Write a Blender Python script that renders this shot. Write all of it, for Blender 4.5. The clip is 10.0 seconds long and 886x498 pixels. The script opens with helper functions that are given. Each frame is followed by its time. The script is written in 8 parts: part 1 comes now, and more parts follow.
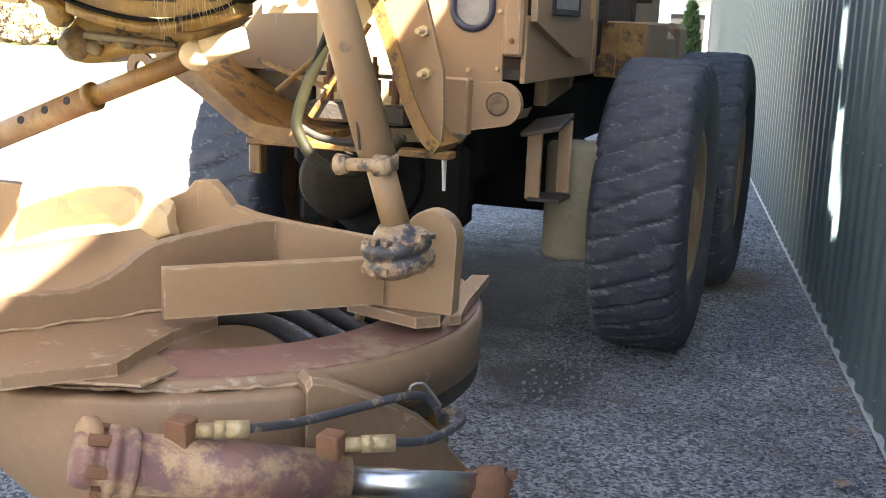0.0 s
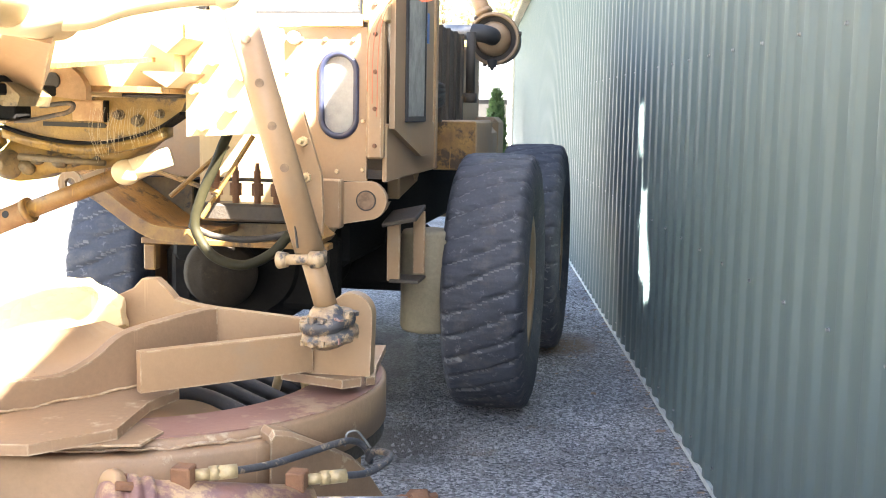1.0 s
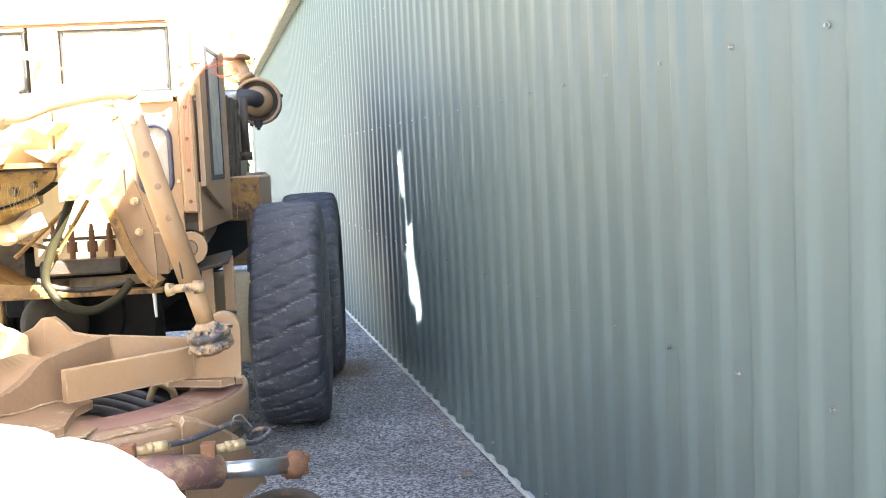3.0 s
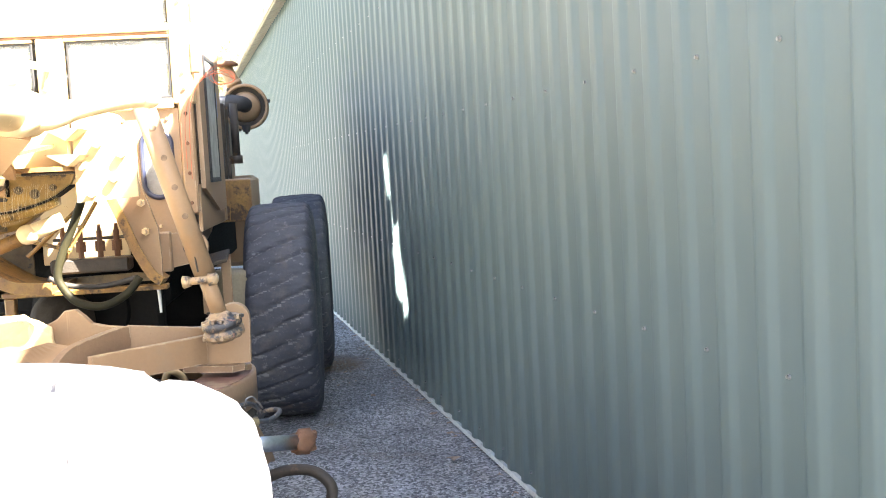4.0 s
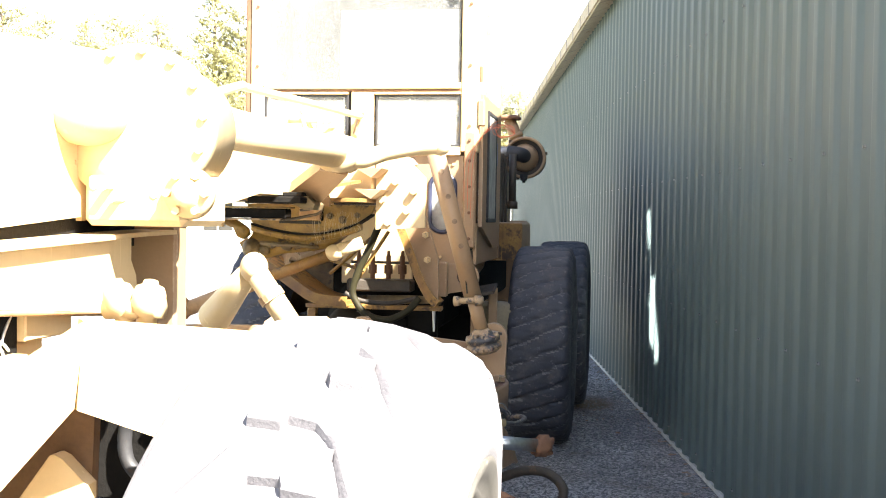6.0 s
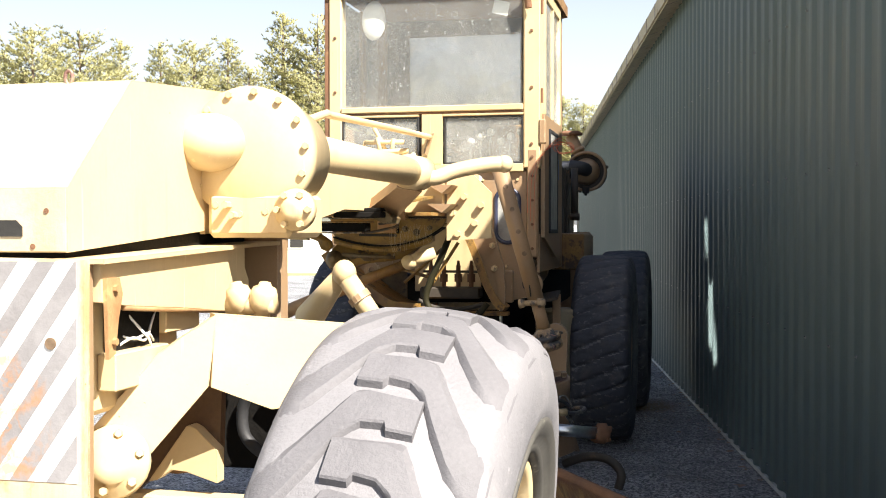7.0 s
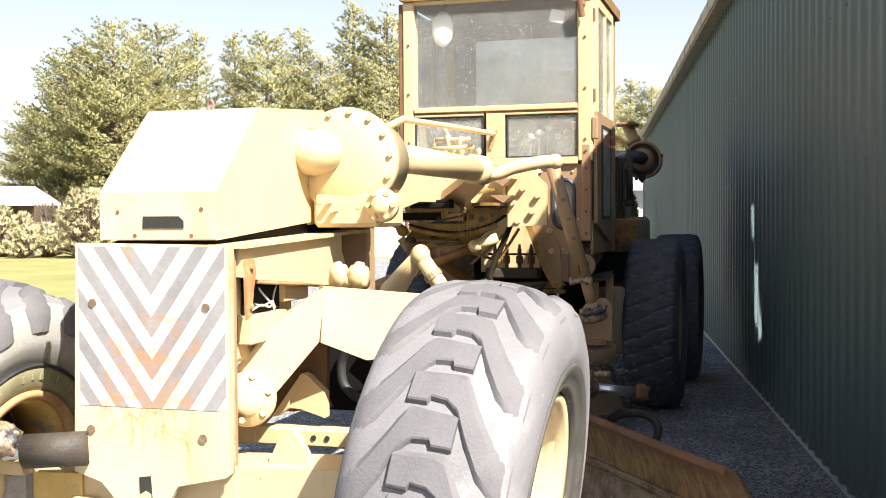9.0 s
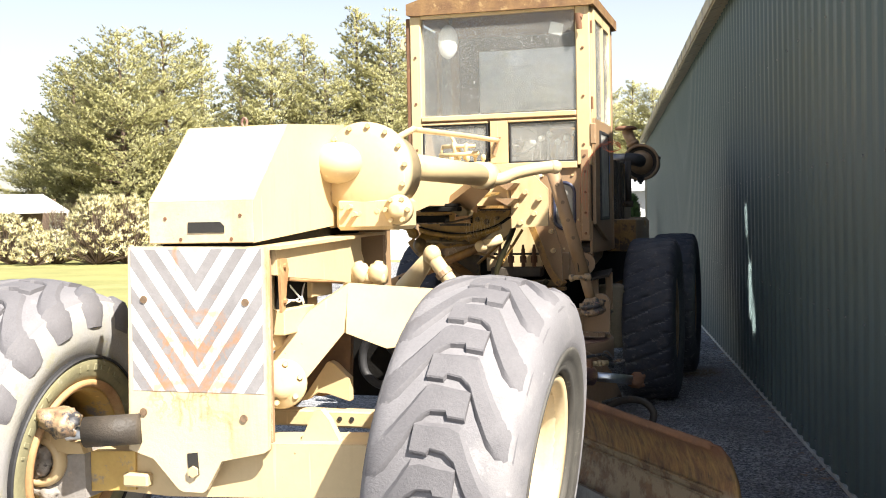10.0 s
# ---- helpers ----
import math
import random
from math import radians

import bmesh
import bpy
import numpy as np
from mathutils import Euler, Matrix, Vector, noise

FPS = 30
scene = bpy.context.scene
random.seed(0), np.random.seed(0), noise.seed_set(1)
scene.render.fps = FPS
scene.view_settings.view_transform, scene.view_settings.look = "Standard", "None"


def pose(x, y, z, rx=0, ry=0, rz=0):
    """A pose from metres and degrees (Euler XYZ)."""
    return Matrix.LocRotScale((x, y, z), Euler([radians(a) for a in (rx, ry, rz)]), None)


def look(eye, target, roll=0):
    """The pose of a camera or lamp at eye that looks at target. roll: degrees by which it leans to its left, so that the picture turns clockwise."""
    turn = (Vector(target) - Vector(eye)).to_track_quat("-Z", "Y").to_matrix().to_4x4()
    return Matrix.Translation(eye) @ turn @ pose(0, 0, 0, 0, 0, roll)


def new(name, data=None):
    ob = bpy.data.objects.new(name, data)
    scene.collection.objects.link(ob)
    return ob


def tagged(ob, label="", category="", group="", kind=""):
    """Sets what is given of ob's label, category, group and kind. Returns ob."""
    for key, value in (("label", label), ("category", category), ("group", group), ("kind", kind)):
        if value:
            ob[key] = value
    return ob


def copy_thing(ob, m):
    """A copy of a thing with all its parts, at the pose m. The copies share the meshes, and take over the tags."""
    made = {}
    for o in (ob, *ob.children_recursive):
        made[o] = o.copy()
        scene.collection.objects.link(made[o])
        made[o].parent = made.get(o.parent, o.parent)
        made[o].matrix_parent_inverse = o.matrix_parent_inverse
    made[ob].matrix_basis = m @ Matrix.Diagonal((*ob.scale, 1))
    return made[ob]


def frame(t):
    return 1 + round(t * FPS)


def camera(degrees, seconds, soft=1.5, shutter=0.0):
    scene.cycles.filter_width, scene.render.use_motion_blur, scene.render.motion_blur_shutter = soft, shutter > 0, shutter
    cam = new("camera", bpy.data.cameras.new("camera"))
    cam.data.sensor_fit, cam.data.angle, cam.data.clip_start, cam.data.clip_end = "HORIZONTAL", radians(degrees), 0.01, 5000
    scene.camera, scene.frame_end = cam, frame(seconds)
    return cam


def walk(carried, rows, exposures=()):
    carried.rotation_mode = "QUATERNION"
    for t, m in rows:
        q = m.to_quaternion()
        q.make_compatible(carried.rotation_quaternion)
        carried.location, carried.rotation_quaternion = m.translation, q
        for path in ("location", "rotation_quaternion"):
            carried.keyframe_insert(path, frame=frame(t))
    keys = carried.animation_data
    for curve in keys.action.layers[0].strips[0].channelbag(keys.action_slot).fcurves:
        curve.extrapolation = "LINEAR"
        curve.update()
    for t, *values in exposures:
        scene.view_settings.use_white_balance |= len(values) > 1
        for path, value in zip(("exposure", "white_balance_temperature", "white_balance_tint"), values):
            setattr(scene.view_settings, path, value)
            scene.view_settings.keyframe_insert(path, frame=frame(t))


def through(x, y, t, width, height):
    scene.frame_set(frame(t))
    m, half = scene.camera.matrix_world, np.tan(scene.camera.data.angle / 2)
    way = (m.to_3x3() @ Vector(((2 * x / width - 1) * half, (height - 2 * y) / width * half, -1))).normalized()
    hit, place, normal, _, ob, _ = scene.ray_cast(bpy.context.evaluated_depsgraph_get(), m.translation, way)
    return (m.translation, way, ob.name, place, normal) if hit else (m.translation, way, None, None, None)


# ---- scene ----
cam = camera(44.0, 10.0, 1.0)
PATH = [
    (0, (-0.079, -1.713, 1.465), (-0.464, 0.206, 1.055), 2.3),
    (0.5, (-0.152, -2.006, 1.521), (-0.31, -0.032, 1.24), 2.5),
    (1, (-0.228, -2.316, 1.552), (-0.284, -0.333, 1.3), 1.0),
    (1.5, (-0.281, -2.63, 1.574), (-0.402, -0.64, 1.424), -0.4),
    (2, (-0.417, -2.888, 1.581), (-0.363, -0.892, 1.467), -0.3),
    (2.5, (-0.499, -3.063, 1.566), (-0.149, -1.101, 1.406), -1.5),
    (4, (-0.685, -3.51, 1.554), (-0.231, -1.569, 1.39), -3.1),
    (4.5, (-0.745, -3.649, 1.565), (-0.167, -1.74, 1.419), -0.7),
    (5, (-0.763, -3.761, 1.56), (-0.402, -1.796, 1.459), -0.1),
    (5.5, (-0.694, -3.927, 1.542), (-0.616, -1.93, 1.466), 1.6),
    (7, (-0.66, -4.642, 1.51), (-0.817, -2.649, 1.477), -0.0),
    (7.5, (-0.611, -4.85, 1.523), (-0.869, -2.867, 1.468), 1.1),
    (8, (-0.641, -5.066, 1.529), (-0.842, -3.077, 1.464), 0.3),
    (8.5, (-0.642, -5.267, 1.54), (-0.861, -3.28, 1.471), -1.0),
    (9, (-0.55, -5.447, 1.533), (-0.833, -3.468, 1.471), -0.4),
    (9.5, (-0.492, -5.622, 1.544), (-0.796, -3.646, 1.475), -0.4),
    (10, (-0.512, -5.883, 1.534), (-0.803, -3.905, 1.477), -1.1),
]
EXPOSURES = [(0.0, 3.57), (0.5, 4.0), (1.0, 4.27), (2.0, 4.5), (2.5, 4.45), (4.0, 4.15), (5.0, 3.85), (5.5, 3.75), (7.0, 1.7), (8.0, 1.55), (10.0, 1.62)]
walk(cam, [(t, look(eye, target, roll)) for t, eye, target, roll in PATH], EXPOSURES)

# ---- daylight ----
SUN_DIR = Vector((1.0, -1.0, 1.53)).normalized()          # towards the sun, over the shed and behind the walker
elev = math.asin(SUN_DIR.z)
world = bpy.data.worlds.new("sky")
scene.world = world
world.use_nodes = True
wn = world.node_tree
sky = wn.nodes.new("ShaderNodeTexSky")
sky.sky_type, sky.sun_disc = "NISHITA", False
sky.sun_elevation = elev
sky.sun_rotation = math.atan2(SUN_DIR.x, SUN_DIR.y)
sky.air_density, sky.dust_density, sky.ozone_density = 1.0, 2.0, 1.0
# pale haze that thins out with height, the same all round the horizon
wco = wn.nodes.new("ShaderNodeTexCoord")
wsep = wn.nodes.new("ShaderNodeSeparateXYZ")
wn.links.new(wco.outputs["Generated"], wsep.inputs[0])
haze = wn.nodes.new("ShaderNodeMapRange")
haze.interpolation_type = "SMOOTHSTEP"
haze.inputs[1].default_value, haze.inputs[2].default_value, haze.inputs[3].default_value, haze.inputs[4].default_value = 0.0, 0.55, 1.0, 0.0
wn.links.new(wsep.outputs[2], haze.inputs[0])
hmix = wn.nodes.new("ShaderNodeMix")
hmix.data_type, hmix.blend_type = "RGBA", "ADD"
wn.links.new(haze.outputs[0], hmix.inputs[0])
wn.links.new(sky.outputs[0], hmix.inputs[6])
hmix.inputs[7].default_value = (4.0, 3.5, 3.0, 1)
wn.links.new(hmix.outputs[2], wn.nodes["Background"].inputs[0])
wn.nodes["Background"].inputs[1].default_value = 0.05
sun_data = bpy.data.lights.new("sun", "SUN")
sun_data.energy, sun_data.angle, sun_data.color = 5.0, radians(0.53), (1.0, 0.94, 0.85)
sun = new("sun", sun_data)
sun.matrix_world = look((20, -20, 25), Vector((20, -20, 25)) - SUN_DIR)

# the sun thrown back by the glass of the cab door, as one narrow beam on the shed wall
for lo, hi, wide, watts in ((0.40, 1.02, 0.22, 0.95), (1.0, 1.58, 0.06, 0.20)):
    mid = (lo + hi) / 2
    beam_from = Vector((-0.45, 2.62 + 0.33 * mid, 1.62 + mid))
    beam_to = Vector((0.77, 4.05 + 0.37 * (mid - 0.40) / 1.18, mid))
    beam = (beam_to - beam_from).normalized()
    patch = Vector((0.0, 0.37, 1.18)) * (hi - lo) / 1.18
    tall = patch - beam * patch.dot(beam)
    glint_data = bpy.data.lights.new("door_glass_glint", "AREA")
    glint_data.shape, glint_data.size, glint_data.size_y, glint_data.spread = "RECTANGLE", wide, tall.length, radians(1.5)
    glint_data.energy, glint_data.color = watts, (1.0, 0.95, 0.86)
    glint = new("door_glass_glint", glint_data)
    t = tall.normalized()
    s = t.cross(-beam).normalized()
    glint.matrix_world = Matrix(((s.x, t.x, -beam.x, beam_from.x), (s.y, t.y, -beam.y, beam_from.y), (s.z, t.z, -beam.z, beam_from.z), (0, 0, 0, 1)))


# ---- materials ----
def ramp_node(nt, a, b, lo=0.35, hi=0.65):
    r = nt.nodes.new("ShaderNodeValToRGB")
    r.color_ramp.elements[0].position, r.color_ramp.elements[1].position = lo, hi
    r.color_ramp.elements[0].color, r.color_ramp.elements[1].color = (*a, 1), (*b, 1)
    return r


def noise_node(nt, coord, scale, detail=6, rough=0.6, stretch=(1, 1, 1)):
    n = nt.nodes.new("ShaderNodeTexNoise")
    n.inputs["Scale"].default_value, n.inputs["Detail"].default_value, n.inputs["Roughness"].default_value = scale, detail, rough
    if stretch != (1, 1, 1):
        m = nt.nodes.new("ShaderNodeMapping")
        m.inputs["Scale"].default_value = stretch
        nt.links.new(coord, m.inputs[0])
        coord = m.outputs[0]
    nt.links.new(coord, n.inputs["Vector"])
    return n


def mix_node(nt, fac, a, b, kind="MIX"):
    m = nt.nodes.new("ShaderNodeMix")
    m.data_type, m.blend_type = "RGBA", kind
    for sock, v in ((m.inputs[0], fac), (m.inputs[6], a), (m.inputs[7], b)):
        if isinstance(v, (int, float)):
            sock.default_value = v
        elif isinstance(v, tuple):
            sock.default_value = (*v, 1)
        else:
            nt.links.new(v, sock)
    return m.outputs[2]


def surface(name, base, second=None, rough=0.6, metal=0.0, scale=3.0, fine=60.0, bump=0.15, wear=None, wear_amount=0.6,
            wear_scale=5.0, stretch=(1, 1, 1), spec=0.5, dirt=None, dirt_amount=0.55, grit=0.14, chips=None, runs=None, edge=None):
    """A worn surface: a slow drift between two tints, a fine grain, patches of a second colour, and relief."""
    mat = bpy.data.materials.new(name)
    mat.use_nodes = True
    nt = mat.node_tree
    bsdf = nt.nodes["Principled BSDF"]
    geo = nt.nodes.new("ShaderNodeTexCoord")
    co = geo.outputs["Object"]
    second = second or tuple(c * 0.75 for c in base)
    slow = noise_node(nt, co, scale, 5, 0.6, stretch)
    grain = noise_node(nt, co, fine, 4, 0.7, stretch)
    r = ramp_node(nt, second, base, 0.32, 0.62)
    nt.links.new(slow.outputs[0], r.inputs[0])
    col = r.outputs[0]
    g = ramp_node(nt, (1 - grit,) * 3, (1 + grit * 0.6,) * 3, 0.3, 0.7)
    nt.links.new(grain.outputs[0], g.inputs[0])
    col = mix_node(nt, 1.0, col, g.outputs[0], "MULTIPLY")
    if dirt:
        d = noise_node(nt, co, wear_scale * 0.4, 7, 0.65, stretch)
        dm = ramp_node(nt, (0, 0, 0), (1, 1, 1), dirt_amount, dirt_amount + 0.2)
        nt.links.new(d.outputs[0], dm.inputs[0])
        col = mix_node(nt, dm.outputs[0], col, dirt)
    if wear:
        w = noise_node(nt, co, wear_scale, 9, 0.72)
        wm = ramp_node(nt, (0, 0, 0), (1, 1, 1), wear_amount, wear_amount + 0.08)
        nt.links.new(w.outputs[0], wm.inputs[0])
        col = mix_node(nt, wm.outputs[0], col, wear)
    if runs:
        # grime that ran down the face
        v = noise_node(nt, co, 16.0, 5, 0.6, (1, 1, 0.07))
        v2 = noise_node(nt, co, 2.2, 4, 0.6)
        vm = ramp_node(nt, (0, 0, 0), (0.55, 0.55, 0.55), 0.52, 0.74)
        vm2 = ramp_node(nt, (0, 0, 0), (1, 1, 1), 0.45, 0.65)
        nt.links.new(v.outputs[0], vm.inputs[0])
        nt.links.new(v2.outputs[0], vm2.inputs[0])
        col = mix_node(nt, mix_node(nt, 1.0, vm.outputs[0], vm2.outputs[0], "MULTIPLY"), col, runs)
    if chips:
        # small flakes knocked off down to the metal, and hairline scratches
        c1 = noise_node(nt, co, 30.0, 8, 0.75)
        c2 = noise_node(nt, co, 3.4, 5, 0.7)
        cs = nt.nodes.new("ShaderNodeMath")
        cs.operation = "MULTIPLY_ADD"
        cs.inputs[1].default_value = 0.55
        nt.links.new(c2.outputs[0], cs.inputs[0])
        nt.links.new(c1.outputs[0], cs.inputs[2])
        cm = ramp_node(nt, (0, 0, 0), (0.85, 0.85, 0.85), 0.995, 1.03)
        nt.links.new(cs.outputs[0], cm.inputs[0])
        col = mix_node(nt, cm.outputs[0], col, chips)
        sc = noise_node(nt, co, 40.0, 2, 0.5, (1.0, 1.0, 0.05))
        sm = ramp_node(nt, (0, 0, 0), (0.5, 0.5, 0.5), 0.70, 0.73)
        nt.links.new(sc.outputs[0], sm.inputs[0])
        col = mix_node(nt, sm.outputs[0], col, tuple(min(0.8, c * 1.35) for c in base))
    if edge:
        # paint rubbed off along the corners, here and there
        rounded = nt.nodes.new("ShaderNodeBevel")
        rounded.samples = 3
        rounded.inputs["Radius"].default_value = 0.007
        flat = nt.nodes.new("ShaderNodeNewGeometry")
        dot = nt.nodes.new("ShaderNodeVectorMath")
        dot.operation = "DOT_PRODUCT"
        nt.links.new(rounded.outputs[0], dot.inputs[0])
        nt.links.new(flat.outputs["Normal"], dot.inputs[1])
        em = ramp_node(nt, (1, 1, 1), (0, 0, 0), 0.90, 0.985)
        nt.links.new(dot.outputs["Value"], em.inputs[0])
        en = noise_node(nt, co, 22.0, 6, 0.7)
        er = ramp_node(nt, (0, 0, 0), (0.9, 0.9, 0.9), 0.42, 0.62)
        nt.links.new(en.outputs[0], er.inputs[0])
        col = mix_node(nt, mix_node(nt, 1.0, em.outputs[0], er.outputs[0], "MULTIPLY"), col, edge)
    nt.links.new(col, bsdf.inputs["Base Color"])
    rr = nt.nodes.new("ShaderNodeMapRange")
    rr.inputs[3].default_value, rr.inputs[4].default_value = max(0.03, rough - 0.12), min(1, rough + 0.12)
    nt.links.new(slow.outputs[0], rr.inputs[0])
    nt.links.new(rr.outputs[0], bsdf.inputs["Roughness"])
    bsdf.inputs["Metallic"].default_value = metal
    bsdf.inputs["Specular IOR Level"].default_value = spec
    if bump:
        b = nt.nodes.new("ShaderNodeBump")
        b.inputs["Strength"].default_value, b.inputs["Distance"].default_value = bump, 0.01
        nt.links.new(grain.outputs[0], b.inputs["Height"])
        nt.links.new(b.outputs[0], bsdf.inputs["Normal"])
    return mat


# sand paint split by light: mostly paler on sunlit parts, darker on shaded ones
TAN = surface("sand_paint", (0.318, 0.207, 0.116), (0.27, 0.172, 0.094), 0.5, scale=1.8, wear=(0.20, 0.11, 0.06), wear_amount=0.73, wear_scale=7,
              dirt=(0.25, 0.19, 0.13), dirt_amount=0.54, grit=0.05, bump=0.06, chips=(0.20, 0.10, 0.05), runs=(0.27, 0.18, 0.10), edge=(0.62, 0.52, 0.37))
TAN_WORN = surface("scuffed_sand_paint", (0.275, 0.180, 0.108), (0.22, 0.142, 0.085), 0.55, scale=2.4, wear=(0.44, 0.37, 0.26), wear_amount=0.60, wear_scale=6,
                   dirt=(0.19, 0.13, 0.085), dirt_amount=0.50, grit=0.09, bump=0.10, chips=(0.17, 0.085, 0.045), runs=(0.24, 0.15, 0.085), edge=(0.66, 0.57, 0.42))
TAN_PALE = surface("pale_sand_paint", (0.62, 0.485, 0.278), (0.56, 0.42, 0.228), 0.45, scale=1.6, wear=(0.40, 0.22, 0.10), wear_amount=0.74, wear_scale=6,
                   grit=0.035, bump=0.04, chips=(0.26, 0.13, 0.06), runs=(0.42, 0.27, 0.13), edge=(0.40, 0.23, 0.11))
YELLOW = surface("old_yellow_paint", (0.36, 0.20, 0.045), (0.20, 0.10, 0.03), 0.5, scale=7.0, wear=(0.07, 0.04, 0.022), wear_amount=0.52, wear_scale=7,
                 dirt=(0.15, 0.075, 0.035), dirt_amount=0.47, bump=0.3, chips=(0.05, 0.03, 0.02), runs=(0.06, 0.04, 0.02), edge=(0.5, 0.33, 0.10))
MUSTARD = surface("greasy_mustard_paint", (0.33, 0.20, 0.045), (0.20, 0.115, 0.03), 0.45, scale=9.0, wear=(0.045, 0.03, 0.02), wear_amount=0.54, wear_scale=11,
                  dirt=(0.20, 0.15, 0.03), dirt_amount=0.55, bump=0.35, chips=(0.05, 0.03, 0.02), runs=(0.07, 0.045, 0.02), edge=(0.04, 0.03, 0.02))
RUST = surface("rusty_steel", (0.21, 0.105, 0.055), (0.12, 0.06, 0.035), 0.85, scale=6, bump=0.4, wear=(0.32, 0.19, 0.09), wear_amount=0.6)
OXIDE = surface("red_oxide_paint", (0.235, 0.13, 0.105), (0.17, 0.09, 0.075), 0.5, scale=5, wear=(0.31, 0.22, 0.15), wear_amount=0.52, wear_scale=7, grit=0.06, bump=0.08, chips=(0.13, 0.07, 0.05))
GRIME = surface("greasy_steel", (0.058, 0.046, 0.034), (0.028, 0.024, 0.02), 0.6, scale=7, bump=0.4, wear=(0.16, 0.10, 0.05), wear_amount=0.6)
BLACK = surface("black_rubber", (0.03, 0.03, 0.032), (0.02, 0.02, 0.022), 0.6, scale=8, bump=0.15, wear=(0.11, 0.1, 0.09), wear_amount=0.64, wear_scale=14)
CHROME = surface("cylinder_rod_chrome", (0.66, 0.69, 0.72), (0.56, 0.59, 0.62), 0.32, 1.0, scale=5, bump=0.02)
STEEL = surface("dull_steel", (0.33, 0.33, 0.33), (0.22, 0.22, 0.22), 0.45, 0.8, scale=6, bump=0.1)
TYRE = surface("weathered_tyre_rubber", (0.056, 0.060, 0.077), (0.038, 0.041, 0.054), 0.72, scale=4, fine=90, bump=0.3,
               wear=(0.14, 0.14, 0.155), wear_amount=0.58, wear_scale=24, dirt=(0.09, 0.085, 0.085), dirt_amount=0.52)
SCUFF = surface("scuffed_rubber", (0.17, 0.17, 0.18), (0.09, 0.09, 0.10), 0.85, scale=14, fine=120, bump=0.3, wear=(0.09, 0.09, 0.10), wear_amount=0.52, wear_scale=30)
TYRE_FRONT = surface("sun_bleached_tyre_rubber", (0.195, 0.189, 0.198), (0.158, 0.153, 0.161), 0.75, scale=3, fine=110, bump=0.3, grit=0.09,
                     wear=(0.34, 0.33, 0.33), wear_amount=0.60, wear_scale=6, dirt=(0.28, 0.268, 0.265), dirt_amount=0.54)
SHED = surface("blue_green_coated_steel", (0.089, 0.121, 0.124), (0.080, 0.110, 0.113), 0.51, 0.0, scale=0.9, fine=14, bump=0.015, spec=0.28, grit=0.03, stretch=(1, 1, 0.25))
GUTTER = surface("stained_cream_gutter", (0.47, 0.40, 0.27), (0.38, 0.31, 0.19), 0.55, scale=5, wear=(0.24, 0.15, 0.07), wear_amount=0.58, wear_scale=9, runs=(0.22, 0.14, 0.07))
STRIP = surface("pale_plastic_strip", (0.55, 0.58, 0.57), (0.42, 0.45, 0.44), 0.6, scale=9, wear=(0.2, 0.19, 0.17), wear_amount=0.58, wear_scale=20)
TRIM = surface("cream_roof_flashing", (0.46, 0.43, 0.35), (0.38, 0.35, 0.27), 0.5, scale=3, wear=(0.35, 0.3, 0.18), wear_amount=0.62)
WHITE = surface("white_reflective_sheet", (0.78, 0.77, 0.74), (0.66, 0.64, 0.58), 0.5, scale=5, wear=(0.42, 0.24, 0.12), wear_amount=0.62, wear_scale=5)
GREY = surface("faded_grey_stripe", (0.30, 0.28, 0.26), (0.24, 0.22, 0.20), 0.6, scale=5, wear=(0.45, 0.36, 0.27), wear_amount=0.6, wear_scale=7)


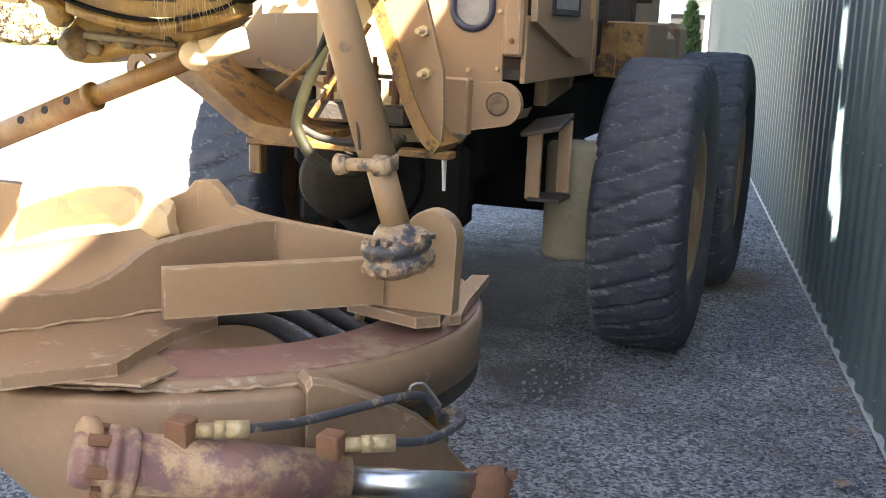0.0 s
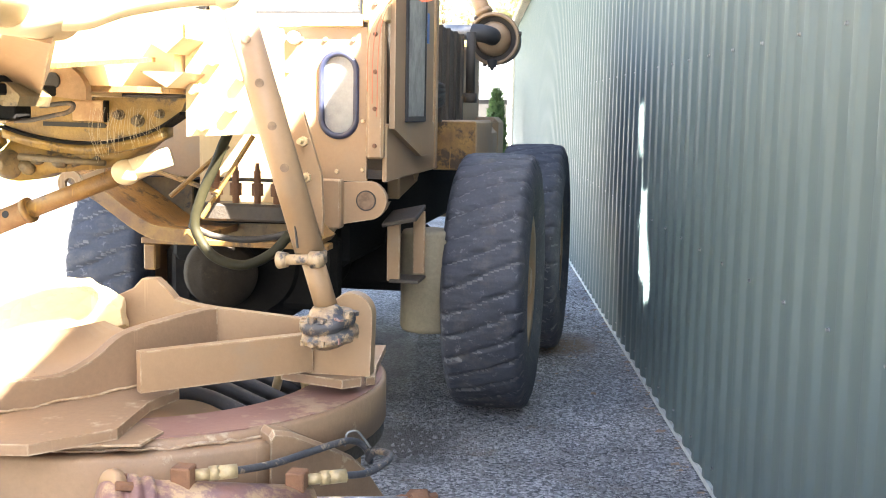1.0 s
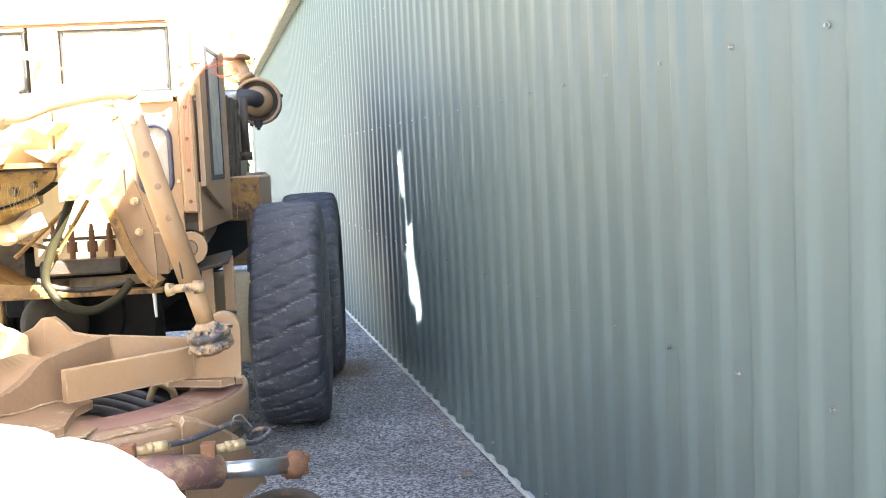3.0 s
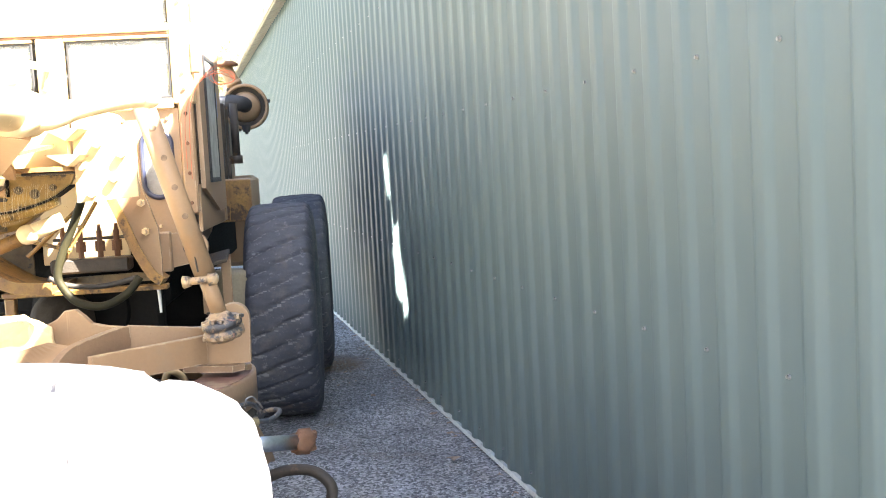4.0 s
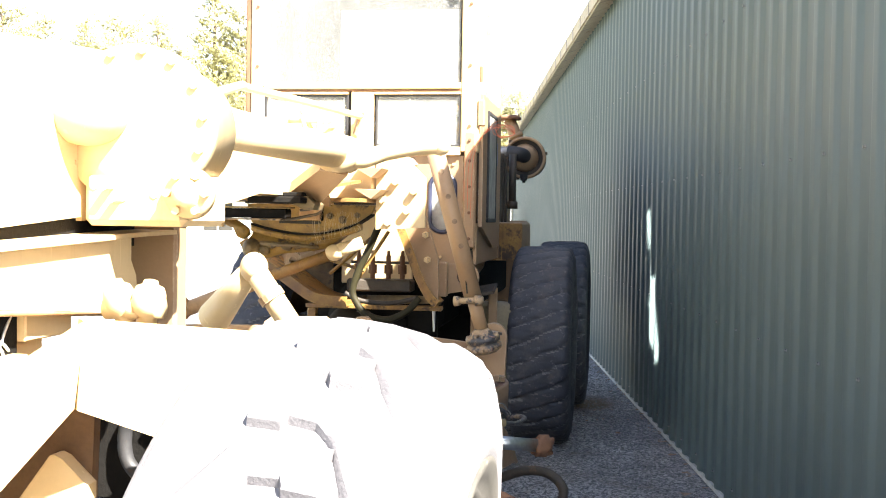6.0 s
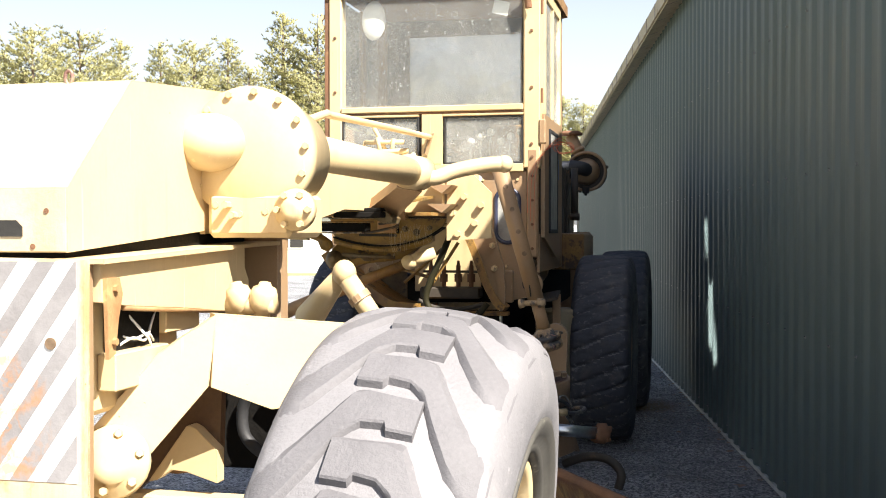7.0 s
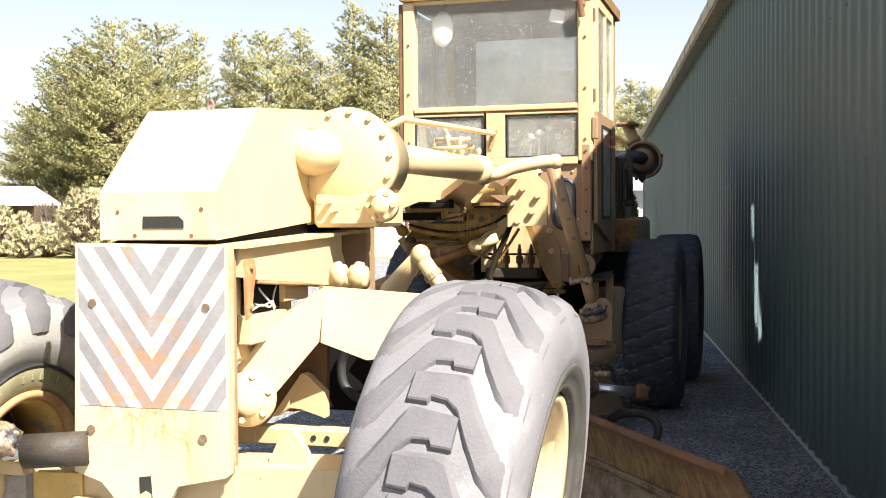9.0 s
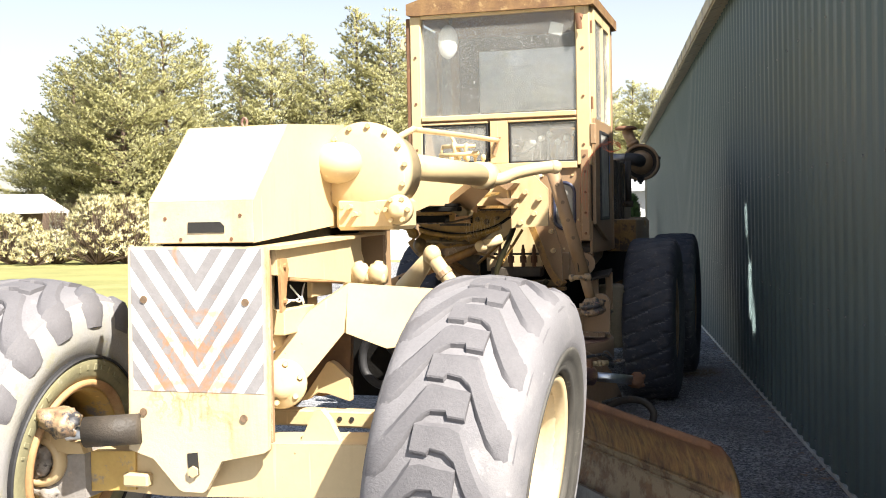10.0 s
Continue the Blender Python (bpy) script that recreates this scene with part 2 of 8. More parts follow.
def rust_stained(mat, cx, cz, sx, sz, low=0.40, high=0.58):
    """Adds the rust that bled out round one place of the front plate."""
    nt = mat.node_tree
    bsdf = nt.nodes["Principled BSDF"]
    src = bsdf.inputs["Base Color"].links[0].from_socket
    co = nt.nodes.new("ShaderNodeTexCoord").outputs["Object"]
    sep = nt.nodes.new("ShaderNodeSeparateXYZ")
    nt.links.new(co, sep.inputs[0])

    def math_node(op, a, b):
        m = nt.nodes.new("ShaderNodeMath")
        m.operation = op
        for k, v in enumerate((a, b)):
            if isinstance(v, (int, float)):
                m.inputs[k].default_value = v
            else:
                nt.links.new(v, m.inputs[k])
        return m.outputs[0]

    dx = math_node("DIVIDE", math_node("SUBTRACT", sep.outputs[0], cx), sx)
    dz = math_node("DIVIDE", math_node("SUBTRACT", sep.outputs[2], cz), sz)
    d = math_node("SUBTRACT", 0.30, math_node("MULTIPLY", 0.24, math_node("ADD", math_node("MULTIPLY", dx, dx), math_node("MULTIPLY", dz, dz))))
    # thin runs: the borders of stretched cells, bent by a noise
    bend = noise_node(nt, co, 7.0, 4, 0.6)
    shift = nt.nodes.new("ShaderNodeMix")
    shift.data_type, shift.blend_type = "RGBA", "LINEAR_LIGHT"
    shift.inputs[0].default_value = 0.16
    nt.links.new(co, shift.inputs[6])
    nt.links.new(bend.outputs["Color"], shift.inputs[7])
    flat = nt.nodes.new("ShaderNodeMapping")
    flat.inputs["Scale"].default_value = (1.0, 0.0, 0.62)
    nt.links.new(shift.outputs[2], flat.inputs[0])
    cells = nt.nodes.new("ShaderNodeTexVoronoi")
    cells.feature = "DISTANCE_TO_EDGE"
    cells.inputs["Scale"].default_value = 15.0
    nt.links.new(flat.outputs[0], cells.inputs["Vector"])
    lines = ramp_node(nt, (1, 1, 1), (0, 0, 0), 0.015, 0.085)
    nt.links.new(cells.outputs["Distance"], lines.inputs[0])
    n = noise_node(nt, co, 11.0, 8, 0.75, (1.0, 1.0, 0.4))
    near = ramp_node(nt, (0, 0, 0), (1, 1, 1), 0.40, 0.66)
    nt.links.new(math_node("ADD", math_node("MULTIPLY", n.outputs[0], 0.8), math_node("MAXIMUM", d, -0.3)), near.inputs[0])
    blot = ramp_node(nt, (0, 0, 0), (0.6, 0.6, 0.6), 0.72, 0.95)
    nt.links.new(math_node("ADD", n.outputs[0], d), blot.inputs[0])
    # long rust runs: bent strokes at (middle, height, curl, half length, half breadth, strength)
    wob = noise_node(nt, co, 16.0, 5, 0.7)
    side = math_node("ADD", sep.outputs[0], math_node("MULTIPLY", math_node("SUBTRACT", bend.outputs[0], 0.5), 0.09))
    rise = math_node("ADD", sep.outputs[2], math_node("MULTIPLY", math_node("SUBTRACT", wob.outputs[0], 0.5), 0.055))
    faded = ramp_node(nt, (0.2, 0.2, 0.2), (1, 1, 1), 0.38, 0.58)
    nt.links.new(n.outputs[0], faded.inputs[0])

    fray = noise_node(nt, co, 48.0, 6, 0.75, (1.0, 1.0, 0.55))
    fr = ramp_node(nt, (0, 0, 0), (1, 1, 1), 0.36, 0.64)
    nt.links.new(fray.outputs[0], fr.inputs[0])
    ragged = math_node("MULTIPLY", fr.outputs[0], 0.42)

    def stroke(along, across, mid, level, curl, length, breadth, strength):
        off = math_node("SUBTRACT", along, mid)
        bow = math_node("ADD", level, math_node("MULTIPLY", curl, math_node("MULTIPLY", off, off)))
        gap = math_node("ABSOLUTE", math_node("SUBTRACT", across, bow), 0.0)
        body = math_node("SUBTRACT", 1.0, math_node("ADD", math_node("DIVIDE", gap, breadth * 1.7), ragged))
        end = math_node("SUBTRACT", 1.0, math_node("POWER", math_node("DIVIDE", math_node("ABSOLUTE", off, 0.0), length), 4.0))
        return math_node("MULTIPLY", math_node("MAXIMUM", math_node("MINIMUM", body, end), 0.0), strength)

    runs = None
    for args in ((side, rise, -0.03, 1.215, 0.0, 0.09, 0.016, 1.0), (side, rise, -0.03, 1.085, 2.3, 0.17, 0.014, 1.1), (side, rise, -0.09, 0.97, -2.0, 0.15, 0.020, 1.5),
                 (side, rise, 0.04, 0.96, -1.2, 0.09, 0.016, 1.3), (rise, side, 1.00, -0.055, 0.0, 0.15, 0.012, 1.3), (rise, side, 1.03, -0.105, 2.0, 0.09, 0.026, 1.2),
                 (rise, side, 0.99, -0.02, -3.0, 0.10, 0.014, 1.0), (rise, side, 0.88, -0.12, 0.0, 0.07, 0.010, 0.8), (rise, side, 0.87, -0.075, 0.0, 0.08, 0.009, 0.9), (rise, side, 0.89, -0.02, 0.0, 0.06, 0.009, 0.8),
                 (rise, side, 1.40, -0.115, 0.0, 0.07, 0.013, 0.8), (rise, side, 1.17, -0.115, 0.0, 0.06, 0.008, 0.8), (rise, sep.outputs[0], 1.08, 0.233, 0.0, 0.40, 0.008, 1.0), (rise, sep.outputs[0], 1.08, -0.322, 0.0, 0.40, 0.006, 0.7),
                 (rise, side, 0.79, 0.075, -2.0, 0.07, 0.010, 0.6), (side, rise, 0.03, 0.865, -2.0, 0.06, 0.009, 0.6)):
        one = stroke(*args)
        runs = one if runs is None else math_node("MAXIMUM", runs, one)
    runs = math_node("MULTIPLY", runs, faded.outputs[0])
    r = ramp_node(nt, (0, 0, 0), (0.66, 0.66, 0.66), 0.0, 0.6)
    thin = math_node("MULTIPLY", math_node("MULTIPLY", lines.outputs[0], near.outputs[0]), 0.6)
    nt.links.new(math_node("MAXIMUM", runs, math_node("MAXIMUM", thin, math_node("MULTIPLY", blot.outputs[0], 0.35))), r.inputs[0])
    col = mix_node(nt, r.outputs[0], src, (0.44, 0.20, 0.065))
    nt.links.new(col, bsdf.inputs["Base Color"])
    return mat


PLATE = rust_stained(surface("cream_plate_paint", (0.66, 0.54, 0.36), (0.60, 0.48, 0.30), 0.5, scale=3.0, wear=(0.40, 0.22, 0.09), wear_amount=0.69, wear_scale=6, grit=0.04,
                             chips=(0.3, 0.15, 0.06), runs=(0.46, 0.28, 0.12)), -0.05, 0.97, 0.20, 0.16)
WHITE_STRIPE = rust_stained(surface("white_reflective_stripe", (0.80, 0.78, 0.75), (0.72, 0.69, 0.65), 0.45, scale=6, wear=(0.62, 0.50, 0.38), wear_amount=0.66, wear_scale=8, grit=0.05), -0.05, 1.04, 0.19, 0.22)
GREY_STRIPE = rust_stained(surface("faded_grey_reflective_stripe", (0.30, 0.285, 0.285), (0.235, 0.222, 0.222), 0.6, scale=7, wear=(0.56, 0.51, 0.46), wear_amount=0.66, wear_scale=14, grit=0.1), -0.05, 1.04, 0.19, 0.24)
BARK = surface("pine_bark", (0.13, 0.09, 0.065), (0.08, 0.055, 0.04), 0.9, scale=3, fine=25, bump=0.6)
WHITEWASH = surface("white_weatherboard", (0.78, 0.78, 0.76), (0.7, 0.7, 0.68), 0.6, scale=2)
# near black: oily steel, and shade painted into gaps and under the cab
OIL_SHADE = surface("oil_and_shade_black", (0.013, 0.012, 0.011), (0.008, 0.0075, 0.007), 0.75, scale=5, bump=0.3, wear=(0.035, 0.026, 0.018), wear_amount=0.64, spec=0.08)
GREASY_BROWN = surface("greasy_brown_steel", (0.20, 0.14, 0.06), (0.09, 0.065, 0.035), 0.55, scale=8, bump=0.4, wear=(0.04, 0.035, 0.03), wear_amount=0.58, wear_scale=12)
# near black for interiors, and for the shade of slots that are not cut
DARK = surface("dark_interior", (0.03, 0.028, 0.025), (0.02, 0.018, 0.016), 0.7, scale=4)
ORANGE = surface("orange_twine", (0.6, 0.16, 0.08), (0.45, 0.12, 0.06), 0.7, scale=20)
PLASTIC = surface("white_plastic", (0.75, 0.75, 0.73), (0.68, 0.68, 0.66), 0.4, scale=6, bump=0.03)
BLUE = surface("blue_sticker", (0.03, 0.13, 0.42), (0.03, 0.1, 0.35), 0.4, scale=6, bump=0.02)


def gravel_material():
    mat = bpy.data.materials.new("crushed_gravel")
    mat.use_nodes = True
    nt = mat.node_tree
    bsdf = nt.nodes["Principled BSDF"]
    co = nt.nodes.new("ShaderNodeTexCoord").outputs["Object"]
    v = nt.nodes.new("ShaderNodeTexVoronoi")
    v.inputs["Scale"].default_value = 80
    nt.links.new(co, v.inputs["Vector"])
    v2 = nt.nodes.new("ShaderNodeTexVoronoi")
    v2.inputs["Scale"].default_value = 170
    nt.links.new(co, v2.inputs["Vector"])
    stones = nt.nodes.new("ShaderNodeSeparateColor")
    nt.links.new(v.outputs["Color"], stones.inputs[0])
    r = ramp_node(nt, (0.115, 0.12, 0.132), (0.70, 0.71, 0.74), 0.05, 1.0)
    nt.links.new(stones.outputs[0], r.inputs[0])
    slow = noise_node(nt, co, 0.9, 6, 0.6)
    s = ramp_node(nt, (0.40, 0.395, 0.385), (1.05, 1.05, 1.05), 0.3, 0.66)
    nt.links.new(slow.outputs[0], s.inputs[0])
    col = mix_node(nt, 1.0, r.outputs[0], s.outputs[0], "MULTIPLY")
    # worn-in fines and leaf litter
    fine = noise_node(nt, co, 2.6, 8, 0.7)
    fm = ramp_node(nt, (0, 0, 0), (1, 1, 1), 0.56, 0.7)
    nt.links.new(fine.outputs[0], fm.inputs[0])
    col = mix_node(nt, fm.outputs[0], col, (0.17, 0.145, 0.115))
    # oil and painted shade under the machine; rotted leaves drifted by the rear wheel
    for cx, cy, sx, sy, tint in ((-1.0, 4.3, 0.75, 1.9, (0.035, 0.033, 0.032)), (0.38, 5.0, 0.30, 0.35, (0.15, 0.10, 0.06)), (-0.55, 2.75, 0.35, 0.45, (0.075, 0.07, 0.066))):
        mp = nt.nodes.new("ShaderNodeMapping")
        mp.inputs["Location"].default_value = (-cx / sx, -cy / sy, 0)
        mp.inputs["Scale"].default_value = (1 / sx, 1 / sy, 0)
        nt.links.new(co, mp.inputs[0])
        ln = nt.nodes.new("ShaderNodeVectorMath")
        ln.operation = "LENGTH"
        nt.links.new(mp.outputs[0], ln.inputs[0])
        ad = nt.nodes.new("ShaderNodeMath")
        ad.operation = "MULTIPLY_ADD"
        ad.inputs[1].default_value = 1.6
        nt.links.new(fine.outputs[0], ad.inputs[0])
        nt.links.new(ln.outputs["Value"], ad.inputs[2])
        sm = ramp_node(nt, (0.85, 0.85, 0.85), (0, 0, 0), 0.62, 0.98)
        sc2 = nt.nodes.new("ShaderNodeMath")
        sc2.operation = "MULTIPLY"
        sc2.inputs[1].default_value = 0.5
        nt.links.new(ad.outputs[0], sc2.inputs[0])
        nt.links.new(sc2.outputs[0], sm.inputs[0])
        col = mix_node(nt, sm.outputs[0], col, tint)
    nt.links.new(col, bsdf.inputs["Base Color"])
    bsdf.inputs["Roughness"].default_value = 0.88
    b = nt.nodes.new("ShaderNodeBump")
    b.inputs["Strength"].default_value, b.inputs["Distance"].default_value = 0.9, 0.012
    h = nt.nodes.new("ShaderNodeMath")
    h.operation = "ADD"
    nt.links.new(v.outputs["Distance"], h.inputs[0])
    nt.links.new(v2.outputs["Distance"], h.inputs[1])
    b.invert = True
    nt.links.new(h.outputs[0], b.inputs["Height"])
    nt.links.new(b.outputs[0], bsdf.inputs["Normal"])
    return mat


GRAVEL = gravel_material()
GRASS = surface("mown_grass", (0.27, 0.26, 0.09), (0.20, 0.20, 0.065), 0.9, scale=0.4, fine=6, bump=0.5, dirt=(0.34, 0.29, 0.13), dirt_amount=0.55, wear_scale=1.2)


def leaf_material(name, a, b):
    """Foliage: thin needles that let some of the light through."""
    mat = surface(name, a, b, 0.6, scale=0.7, fine=14, bump=0.0, grit=0.35)
    nt = mat.node_tree
    bsdf = nt.nodes["Principled BSDF"]
    tr = nt.nodes.new("ShaderNodeBsdfTranslucent")
    nt.links.new(bsdf.inputs["Base Color"].links[0].from_socket, tr.inputs[0])
    both = nt.nodes.new("ShaderNodeAddShader")
    nt.links.new(bsdf.outputs[0], both.inputs[0])
    nt.links.new(tr.outputs[0], both.inputs[1])
    nt.links.new(both.outputs[0], nt.nodes["Material Output"].inputs[0])
    return mat


PINE = leaf_material("pine_needles", (0.32, 0.305, 0.145), (0.25, 0.24, 0.115))
BUSH = leaf_material("pale_bush_leaves", (0.50, 0.46, 0.28), (0.42, 0.39, 0.24))
SHRUB = leaf_material("dark_conifer_foliage", (0.085, 0.13, 0.045), (0.05, 0.085, 0.03))


def glass_material(name, tint, dust, rough=0.04, through=0.4):
    """Old window glass: clear with a film of dust."""
    mat = bpy.data.materials.new(name)
    mat.use_nodes = True
    nt = mat.node_tree
    for n in list(nt.nodes):
        if n.type != "OUTPUT_MATERIAL":
            nt.nodes.remove(n)
    out = nt.nodes["Material Output"]
    tr = nt.nodes.new("ShaderNodeBsdfTransparent")
    tr.inputs[0].default_value = (*tint, 1)
    gl = nt.nodes.new("ShaderNodeBsdfGlossy")
    gl.inputs["Roughness"].default_value = rough
    df = nt.nodes.new("ShaderNodeBsdfDiffuse")
    df.inputs[0].default_value = (0.62, 0.61, 0.57, 1)
    glow = nt.nodes.new("ShaderNodeBsdfTranslucent")
    glow.inputs[0].default_value = (0.78, 0.82, 0.85, 1)
    film = nt.nodes.new("ShaderNodeMixShader")
    film.inputs[0].default_value = through
    nt.links.new(df.outputs[0], film.inputs[1])
    nt.links.new(glow.outputs[0], film.inputs[2])
    fr = nt.nodes.new("ShaderNodeFresnel")
    m1 = nt.nodes.new("ShaderNodeMixShader")
    nt.links.new(fr.outputs[0], m1.inputs[0])
    nt.links.new(tr.outputs[0], m1.inputs[1])
    nt.links.new(gl.outputs[0], m1.inputs[2])
    m2 = nt.nodes.new("ShaderNodeMixShader")
    co = nt.nodes.new("ShaderNodeTexCoord").outputs["Object"]
    n = noise_node(nt, co, 5.0, 8, 0.7)
    r = nt.nodes.new("ShaderNodeMapRange")
    r.inputs[1].default_value, r.inputs[2].default_value = 0.3, 0.75
    r.inputs[3].default_value, r.inputs[4].default_value = dust * 0.55, dust * 1.2
    nt.links.new(n.outputs[0], r.inputs[0])
    # dried splashes and specks
    sp = noise_node(nt, co, 75.0, 3, 0.6)
    sr = nt.nodes.new("ShaderNodeMapRange")
    sr.inputs[1].default_value, sr.inputs[2].default_value = 0.625, 0.675
    sr.inputs[3].default_value, sr.inputs[4].default_value = 0.0, 0.6
    nt.links.new(sp.outputs[0], sr.inputs[0])
    mxv = nt.nodes.new("ShaderNodeMath")
    mxv.operation = "MAXIMUM"
    nt.links.new(r.outputs[0], mxv.inputs[0])
    nt.links.new(sr.outputs[0], mxv.inputs[1])
    nt.links.new(mxv.outputs[0], m2.inputs[0])
    nt.links.new(m1.outputs[0], m2.inputs[1])
    nt.links.new(film.outputs[0], m2.inputs[2])
    nt.links.new(m2.outputs[0], out.inputs[0])
    return mat


GLASS = glass_material("dusty_window_glass", (0.94, 0.95, 0.94), 0.17)
GLASS_REAR = glass_material("hazed_rear_glass", (0.95, 0.96, 0.97), 0.72, 0.1, 0.97)
GLASS_MILK = glass_material("milky_window_glass", (0.88, 0.9, 0.88), 0.30, 0.08)
GLASS_HAZE = glass_material("hazy_window_glass", (0.85, 0.88, 0.86), 0.62, 0.12)


# ---- mesh helpers ----
def finish(bm, name, mat, smooth=False):
    bmesh.ops.recalc_face_normals(bm, faces=bm.faces[:])
    me = bpy.data.meshes.new(name)
    bm.to_mesh(me)
    bm.free()
    for m in (mat if isinstance(mat, (list, tuple)) else [mat]):
        me.materials.append(m)
    if smooth:
        me.polygons.foreach_set("use_smooth", [True] * len(me.polygons))
        me.update()
    return me


def part(name, bm, mat, parent=None, label="", smooth=False):
    ob = new(name, finish(bm, name, mat, smooth))
    if parent is not None:
        ob.parent = parent
    return tagged(ob, label)


def thing(name, bm, mat, label, category, group="", kind="", smooth=False):
    return tagged(new(name, finish(bm, name, mat, smooth)), label, category, group, kind)


def bevel(bm, w=0.006, seg=1):
    es = [e for e in bm.edges if len(e.link_faces) == 2 and e.calc_face_angle(0) > 0.6]
    bmesh.ops.bevel(bm, geom=es, offset=w, segments=seg, affect="EDGES", clamp_overlap=True)
    return bm


def box(bm, c, s, m=None):
    r = bmesh.ops.create_cube(bm, size=1)
    mm = (m or Matrix()) @ Matrix.Translation(c) @ Matrix.Diagonal((*s, 1))
    bmesh.ops.transform(bm, matrix=mm, verts=r["verts"])
    return bm


def b1(c, s, w=0.006, m=None):
    return bevel(box(bmesh.new(), c, s, m), w)


def span(x0, x1, y0, y1, z0, z1, w=0.006):
    return b1(((x0 + x1) / 2, (y0 + y1) / 2, (z0 + z1) / 2), (abs(x1 - x0), abs(y1 - y0), abs(z1 - z0)), w)


def prism(bm, pts, axis, a, b):
    """An outline of (p, q) pairs pushed along an axis from a to b: x takes (y, z), y takes (x, z), z takes (x, y)."""
    def at(p, q, h):
        return {"x": (h, p, q), "y": (p, h, q), "z": (p, q, h)}[axis]
    lo = [bm.verts.new(at(p, q, a)) for p, q in pts]
    hi = [bm.verts.new(at(p, q, b)) for p, q in pts]
    n = len(pts)
    for i in range(n):
        bm.faces.new((lo[i], lo[(i + 1) % n], hi[(i + 1) % n], hi[i]))
    bm.faces.new(lo[::-1])
    bm.faces.new(hi)
    return bm


def plate(bm, corners, thick):
    """A flat plate through corners in order, thickened along its normal to both sides."""
    c = [Vector(p) for p in corners]
    n = Vector((0, 0, 0))
    for i in range(len(c)):
        n += c[i].cross(c[(i + 1) % len(c)])
    n = n.normalized() * thick / 2
    lo = [bm.verts.new(p - n) for p in c]
    hi = [bm.verts.new(p + n) for p in c]
    k = len(c)
    for i in range(k):
        bm.faces.new((lo[i], lo[(i + 1) % k], hi[(i + 1) % k], hi[i]))
    bm.faces.new(lo[::-1])
    bm.faces.new(hi)
    return bm


def rod(bm, p0, p1, r0, r1=None, seg=16):
    p0, p1 = Vector(p0), Vector(p1)
    d = p1 - p0
    r1 = r0 if r1 is None else r1
    m = Matrix.Translation((p0 + p1) / 2) @ d.to_track_quat("Z", "Y").to_matrix().to_4x4()
    bmesh.ops.create_cone(bm, cap_ends=True, segments=seg, radius1=r0, radius2=r1, depth=d.length, matrix=m)
    return bm


def ball(bm, c, r, seg=16, squash=(1, 1, 1)):
    bmesh.ops.create_uvsphere(bm, u_segments=seg, v_segments=max(6, seg // 2), radius=r, matrix=Matrix.Translation(c) @ Matrix.Diagonal((*squash, 1)))
    return bm


def turned(bm, profile, m, seg=32, closed=False):
    """A profile of (radius, height) turned round the local z axis of m."""
    rings = []
    for r, h in profile:
        rings.append([bm.verts.new(m @ Vector((r * math.cos(2 * math.pi * i / seg), r * math.sin(2 * math.pi * i / seg), h))) for i in range(seg)])
    pairs = list(zip(rings, rings[1:])) + ([(rings[-1], rings[0])] if closed else [])
    for a, b in pairs:
        for i in range(seg):
            bm.faces.new((a[i], a[(i + 1) % seg], b[(i + 1) % seg], b[i]))
    if not closed:
        for ring in (rings[0], rings[-1]):
            bm.faces.new(ring)
    return bm


def smooth_line(pts, per=8):
    pts = [Vector(p) for p in pts]
    out = []
    for i in range(len(pts) - 1):
        p0, p1, p2, p3 = pts[max(0, i - 1)], pts[i], pts[i + 1], pts[min(len(pts) - 1, i + 2)]
        for k in range(per):
            t = k / per
            out.append(0.5 * ((2 * p1) + (p2 - p0) * t + (2 * p0 - 5 * p1 + 4 * p2 - p3) * t * t + (3 * p1 - p0 - 3 * p2 + p3) * t ** 3))
    return out + [pts[-1]]


def hose(bm, pts, r, seg=10, per=8):
    line = smooth_line(pts, per)
    rings = []
    for i, p in enumerate(line):
        d = (line[min(i + 1, len(line) - 1)] - line[max(i - 1, 0)]).normalized()
        a = d.cross(Vector((0.13, 0.27, 0.95))).normalized()
        b = d.cross(a)
        rings.append([bm.verts.new(p + r * (math.cos(2 * math.pi * k / seg) * a + math.sin(2 * math.pi * k / seg) * b)) for k in range(seg)])
    for a, b in zip(rings, rings[1:]):
        for k in range(seg):
            bm.faces.new((a[k], a[(k + 1) % seg], b[(k + 1) % seg], b[k]))
    bm.faces.new(rings[0])
    bm.faces.new(rings[-1])
    return bm


def hexagon(bm, p0, p1, r):
    return rod(bm, p0, p1, r, r, 6)


# ---- ground ----
bm = bmesh.new()
xs = [-420, -200, -90, -40, -22] + [-14 + 0.35 * i for i in range(56)] + [9, 14, 30, 80, 200, 420]
ys = [-420, -120, -40, -16] + [-9 + 0.35 * i for i in range(110)] + [32, 40, 55, 80, 140, 420]
grid = [[bm.verts.new((x, y, 0.012 * noise.noise((x * 0.9, y * 0.9, 0)) - 0.012 if -16 < x < 6 and -12 < y < 32 else 0.0)) for x in xs] for y in ys]
for j in range(len(ys) - 1):
    for i in range(len(xs) - 1):
        f = bm.faces.new((grid[j][i], grid[j][i + 1], grid[j + 1][i + 1], grid[j + 1][i]))
        f.material_index = 1 if xs[i] < -9 - 0.0 or ys[j] >= 30 else 0
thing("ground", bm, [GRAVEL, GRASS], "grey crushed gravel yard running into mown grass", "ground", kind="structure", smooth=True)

# ---- the shed ----
WALL_X, WALL_Y0, WALL_Y1, EAVE = 0.78, -2.60, 27.4, 3.70
PITCH = 0.2238


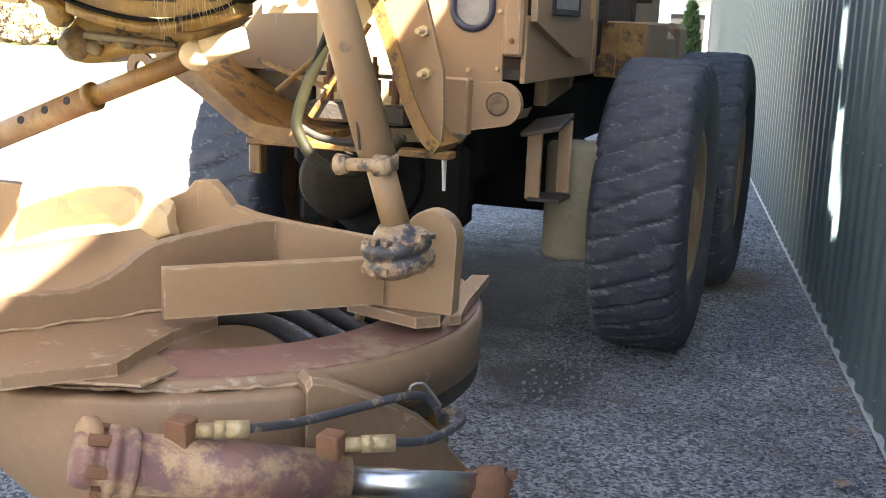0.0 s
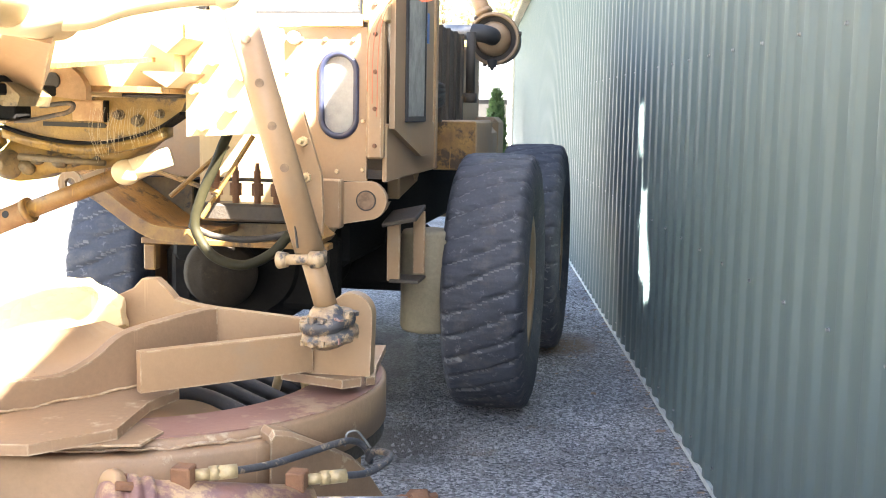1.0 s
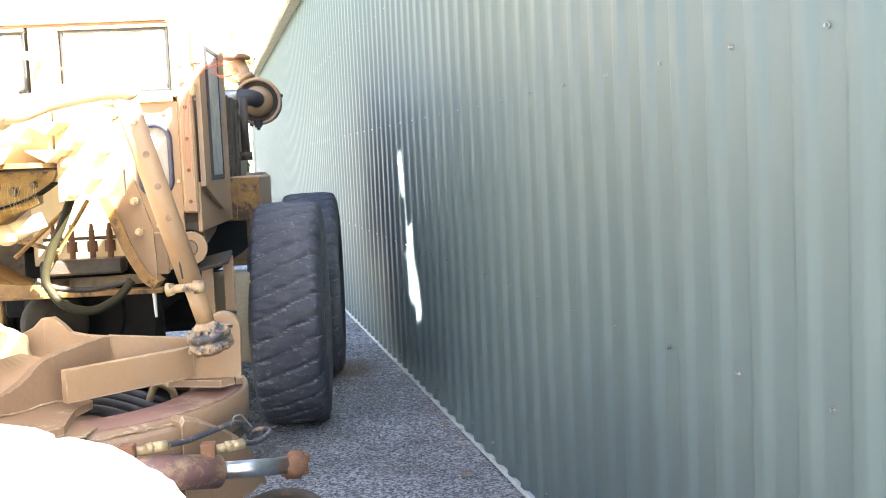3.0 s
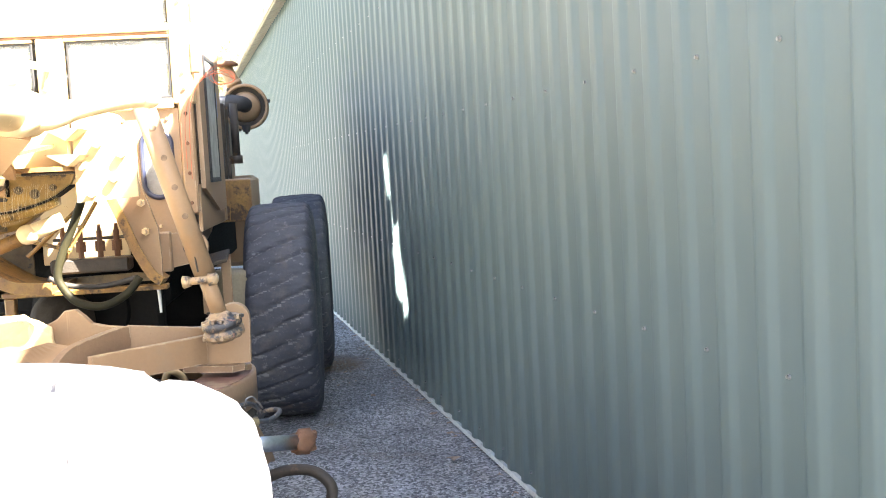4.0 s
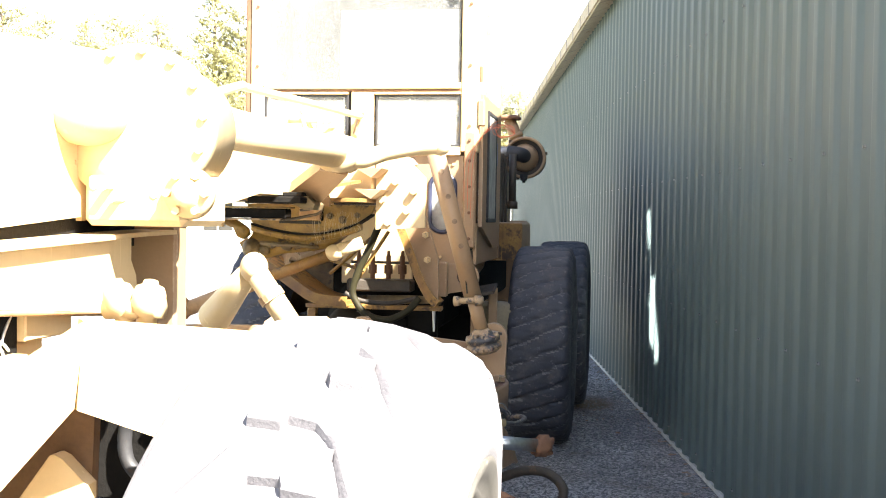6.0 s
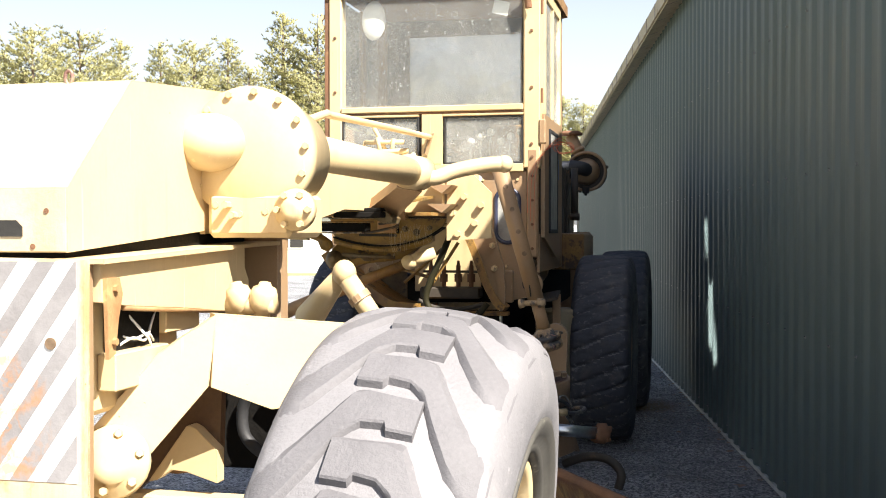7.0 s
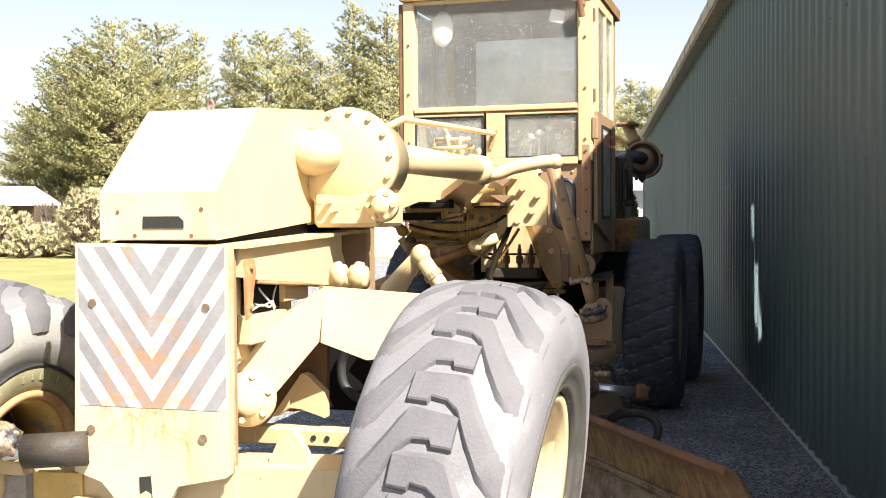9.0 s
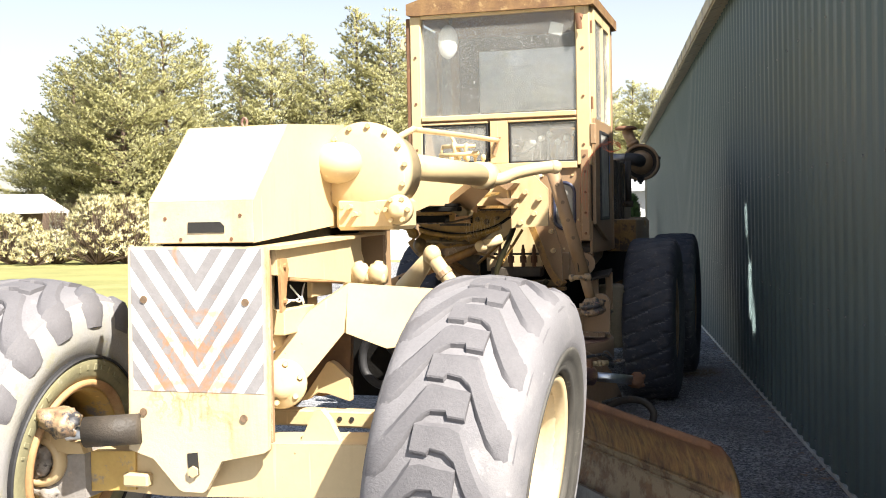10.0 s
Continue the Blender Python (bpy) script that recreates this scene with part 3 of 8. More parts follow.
def rib_profile(y0, y1):
    pts = []
    k = math.floor((y0 - 0.29) / PITCH) - 1
    while True:
        o = 0.29 + k * PITCH
        for dy, h in ((0.052, 0.0), (0.060, 0.0008), (0.068, 0.0032), (0.088, 0.0150), (0.095, 0.0173), (0.103, 0.0182), (0.137, 0.0182), (0.145, 0.0173), (0.152, 0.0150), (0.172, 0.0032), (0.180, 0.0008), (0.188, 0.0)):
            if y0 <= o + dy <= y1:
                pts.append((o + dy, h))
        k += 1
        if o > y1:
            break
    return [(y0, 0.0)] + pts + [(y1, 0.0)]


bm = bmesh.new()
prof = rib_profile(WALL_Y0, WALL_Y1)
levels = [0.03, 0.955, 1.805, 2.75, EAVE]
rows = []
for z in levels:
    rows.append([bm.verts.new((WALL_X - h + 0.002 * math.sin(1.7 * y + 2 * z), y, z)) for y, h in prof])
for a, b in zip(rows, rows[1:]):
    for i in range(len(prof) - 1):
        bm.faces.new((a[i], a[i + 1], b[i + 1], b[i]))
wall = thing("wall_1", bm, SHED, "blue-green ribbed steel wall of a long shed", "wall", kind="structure", smooth=True)
bm = bmesh.new()
box(bm, (WALL_X + 0.16, (WALL_Y0 + WALL_Y1) / 2, 1.86), (0.24, WALL_Y1 - WALL_Y0, 3.66))
thing("wall_2", bm, DARK, "timber frame and lining behind the ribbed steel", "wall", kind="structure")
for nm, yy in (("wall_3", WALL_Y0), ("wall_4", WALL_Y1)):
    bm = bmesh.new()
    prism(bm, [(WALL_X + 0.04, 0.0), (WALL_X + 10, 0.0), (WALL_X + 10, EAVE), (WALL_X + 5, EAVE + 1.1), (WALL_X + 0.04, EAVE)], "y", yy - 0.06, yy)
    thing(nm, bm, SHED, "blue-green steel end wall of the shed", "wall", kind="structure")
bm = bmesh.new()
box(bm, (WALL_X + 10, (WALL_Y0 + WALL_Y1) / 2, EAVE / 2), (0.12, WALL_Y1 - WALL_Y0, EAVE))
thing("wall_5", bm, SHED, "far long wall of the shed", "wall", kind="structure")
bm = bmesh.new()
for s in (0, 1):
    a, b = (WALL_X - 0.185, WALL_X + 5.0) if s == 0 else (WALL_X + 10.06, WALL_X + 5.0)
    plate(bm, [(a, WALL_Y0 - 0.1, EAVE + 0.06), (b, WALL_Y0 - 0.1, EAVE + 1.16), (b, WALL_Y1 + 0.1, EAVE + 1.16), (a, WALL_Y1 + 0.1, EAVE + 0.06)], 0.05)
thing("roof", bm, TRIM, "pale sheet-metal shed roof", "roof", kind="structure")
bm = bmesh.new()
prism(bm, [(0.585, 3.635), (0.585, 3.765), (0.60, 3.775), (0.612, 3.765), (0.60, 3.75), (0.60, 3.635)], "y", WALL_Y0 - 0.1, WALL_Y1 + 0.1)
gutter = thing("gutter", bm, GUTTER, "stained cream sheet-metal gutter along the shed eave", "gutter", kind="structure")
bm = bmesh.new()
prism(bm, [(0.601, 3.615), (0.601, 3.632), (WALL_X + 0.04, 3.70), (WALL_X + 0.04, 3.683)], "y", WALL_Y0 - 0.1, WALL_Y1 + 0.1)
soffit = thing("soffit", bm, GUTTER, "weathered beige soffit under the shed eave", "soffit", kind="structure")
band_me = finish(bevel(box(bmesh.new(), (0, 0, 0), (0.008, 0.03, 0.145)), 0.002), "gutter_bracket", GREY)
bm = bmesh.new()
plate(bm, [(0.603, -0.012, 3.612), (0.603, 0.012, 3.612), (WALL_X - 0.002, 0.012, 3.677), (WALL_X - 0.002, -0.012, 3.677)], 0.006)
joint_me = finish(bm, "soffit_joint", GREY)
for k in range(37):
    y = WALL_Y0 + 0.25 + 0.8 * k
    e = new("gutter_bracket", band_me)
    e.parent = gutter
    e.location = (0.583, y, 3.70)
    e = new("soffit_joint", joint_me)
    e.parent = soffit
    e.location = (0, y + 0.1, 0)
bm = bmesh.new()
box(bm, (WALL_X - 0.03, WALL_Y1 - 0.04, EAVE / 2), (0.07, 0.16, EAVE - 0.06))
thing("trim", bm, TRIM, "pale corner flashing at the end of the shed", "trim", kind="structure")
# pale vermin strip that shows between the ribs at the foot of the wall
bm = bmesh.new()
box(bm, (WALL_X + 0.002, (WALL_Y0 + WALL_Y1) / 2, 0.014), (0.036, WALL_Y1 - WALL_Y0, 0.026))
thing("base_strip", bm, STRIP, "pale strip under the foot of the ribbed wall", "trim", kind="structure")
# roofing screws, two rows
screw_bm = bmesh.new()
rod(screw_bm, (0.0, 0, 0), (-0.003, 0, 0), 0.008, 0.007, 10)
hexagon(screw_bm, (-0.003, 0, 0), (-0.009, 0, 0), 0.005)
screw_me = finish(screw_bm, "screw", STEEL)
for z in (0.955, 1.805, 0.10, 2.655):
    k = -8
    while 0.29 + k * 2 * PITCH < 16:
        y = 0.29 + k * 2 * PITCH + 0.02
        if y > WALL_Y0 + 0.1:
            sc = new("screw", screw_me)
            sc.parent = wall
            sc.location = (WALL_X - 0.001, y, z)
        k += 1

# ---- the motor grader ----
# cream web darkened to brown, with the drawbar's shadow put into the colour
WEB_SHADE = surface("shade_brown_web", (0.15, 0.085, 0.042), (0.10, 0.055, 0.03), 0.65, scale=6, bump=0.2, wear=(0.30, 0.20, 0.10), wear_amount=0.66)
# brown discs of this paint the shade inside holes that are not drilled
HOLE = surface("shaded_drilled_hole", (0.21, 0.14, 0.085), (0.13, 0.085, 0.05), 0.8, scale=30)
GREASY_TAN = surface("grease_stained_casting", (0.36, 0.26, 0.15), (0.20, 0.125, 0.075), 0.45, scale=22, bump=0.35, wear=(0.045, 0.045, 0.05), wear_amount=0.50, wear_scale=13, dirt=(0.46, 0.35, 0.14), dirt_amount=0.56, grit=0.08)
LUG = surface("worn_grey_tread_rubber", (0.140, 0.135, 0.143), (0.112, 0.108, 0.115), 0.75, scale=4, fine=110, bump=0.3, grit=0.10, wear=(0.23, 0.22, 0.22), wear_amount=0.62, wear_scale=9, chips=(0.32, 0.31, 0.31))
BEAD = surface("olive_grey_tyre_bead", (0.075, 0.07, 0.06), (0.05, 0.047, 0.042), 0.7, scale=8, wear=(0.22, 0.21, 0.17), wear_amount=0.6, wear_scale=12)
SIDEWALL = surface("dusty_olive_sidewall", (0.31, 0.303, 0.298), (0.33, 0.318, 0.275), 0.85, scale=5, fine=90, bump=0.25, grit=0.08, wear=(0.31, 0.30, 0.22), wear_amount=0.56, wear_scale=7, chips=(0.12, 0.12, 0.11))
BEAD_OLIVE = surface("olive_tyre_bead", (0.26, 0.24, 0.135), (0.19, 0.175, 0.10), 0.7, scale=9, wear=(0.36, 0.34, 0.27), wear_amount=0.62, wear_scale=16, grit=0.1)
BRIGHT_YELLOW = surface("chipped_yellow_paint", (0.60, 0.41, 0.13), (0.52, 0.34, 0.10), 0.5, scale=6, wear=(0.24, 0.23, 0.22), wear_amount=0.57, wear_scale=8, grit=0.06, chips=(0.22, 0.20, 0.18))
ROOF_RUST = surface("gold_brown_roof_rust", (0.25, 0.145, 0.06), (0.16, 0.085, 0.04), 0.7, scale=9, bump=0.4, wear=(0.36, 0.24, 0.11), wear_amount=0.56, wear_scale=12, runs=(0.08, 0.05, 0.03))
RIM_RUST = surface("rust_brown_rim", (0.46, 0.28, 0.13), (0.30, 0.16, 0.07), 0.6, scale=8, wear=(0.5, 0.34, 0.16), wear_amount=0.55, wear_scale=6)
CAKED = surface("caked_grey_grease", (0.32, 0.29, 0.25), (0.18, 0.155, 0.13), 0.7, scale=14, bump=0.5, wear=(0.06, 0.05, 0.045), wear_amount=0.58, wear_scale=14)
BLADE_RUST = surface("streaked_blade_rust", (0.19, 0.10, 0.05), (0.09, 0.052, 0.035), 0.75, scale=7, bump=0.6, wear=(0.06, 0.042, 0.032), wear_amount=0.54, wear_scale=13, dirt=(0.10, 0.06, 0.04), dirt_amount=0.52, grit=0.25)


def scoured(mat):
    """Above the seam ochre rust in upright streaks, below it bare greyish steel with rust blotches."""
    nt = mat.node_tree
    bsdf = nt.nodes["Principled BSDF"]
    src = bsdf.inputs["Base Color"].links[0].from_socket
    co = nt.nodes.new("ShaderNodeTexCoord").outputs["Object"]
    sep = nt.nodes.new("ShaderNodeSeparateXYZ")
    nt.links.new(co, sep.inputs[0])
    streak = noise_node(nt, co, 26.0, 8, 0.72, (1, 1, 0.16))
    sr = ramp_node(nt, (0, 0, 0), (0.8, 0.8, 0.8), 0.42, 0.68)
    nt.links.new(streak.outputs[0], sr.inputs[0])
    blot = noise_node(nt, co, 9.0, 8, 0.7)
    br = ramp_node(nt, (0, 0, 0), (0.85, 0.85, 0.85), 0.46, 0.58)
    nt.links.new(blot.outputs[0], br.inputs[0])
    wave = nt.nodes.new("ShaderNodeMath")
    wave.operation = "MULTIPLY_ADD"
    wave.inputs[1].default_value = 0.05
    nt.links.new(blot.outputs[0], wave.inputs[0])
    nt.links.new(sep.outputs[2], wave.inputs[2])

    def above(lo, hi):
        r = nt.nodes.new("ShaderNodeMapRange")
        r.inputs[1].default_value, r.inputs[2].default_value = lo, hi
        nt.links.new(wave.outputs[0], r.inputs[0])
        return r.outputs[0]

    upper = mix_node(nt, sr.outputs[0], src, (0.35, 0.225, 0.075))
    lower = mix_node(nt, br.outputs[0], (0.25, 0.20, 0.135), src)
    col = mix_node(nt, above(0.375, 0.41), lower, upper)
    col = mix_node(nt, above(0.53, 0.58), col, (0.135, 0.062, 0.035))
    nt.links.new(col, bsdf.inputs["Base Color"])
    return mat


scoured(BLADE_RUST)
HOOD_FACE = surface("stained_cream_paint", (0.64, 0.52, 0.35), (0.55, 0.43, 0.27), 0.5, scale=6, wear=(0.36, 0.20, 0.09), wear_amount=0.62, wear_scale=10, grit=0.06, dirt=(0.46, 0.34, 0.2), dirt_amount=0.5, runs=(0.36, 0.2, 0.09), chips=(0.3, 0.16, 0.08))
YELLOW_PALE = surface("faded_yellow_wheel_paint", (0.63, 0.52, 0.33), (0.55, 0.41, 0.22), 0.5, scale=4, wear=(0.26, 0.12, 0.05), wear_amount=0.6, wear_scale=7, grit=0.05, runs=(0.30, 0.17, 0.07))
HEADING = 8.2                                     # the nose stands away from the shed
GX = -1.58
grader = new("motor_grader")
grader.matrix_world = pose(GX, 0, 0, 0, 0, -HEADING)
tagged(grader, "old sand-painted motor grader with rusty blade parked beside the shed", "grader")
BACK = pose(GX, 0, 0, 0, 0, -HEADING).inverted()


def G(x, y, z):
    """A place in the yard, seen from the grader."""
    return BACK @ Vector((x, y, z))


# wheels: the axle runs along local x of the wheel, the outer side is +x


def tyre_bm(radius, width, rim_r, groove=None, seg=160, drop=0.012, shift=0.0):
    half = width / 2
    prof = [(rim_r, -half * 0.62), (rim_r + 0.03, -half * 0.80), (rim_r + 0.12, -half * 0.985), (radius - 0.16, -half), (radius - 0.055 - 1.2 * drop, -half * 0.96),
            (radius - 0.012 - 0.8 * drop, -half * 0.87)]
    crown = [(-0.78 + 0.12 * i) for i in range(14)]
    prof += [(radius - drop * c * c, half * c) for c in crown]
    prof += [(r, -h) for r, h in prof[5::-1]]
    bm = bmesh.new()
    rings = []
    for i in range(seg):
        th = 2 * math.pi * i / seg
        ring = []
        for r, h in prof:
            rr = r
            if groove and r > radius - 0.05:
                rr += groove(th, h / half)
            ring.append(bm.verts.new((h + shift, rr * math.cos(th), rr * math.sin(th))))
        rings.append(ring)
    n = len(prof)
    for i in range(seg):
        a, b = rings[i], rings[(i + 1) % seg]
        th = 2 * math.pi * (i + 0.5) / seg
        for k in range(n - 1):
            f = bm.faces.new((a[k], b[k], b[k + 1], a[k + 1]))
            if groove and prof[k][0] > radius - 0.05:
                w = (prof[k][1] + prof[k + 1][1]) / 2 / half
                if 0.13 < groove_phase(th, w) < 0.13 + 0.07 + 0.05 * noise.noise((th * 9, w * 5, 7.7)) and noise.noise((th * 9, w * 5, 2.2)) > -0.12:
                    f.material_index = 1
            elif not groove and prof[k][0] < radius - 0.09:
                f.material_index = 1
        bm.faces.new((a[n - 1], b[n - 1], b[0], a[0]))
    return bm


def groove_phase(th, w):
    return (th / (2 * math.pi) * 34 + 0.75 * w + 0.16 * noise.noise((th * 7, w * 2, 3))) % 1.0


def worn_groove(th, w):
    """Shallow slanting cuts, ragged and half worn away."""
    s = groove_phase(th, w)
    keep = 0.6 + 0.8 * noise.noise((th * 5, w * 3, 8.2))
    d = -0.022 * max(0.4, min(1, keep)) if s < 0.15 else 0.0
    d += 0.006 * noise.noise((th * 16, w * 4, 1.3)) + 0.004 * noise.noise((th * 60, w * 9, 5.1))
    return d - 0.03 * max(0, abs(w) - 0.72) * (1 if s < 0.5 else 0)


def rim_bm(rim_r, half, dish, inner=None):
    bm = bmesh.new()
    inner = inner or half
    m = Matrix(((0, 0, 1, 0), (1, 0, 0, 0), (0, 1, 0, 0), (0, 0, 0, 1)))
    turned(bm, [(rim_r + 0.028, half * 0.80), (rim_r + 0.03, half * 0.86), (rim_r - 0.01, half * 0.84), (rim_r - 0.03, half * 0.6), (rim_r - 0.035, dish + 0.02),
                (rim_r - 0.09, dish), (0.13, dish + 0.03), (0.12, dish + 0.02), (rim_r - 0.1, dish - 0.02), (rim_r - 0.02, dish - 0.02), (rim_r - 0.02, -inner * 0.6),
                (rim_r + 0.03, -inner * 0.86), (rim_r + 0.02, -inner * 0.7), (rim_r + 0.002, -inner * 0.5), (rim_r + 0.002, half * 0.5)], m, 48, True)
    return bm


def hub_bm(dish, r=0.125, out=0.16):
    bm = bmesh.new()
    m = Matrix(((0, 0, 1, 0), (1, 0, 0, 0), (0, 1, 0, 0), (0, 0, 0, 1)))
    turned(bm, [(r, dish - 0.06), (r, dish + 0.05), (r * 0.75, dish + 0.07), (r * 0.7, out), (r * 0.5, out + 0.02)], m, 24)
    return bm


def wheel_nuts(rim, dish, mat):
    bm = bmesh.new()
    hexagon(bm, (dish, 0.185, 0), (dish + 0.045, 0.185, 0), 0.016)
    me = finish(bm, "wheel_nut", mat)
    for i in range(10):
        nut = new("wheel_nut", me)
        nut.parent = rim
        nut.matrix_local = pose(0, 0, 0, 36 * i)


def rear_wheel(m):
    rim = part("wheel", rim_bm(0.33, 0.2, 0.03), TAN, grader, "rear wheel with worn diagonal tread", True)
    part("tyre", tyre_bm(0.668, 0.42, 0.335, worn_groove, 560), [TYRE, SCUFF], rim, "weathered blue-black worn tyre", True)
    part("hub", hub_bm(0.03), TAN, rim)
    wheel_nuts(rim, 0.03, TAN)
    rim.matrix_local = m
    return rim


r1 = rear_wheel(pose(0.975, 3.60, 0.664))
for m in (pose(1.03, 5.08, 0.672, 40), pose(-0.93, 3.56, 0.664, 20, 0, 180), pose(-0.94, 5.08, 0.664, 75, 0, 180)):
    copy_thing(r1, m)


# front tyres with heavy chevron lugs
TYRE_SHIFT = -0.03                                # the tread sits inboard of the rim face


def lug_bm(side, radius, half, way):
    """One lug: a broad head lying across the middle of the tread, then an arm slanting out to the shoulder."""
    bm = bmesh.new()

    def at(w, th, up):
        # past the crown the lug turns down over the shoulder
        if w <= 0.8:
            r, x = radius - 0.035 * w * w + up, w * half
        else:
            k = (w - 0.8) / 0.26
            r = radius - 0.0224 - 0.155 * k ** 1.5 + up * (1 - 0.85 * k)
            x = half * (0.8 + 0.2 * math.sin(min(1.0, k * 1.1) * math.pi / 2)) + up * k
        return bm.verts.new((x * side + TYRE_SHIFT, r * math.cos(th), r * math.sin(th)))

    # (across, along, breadth along the tread); the head steps once near its middle
    steps = [(-0.29, 0.004, 0.088), (-0.08, 0.004, 0.088), (-0.05, -0.004, 0.074), (0.13, -0.004, 0.082), (0.26, 0.012, 0.105), (0.40, 0.080, 0.116), (0.58, 0.155, 0.118), (0.70, 0.192, 0.114), (0.80, 0.210, 0.106),
             (0.88, 0.217, 0.100), (0.95, 0.220, 0.094), (1.01, 0.221, 0.086), (1.06, 0.221, 0.076)]
    steps = steps[:10] if way > 0 else steps[:12]
    secs = []
    for w, along, br in steps:
        lead, trail = (along + br / 2) / radius, (along - br / 2) / radius
        arm = max(0.0, min(1.0, (w - 0.13) / 0.27))          # worn round towards the shoulder
        up = 0.0165 - 0.003 * arm
        if w > 0.62:
            up = max(0.001 if w > 1.0 else 0.011, up - 0.012 * (w - 0.62)) if way < 0 else 0.0135 - 0.068 * (w - 0.62)
        s1, s2 = 0.009 + 0.016 * arm, 0.013 + 0.014 * arm
        secs.append([at(w, way * th, h) for th, h in ((lead + s1 / radius, -0.008), (lead - 0.001 / radius, up - 0.003 - 0.003 * arm), (lead - (0.006 + 0.010 * arm) / radius, up), (trail + (0.008 + 0.010 * arm) / radius, up), (trail - s2 / radius, -0.008))])
    for a, b in zip(secs, secs[1:]):
        for k in range(4):
            bm.faces.new((a[k], a[k + 1], b[k + 1], b[k]))
    bm.faces.new(secs[0])
    bm.faces.new(secs[-1][::-1])
    return bm


def front_wheel(m, way):
    rim = part("wheel", rim_bm(0.33, 0.19, 0.02, 0.25), YELLOW_PALE, grader, "front wheel with heavy chevron tread", True)
    part("tyre", tyre_bm(0.645, 0.50, 0.335, None, 128, 0.035, TYRE_SHIFT), [TYRE_FRONT, TYRE_FRONT if way > 0 else SIDEWALL], rim, "sun-bleached grey lug tyre", True)
    part("hub", hub_bm(0.02, 0.12, 0.10), TAN_PALE, rim)
    wheel_nuts(rim, 0.02, TAN_PALE)
    axle_turn = Matrix(((0, 0, 1, 0), (1, 0, 0, 0), (0, 1, 0, 0), (0, 0, 0, 1)))
    bm = bmesh.new()
    turned(bm, [(0.352, 0.168), (0.368, 0.196), (0.385, 0.202), (0.39, 0.198), (0.41, 0.212), (0.44, 0.2215), (0.452, 0.2185), (0.43, 0.18)], axle_turn, 64, True)
    part("bead_ring", bm, BEAD, rim, "dark ribbed bead of the tyre", True)
    bm = bmesh.new()
    turned(bm, [(0.30, 0.10), (0.322, 0.175), (0.350, 0.182), (0.354, 0.172), (0.335, 0.10)], axle_turn, 64, True)
    part("rim_flange", bm, YELLOW_PALE, rim, "rust-edged rim flange", True)
    # the inner side: a broad bead with a dark line and worn raised marks, a two-step rim and a dark drum
    bm = bmesh.new()
    turned(bm, [(0.296, -0.20), (0.300, -0.246), (0.318, -0.258), (0.345, -0.262), (0.375, -0.264), (0.386, -0.258), (0.392, -0.20)], axle_turn, 72, True)
    bead = part("bead_ring", bm, BEAD_OLIVE, rim, "olive stained bead of the tyre", True)
    bm = bmesh.new()
    turned(bm, [(0.385, -0.24), (0.387, -0.266), (0.392, -0.268), (0.396, -0.262), (0.396, -0.235)], axle_turn, 72, True)
    part("dark_line", bm, BLACK, bead)
    for i in range(46):
        if i % 9 in (6, 7, 8):
            continue
        a = 2 * math.pi * i / 46
        bm = b1((-0.262, 0, 0.352), (0.008, 0.012 + 0.008 * (i % 3), 0.026 if i % 2 else 0.020), 0.002)
        part("raised_mark", bm, BEAD_OLIVE, bead).matrix_local = pose(0, 0, 0, math.degrees(a))
    bm = bmesh.new()
    turned(bm, [(0.298, -0.18), (0.302, -0.262), (0.292, -0.268), (0.276, -0.262), (0.270, -0.22), (0.270, -0.18)], axle_turn, 64, True)
    part("rim_flange", bm, RIM_RUST, rim, "rust-brown rim flange", True)
    bm = bmesh.new()
    turned(bm, [(0.275, -0.16), (0.273, -0.235), (0.262, -0.238), (0.245, -0.19), (0.243, -0.05), (0.275, -0.05)], axle_turn, 64, True)
    part("rim_ring", bm, BRIGHT_YELLOW, rim, "yellow inner rim ring", True)
    bm = bmesh.new()
    turned(bm, [(0.03, -0.10), (0.17, -0.10), (0.19, -0.08), (0.20, -0.04), (0.245, -0.035), (0.245, -0.02), (0.03, -0.02)], axle_turn, 40, True)
    part("brake_drum", bm, GREASY_BROWN, rim, "dark greasy brake drum", True)
    count = 18
    for side in (1, -1):
        me = finish(bevel(lug_bm(side, 0.645, 0.25, way), 0.003, 1), "tread_lug", LUG, True)
        me.set_sharp_from_angle(angle=0.5)
        for i in range(count):
            lug = new("tread_lug", me)
            lug.parent = rim
            lug.matrix_local = pose(0, 0, 0, 360 * (i + (0.5 if side < 0 else 0)) / count)
    rim.matrix_local = m
    return rim


LEAN, STEER = 7.0, 1.0
front_wheel(pose(0.985, -2.06, 0.672) @ pose(0, 0, 0, 0, 0, -STEER) @ pose(0, 0, 0, 0, LEAN, 0), 1)
front_wheel(pose(-0.90, -2.06, 0.672) @ pose(0, 0, 0, 0, 0, -STEER) @ pose(0, 0, 0, 0, LEAN, 0) @ pose(0, 0, 0, 0, 0, 180), -1)

# tandem cases inside the rear wheels
for s in (1, -1):
    bm = span(s * 0.60, s * 0.72, 3.2, 5.5, 0.45, 0.85, 0.05)
    part("tandem_case", bm, GRIME, grader)
# its near-black colour carries the shade under the machine
part("rear_axle_case", span(-0.60, 0.60, 3.32, 3.9, 0.62, 0.92, 0.05), OIL_SHADE, grader, "rear axle case, near black for the shade under the machine")


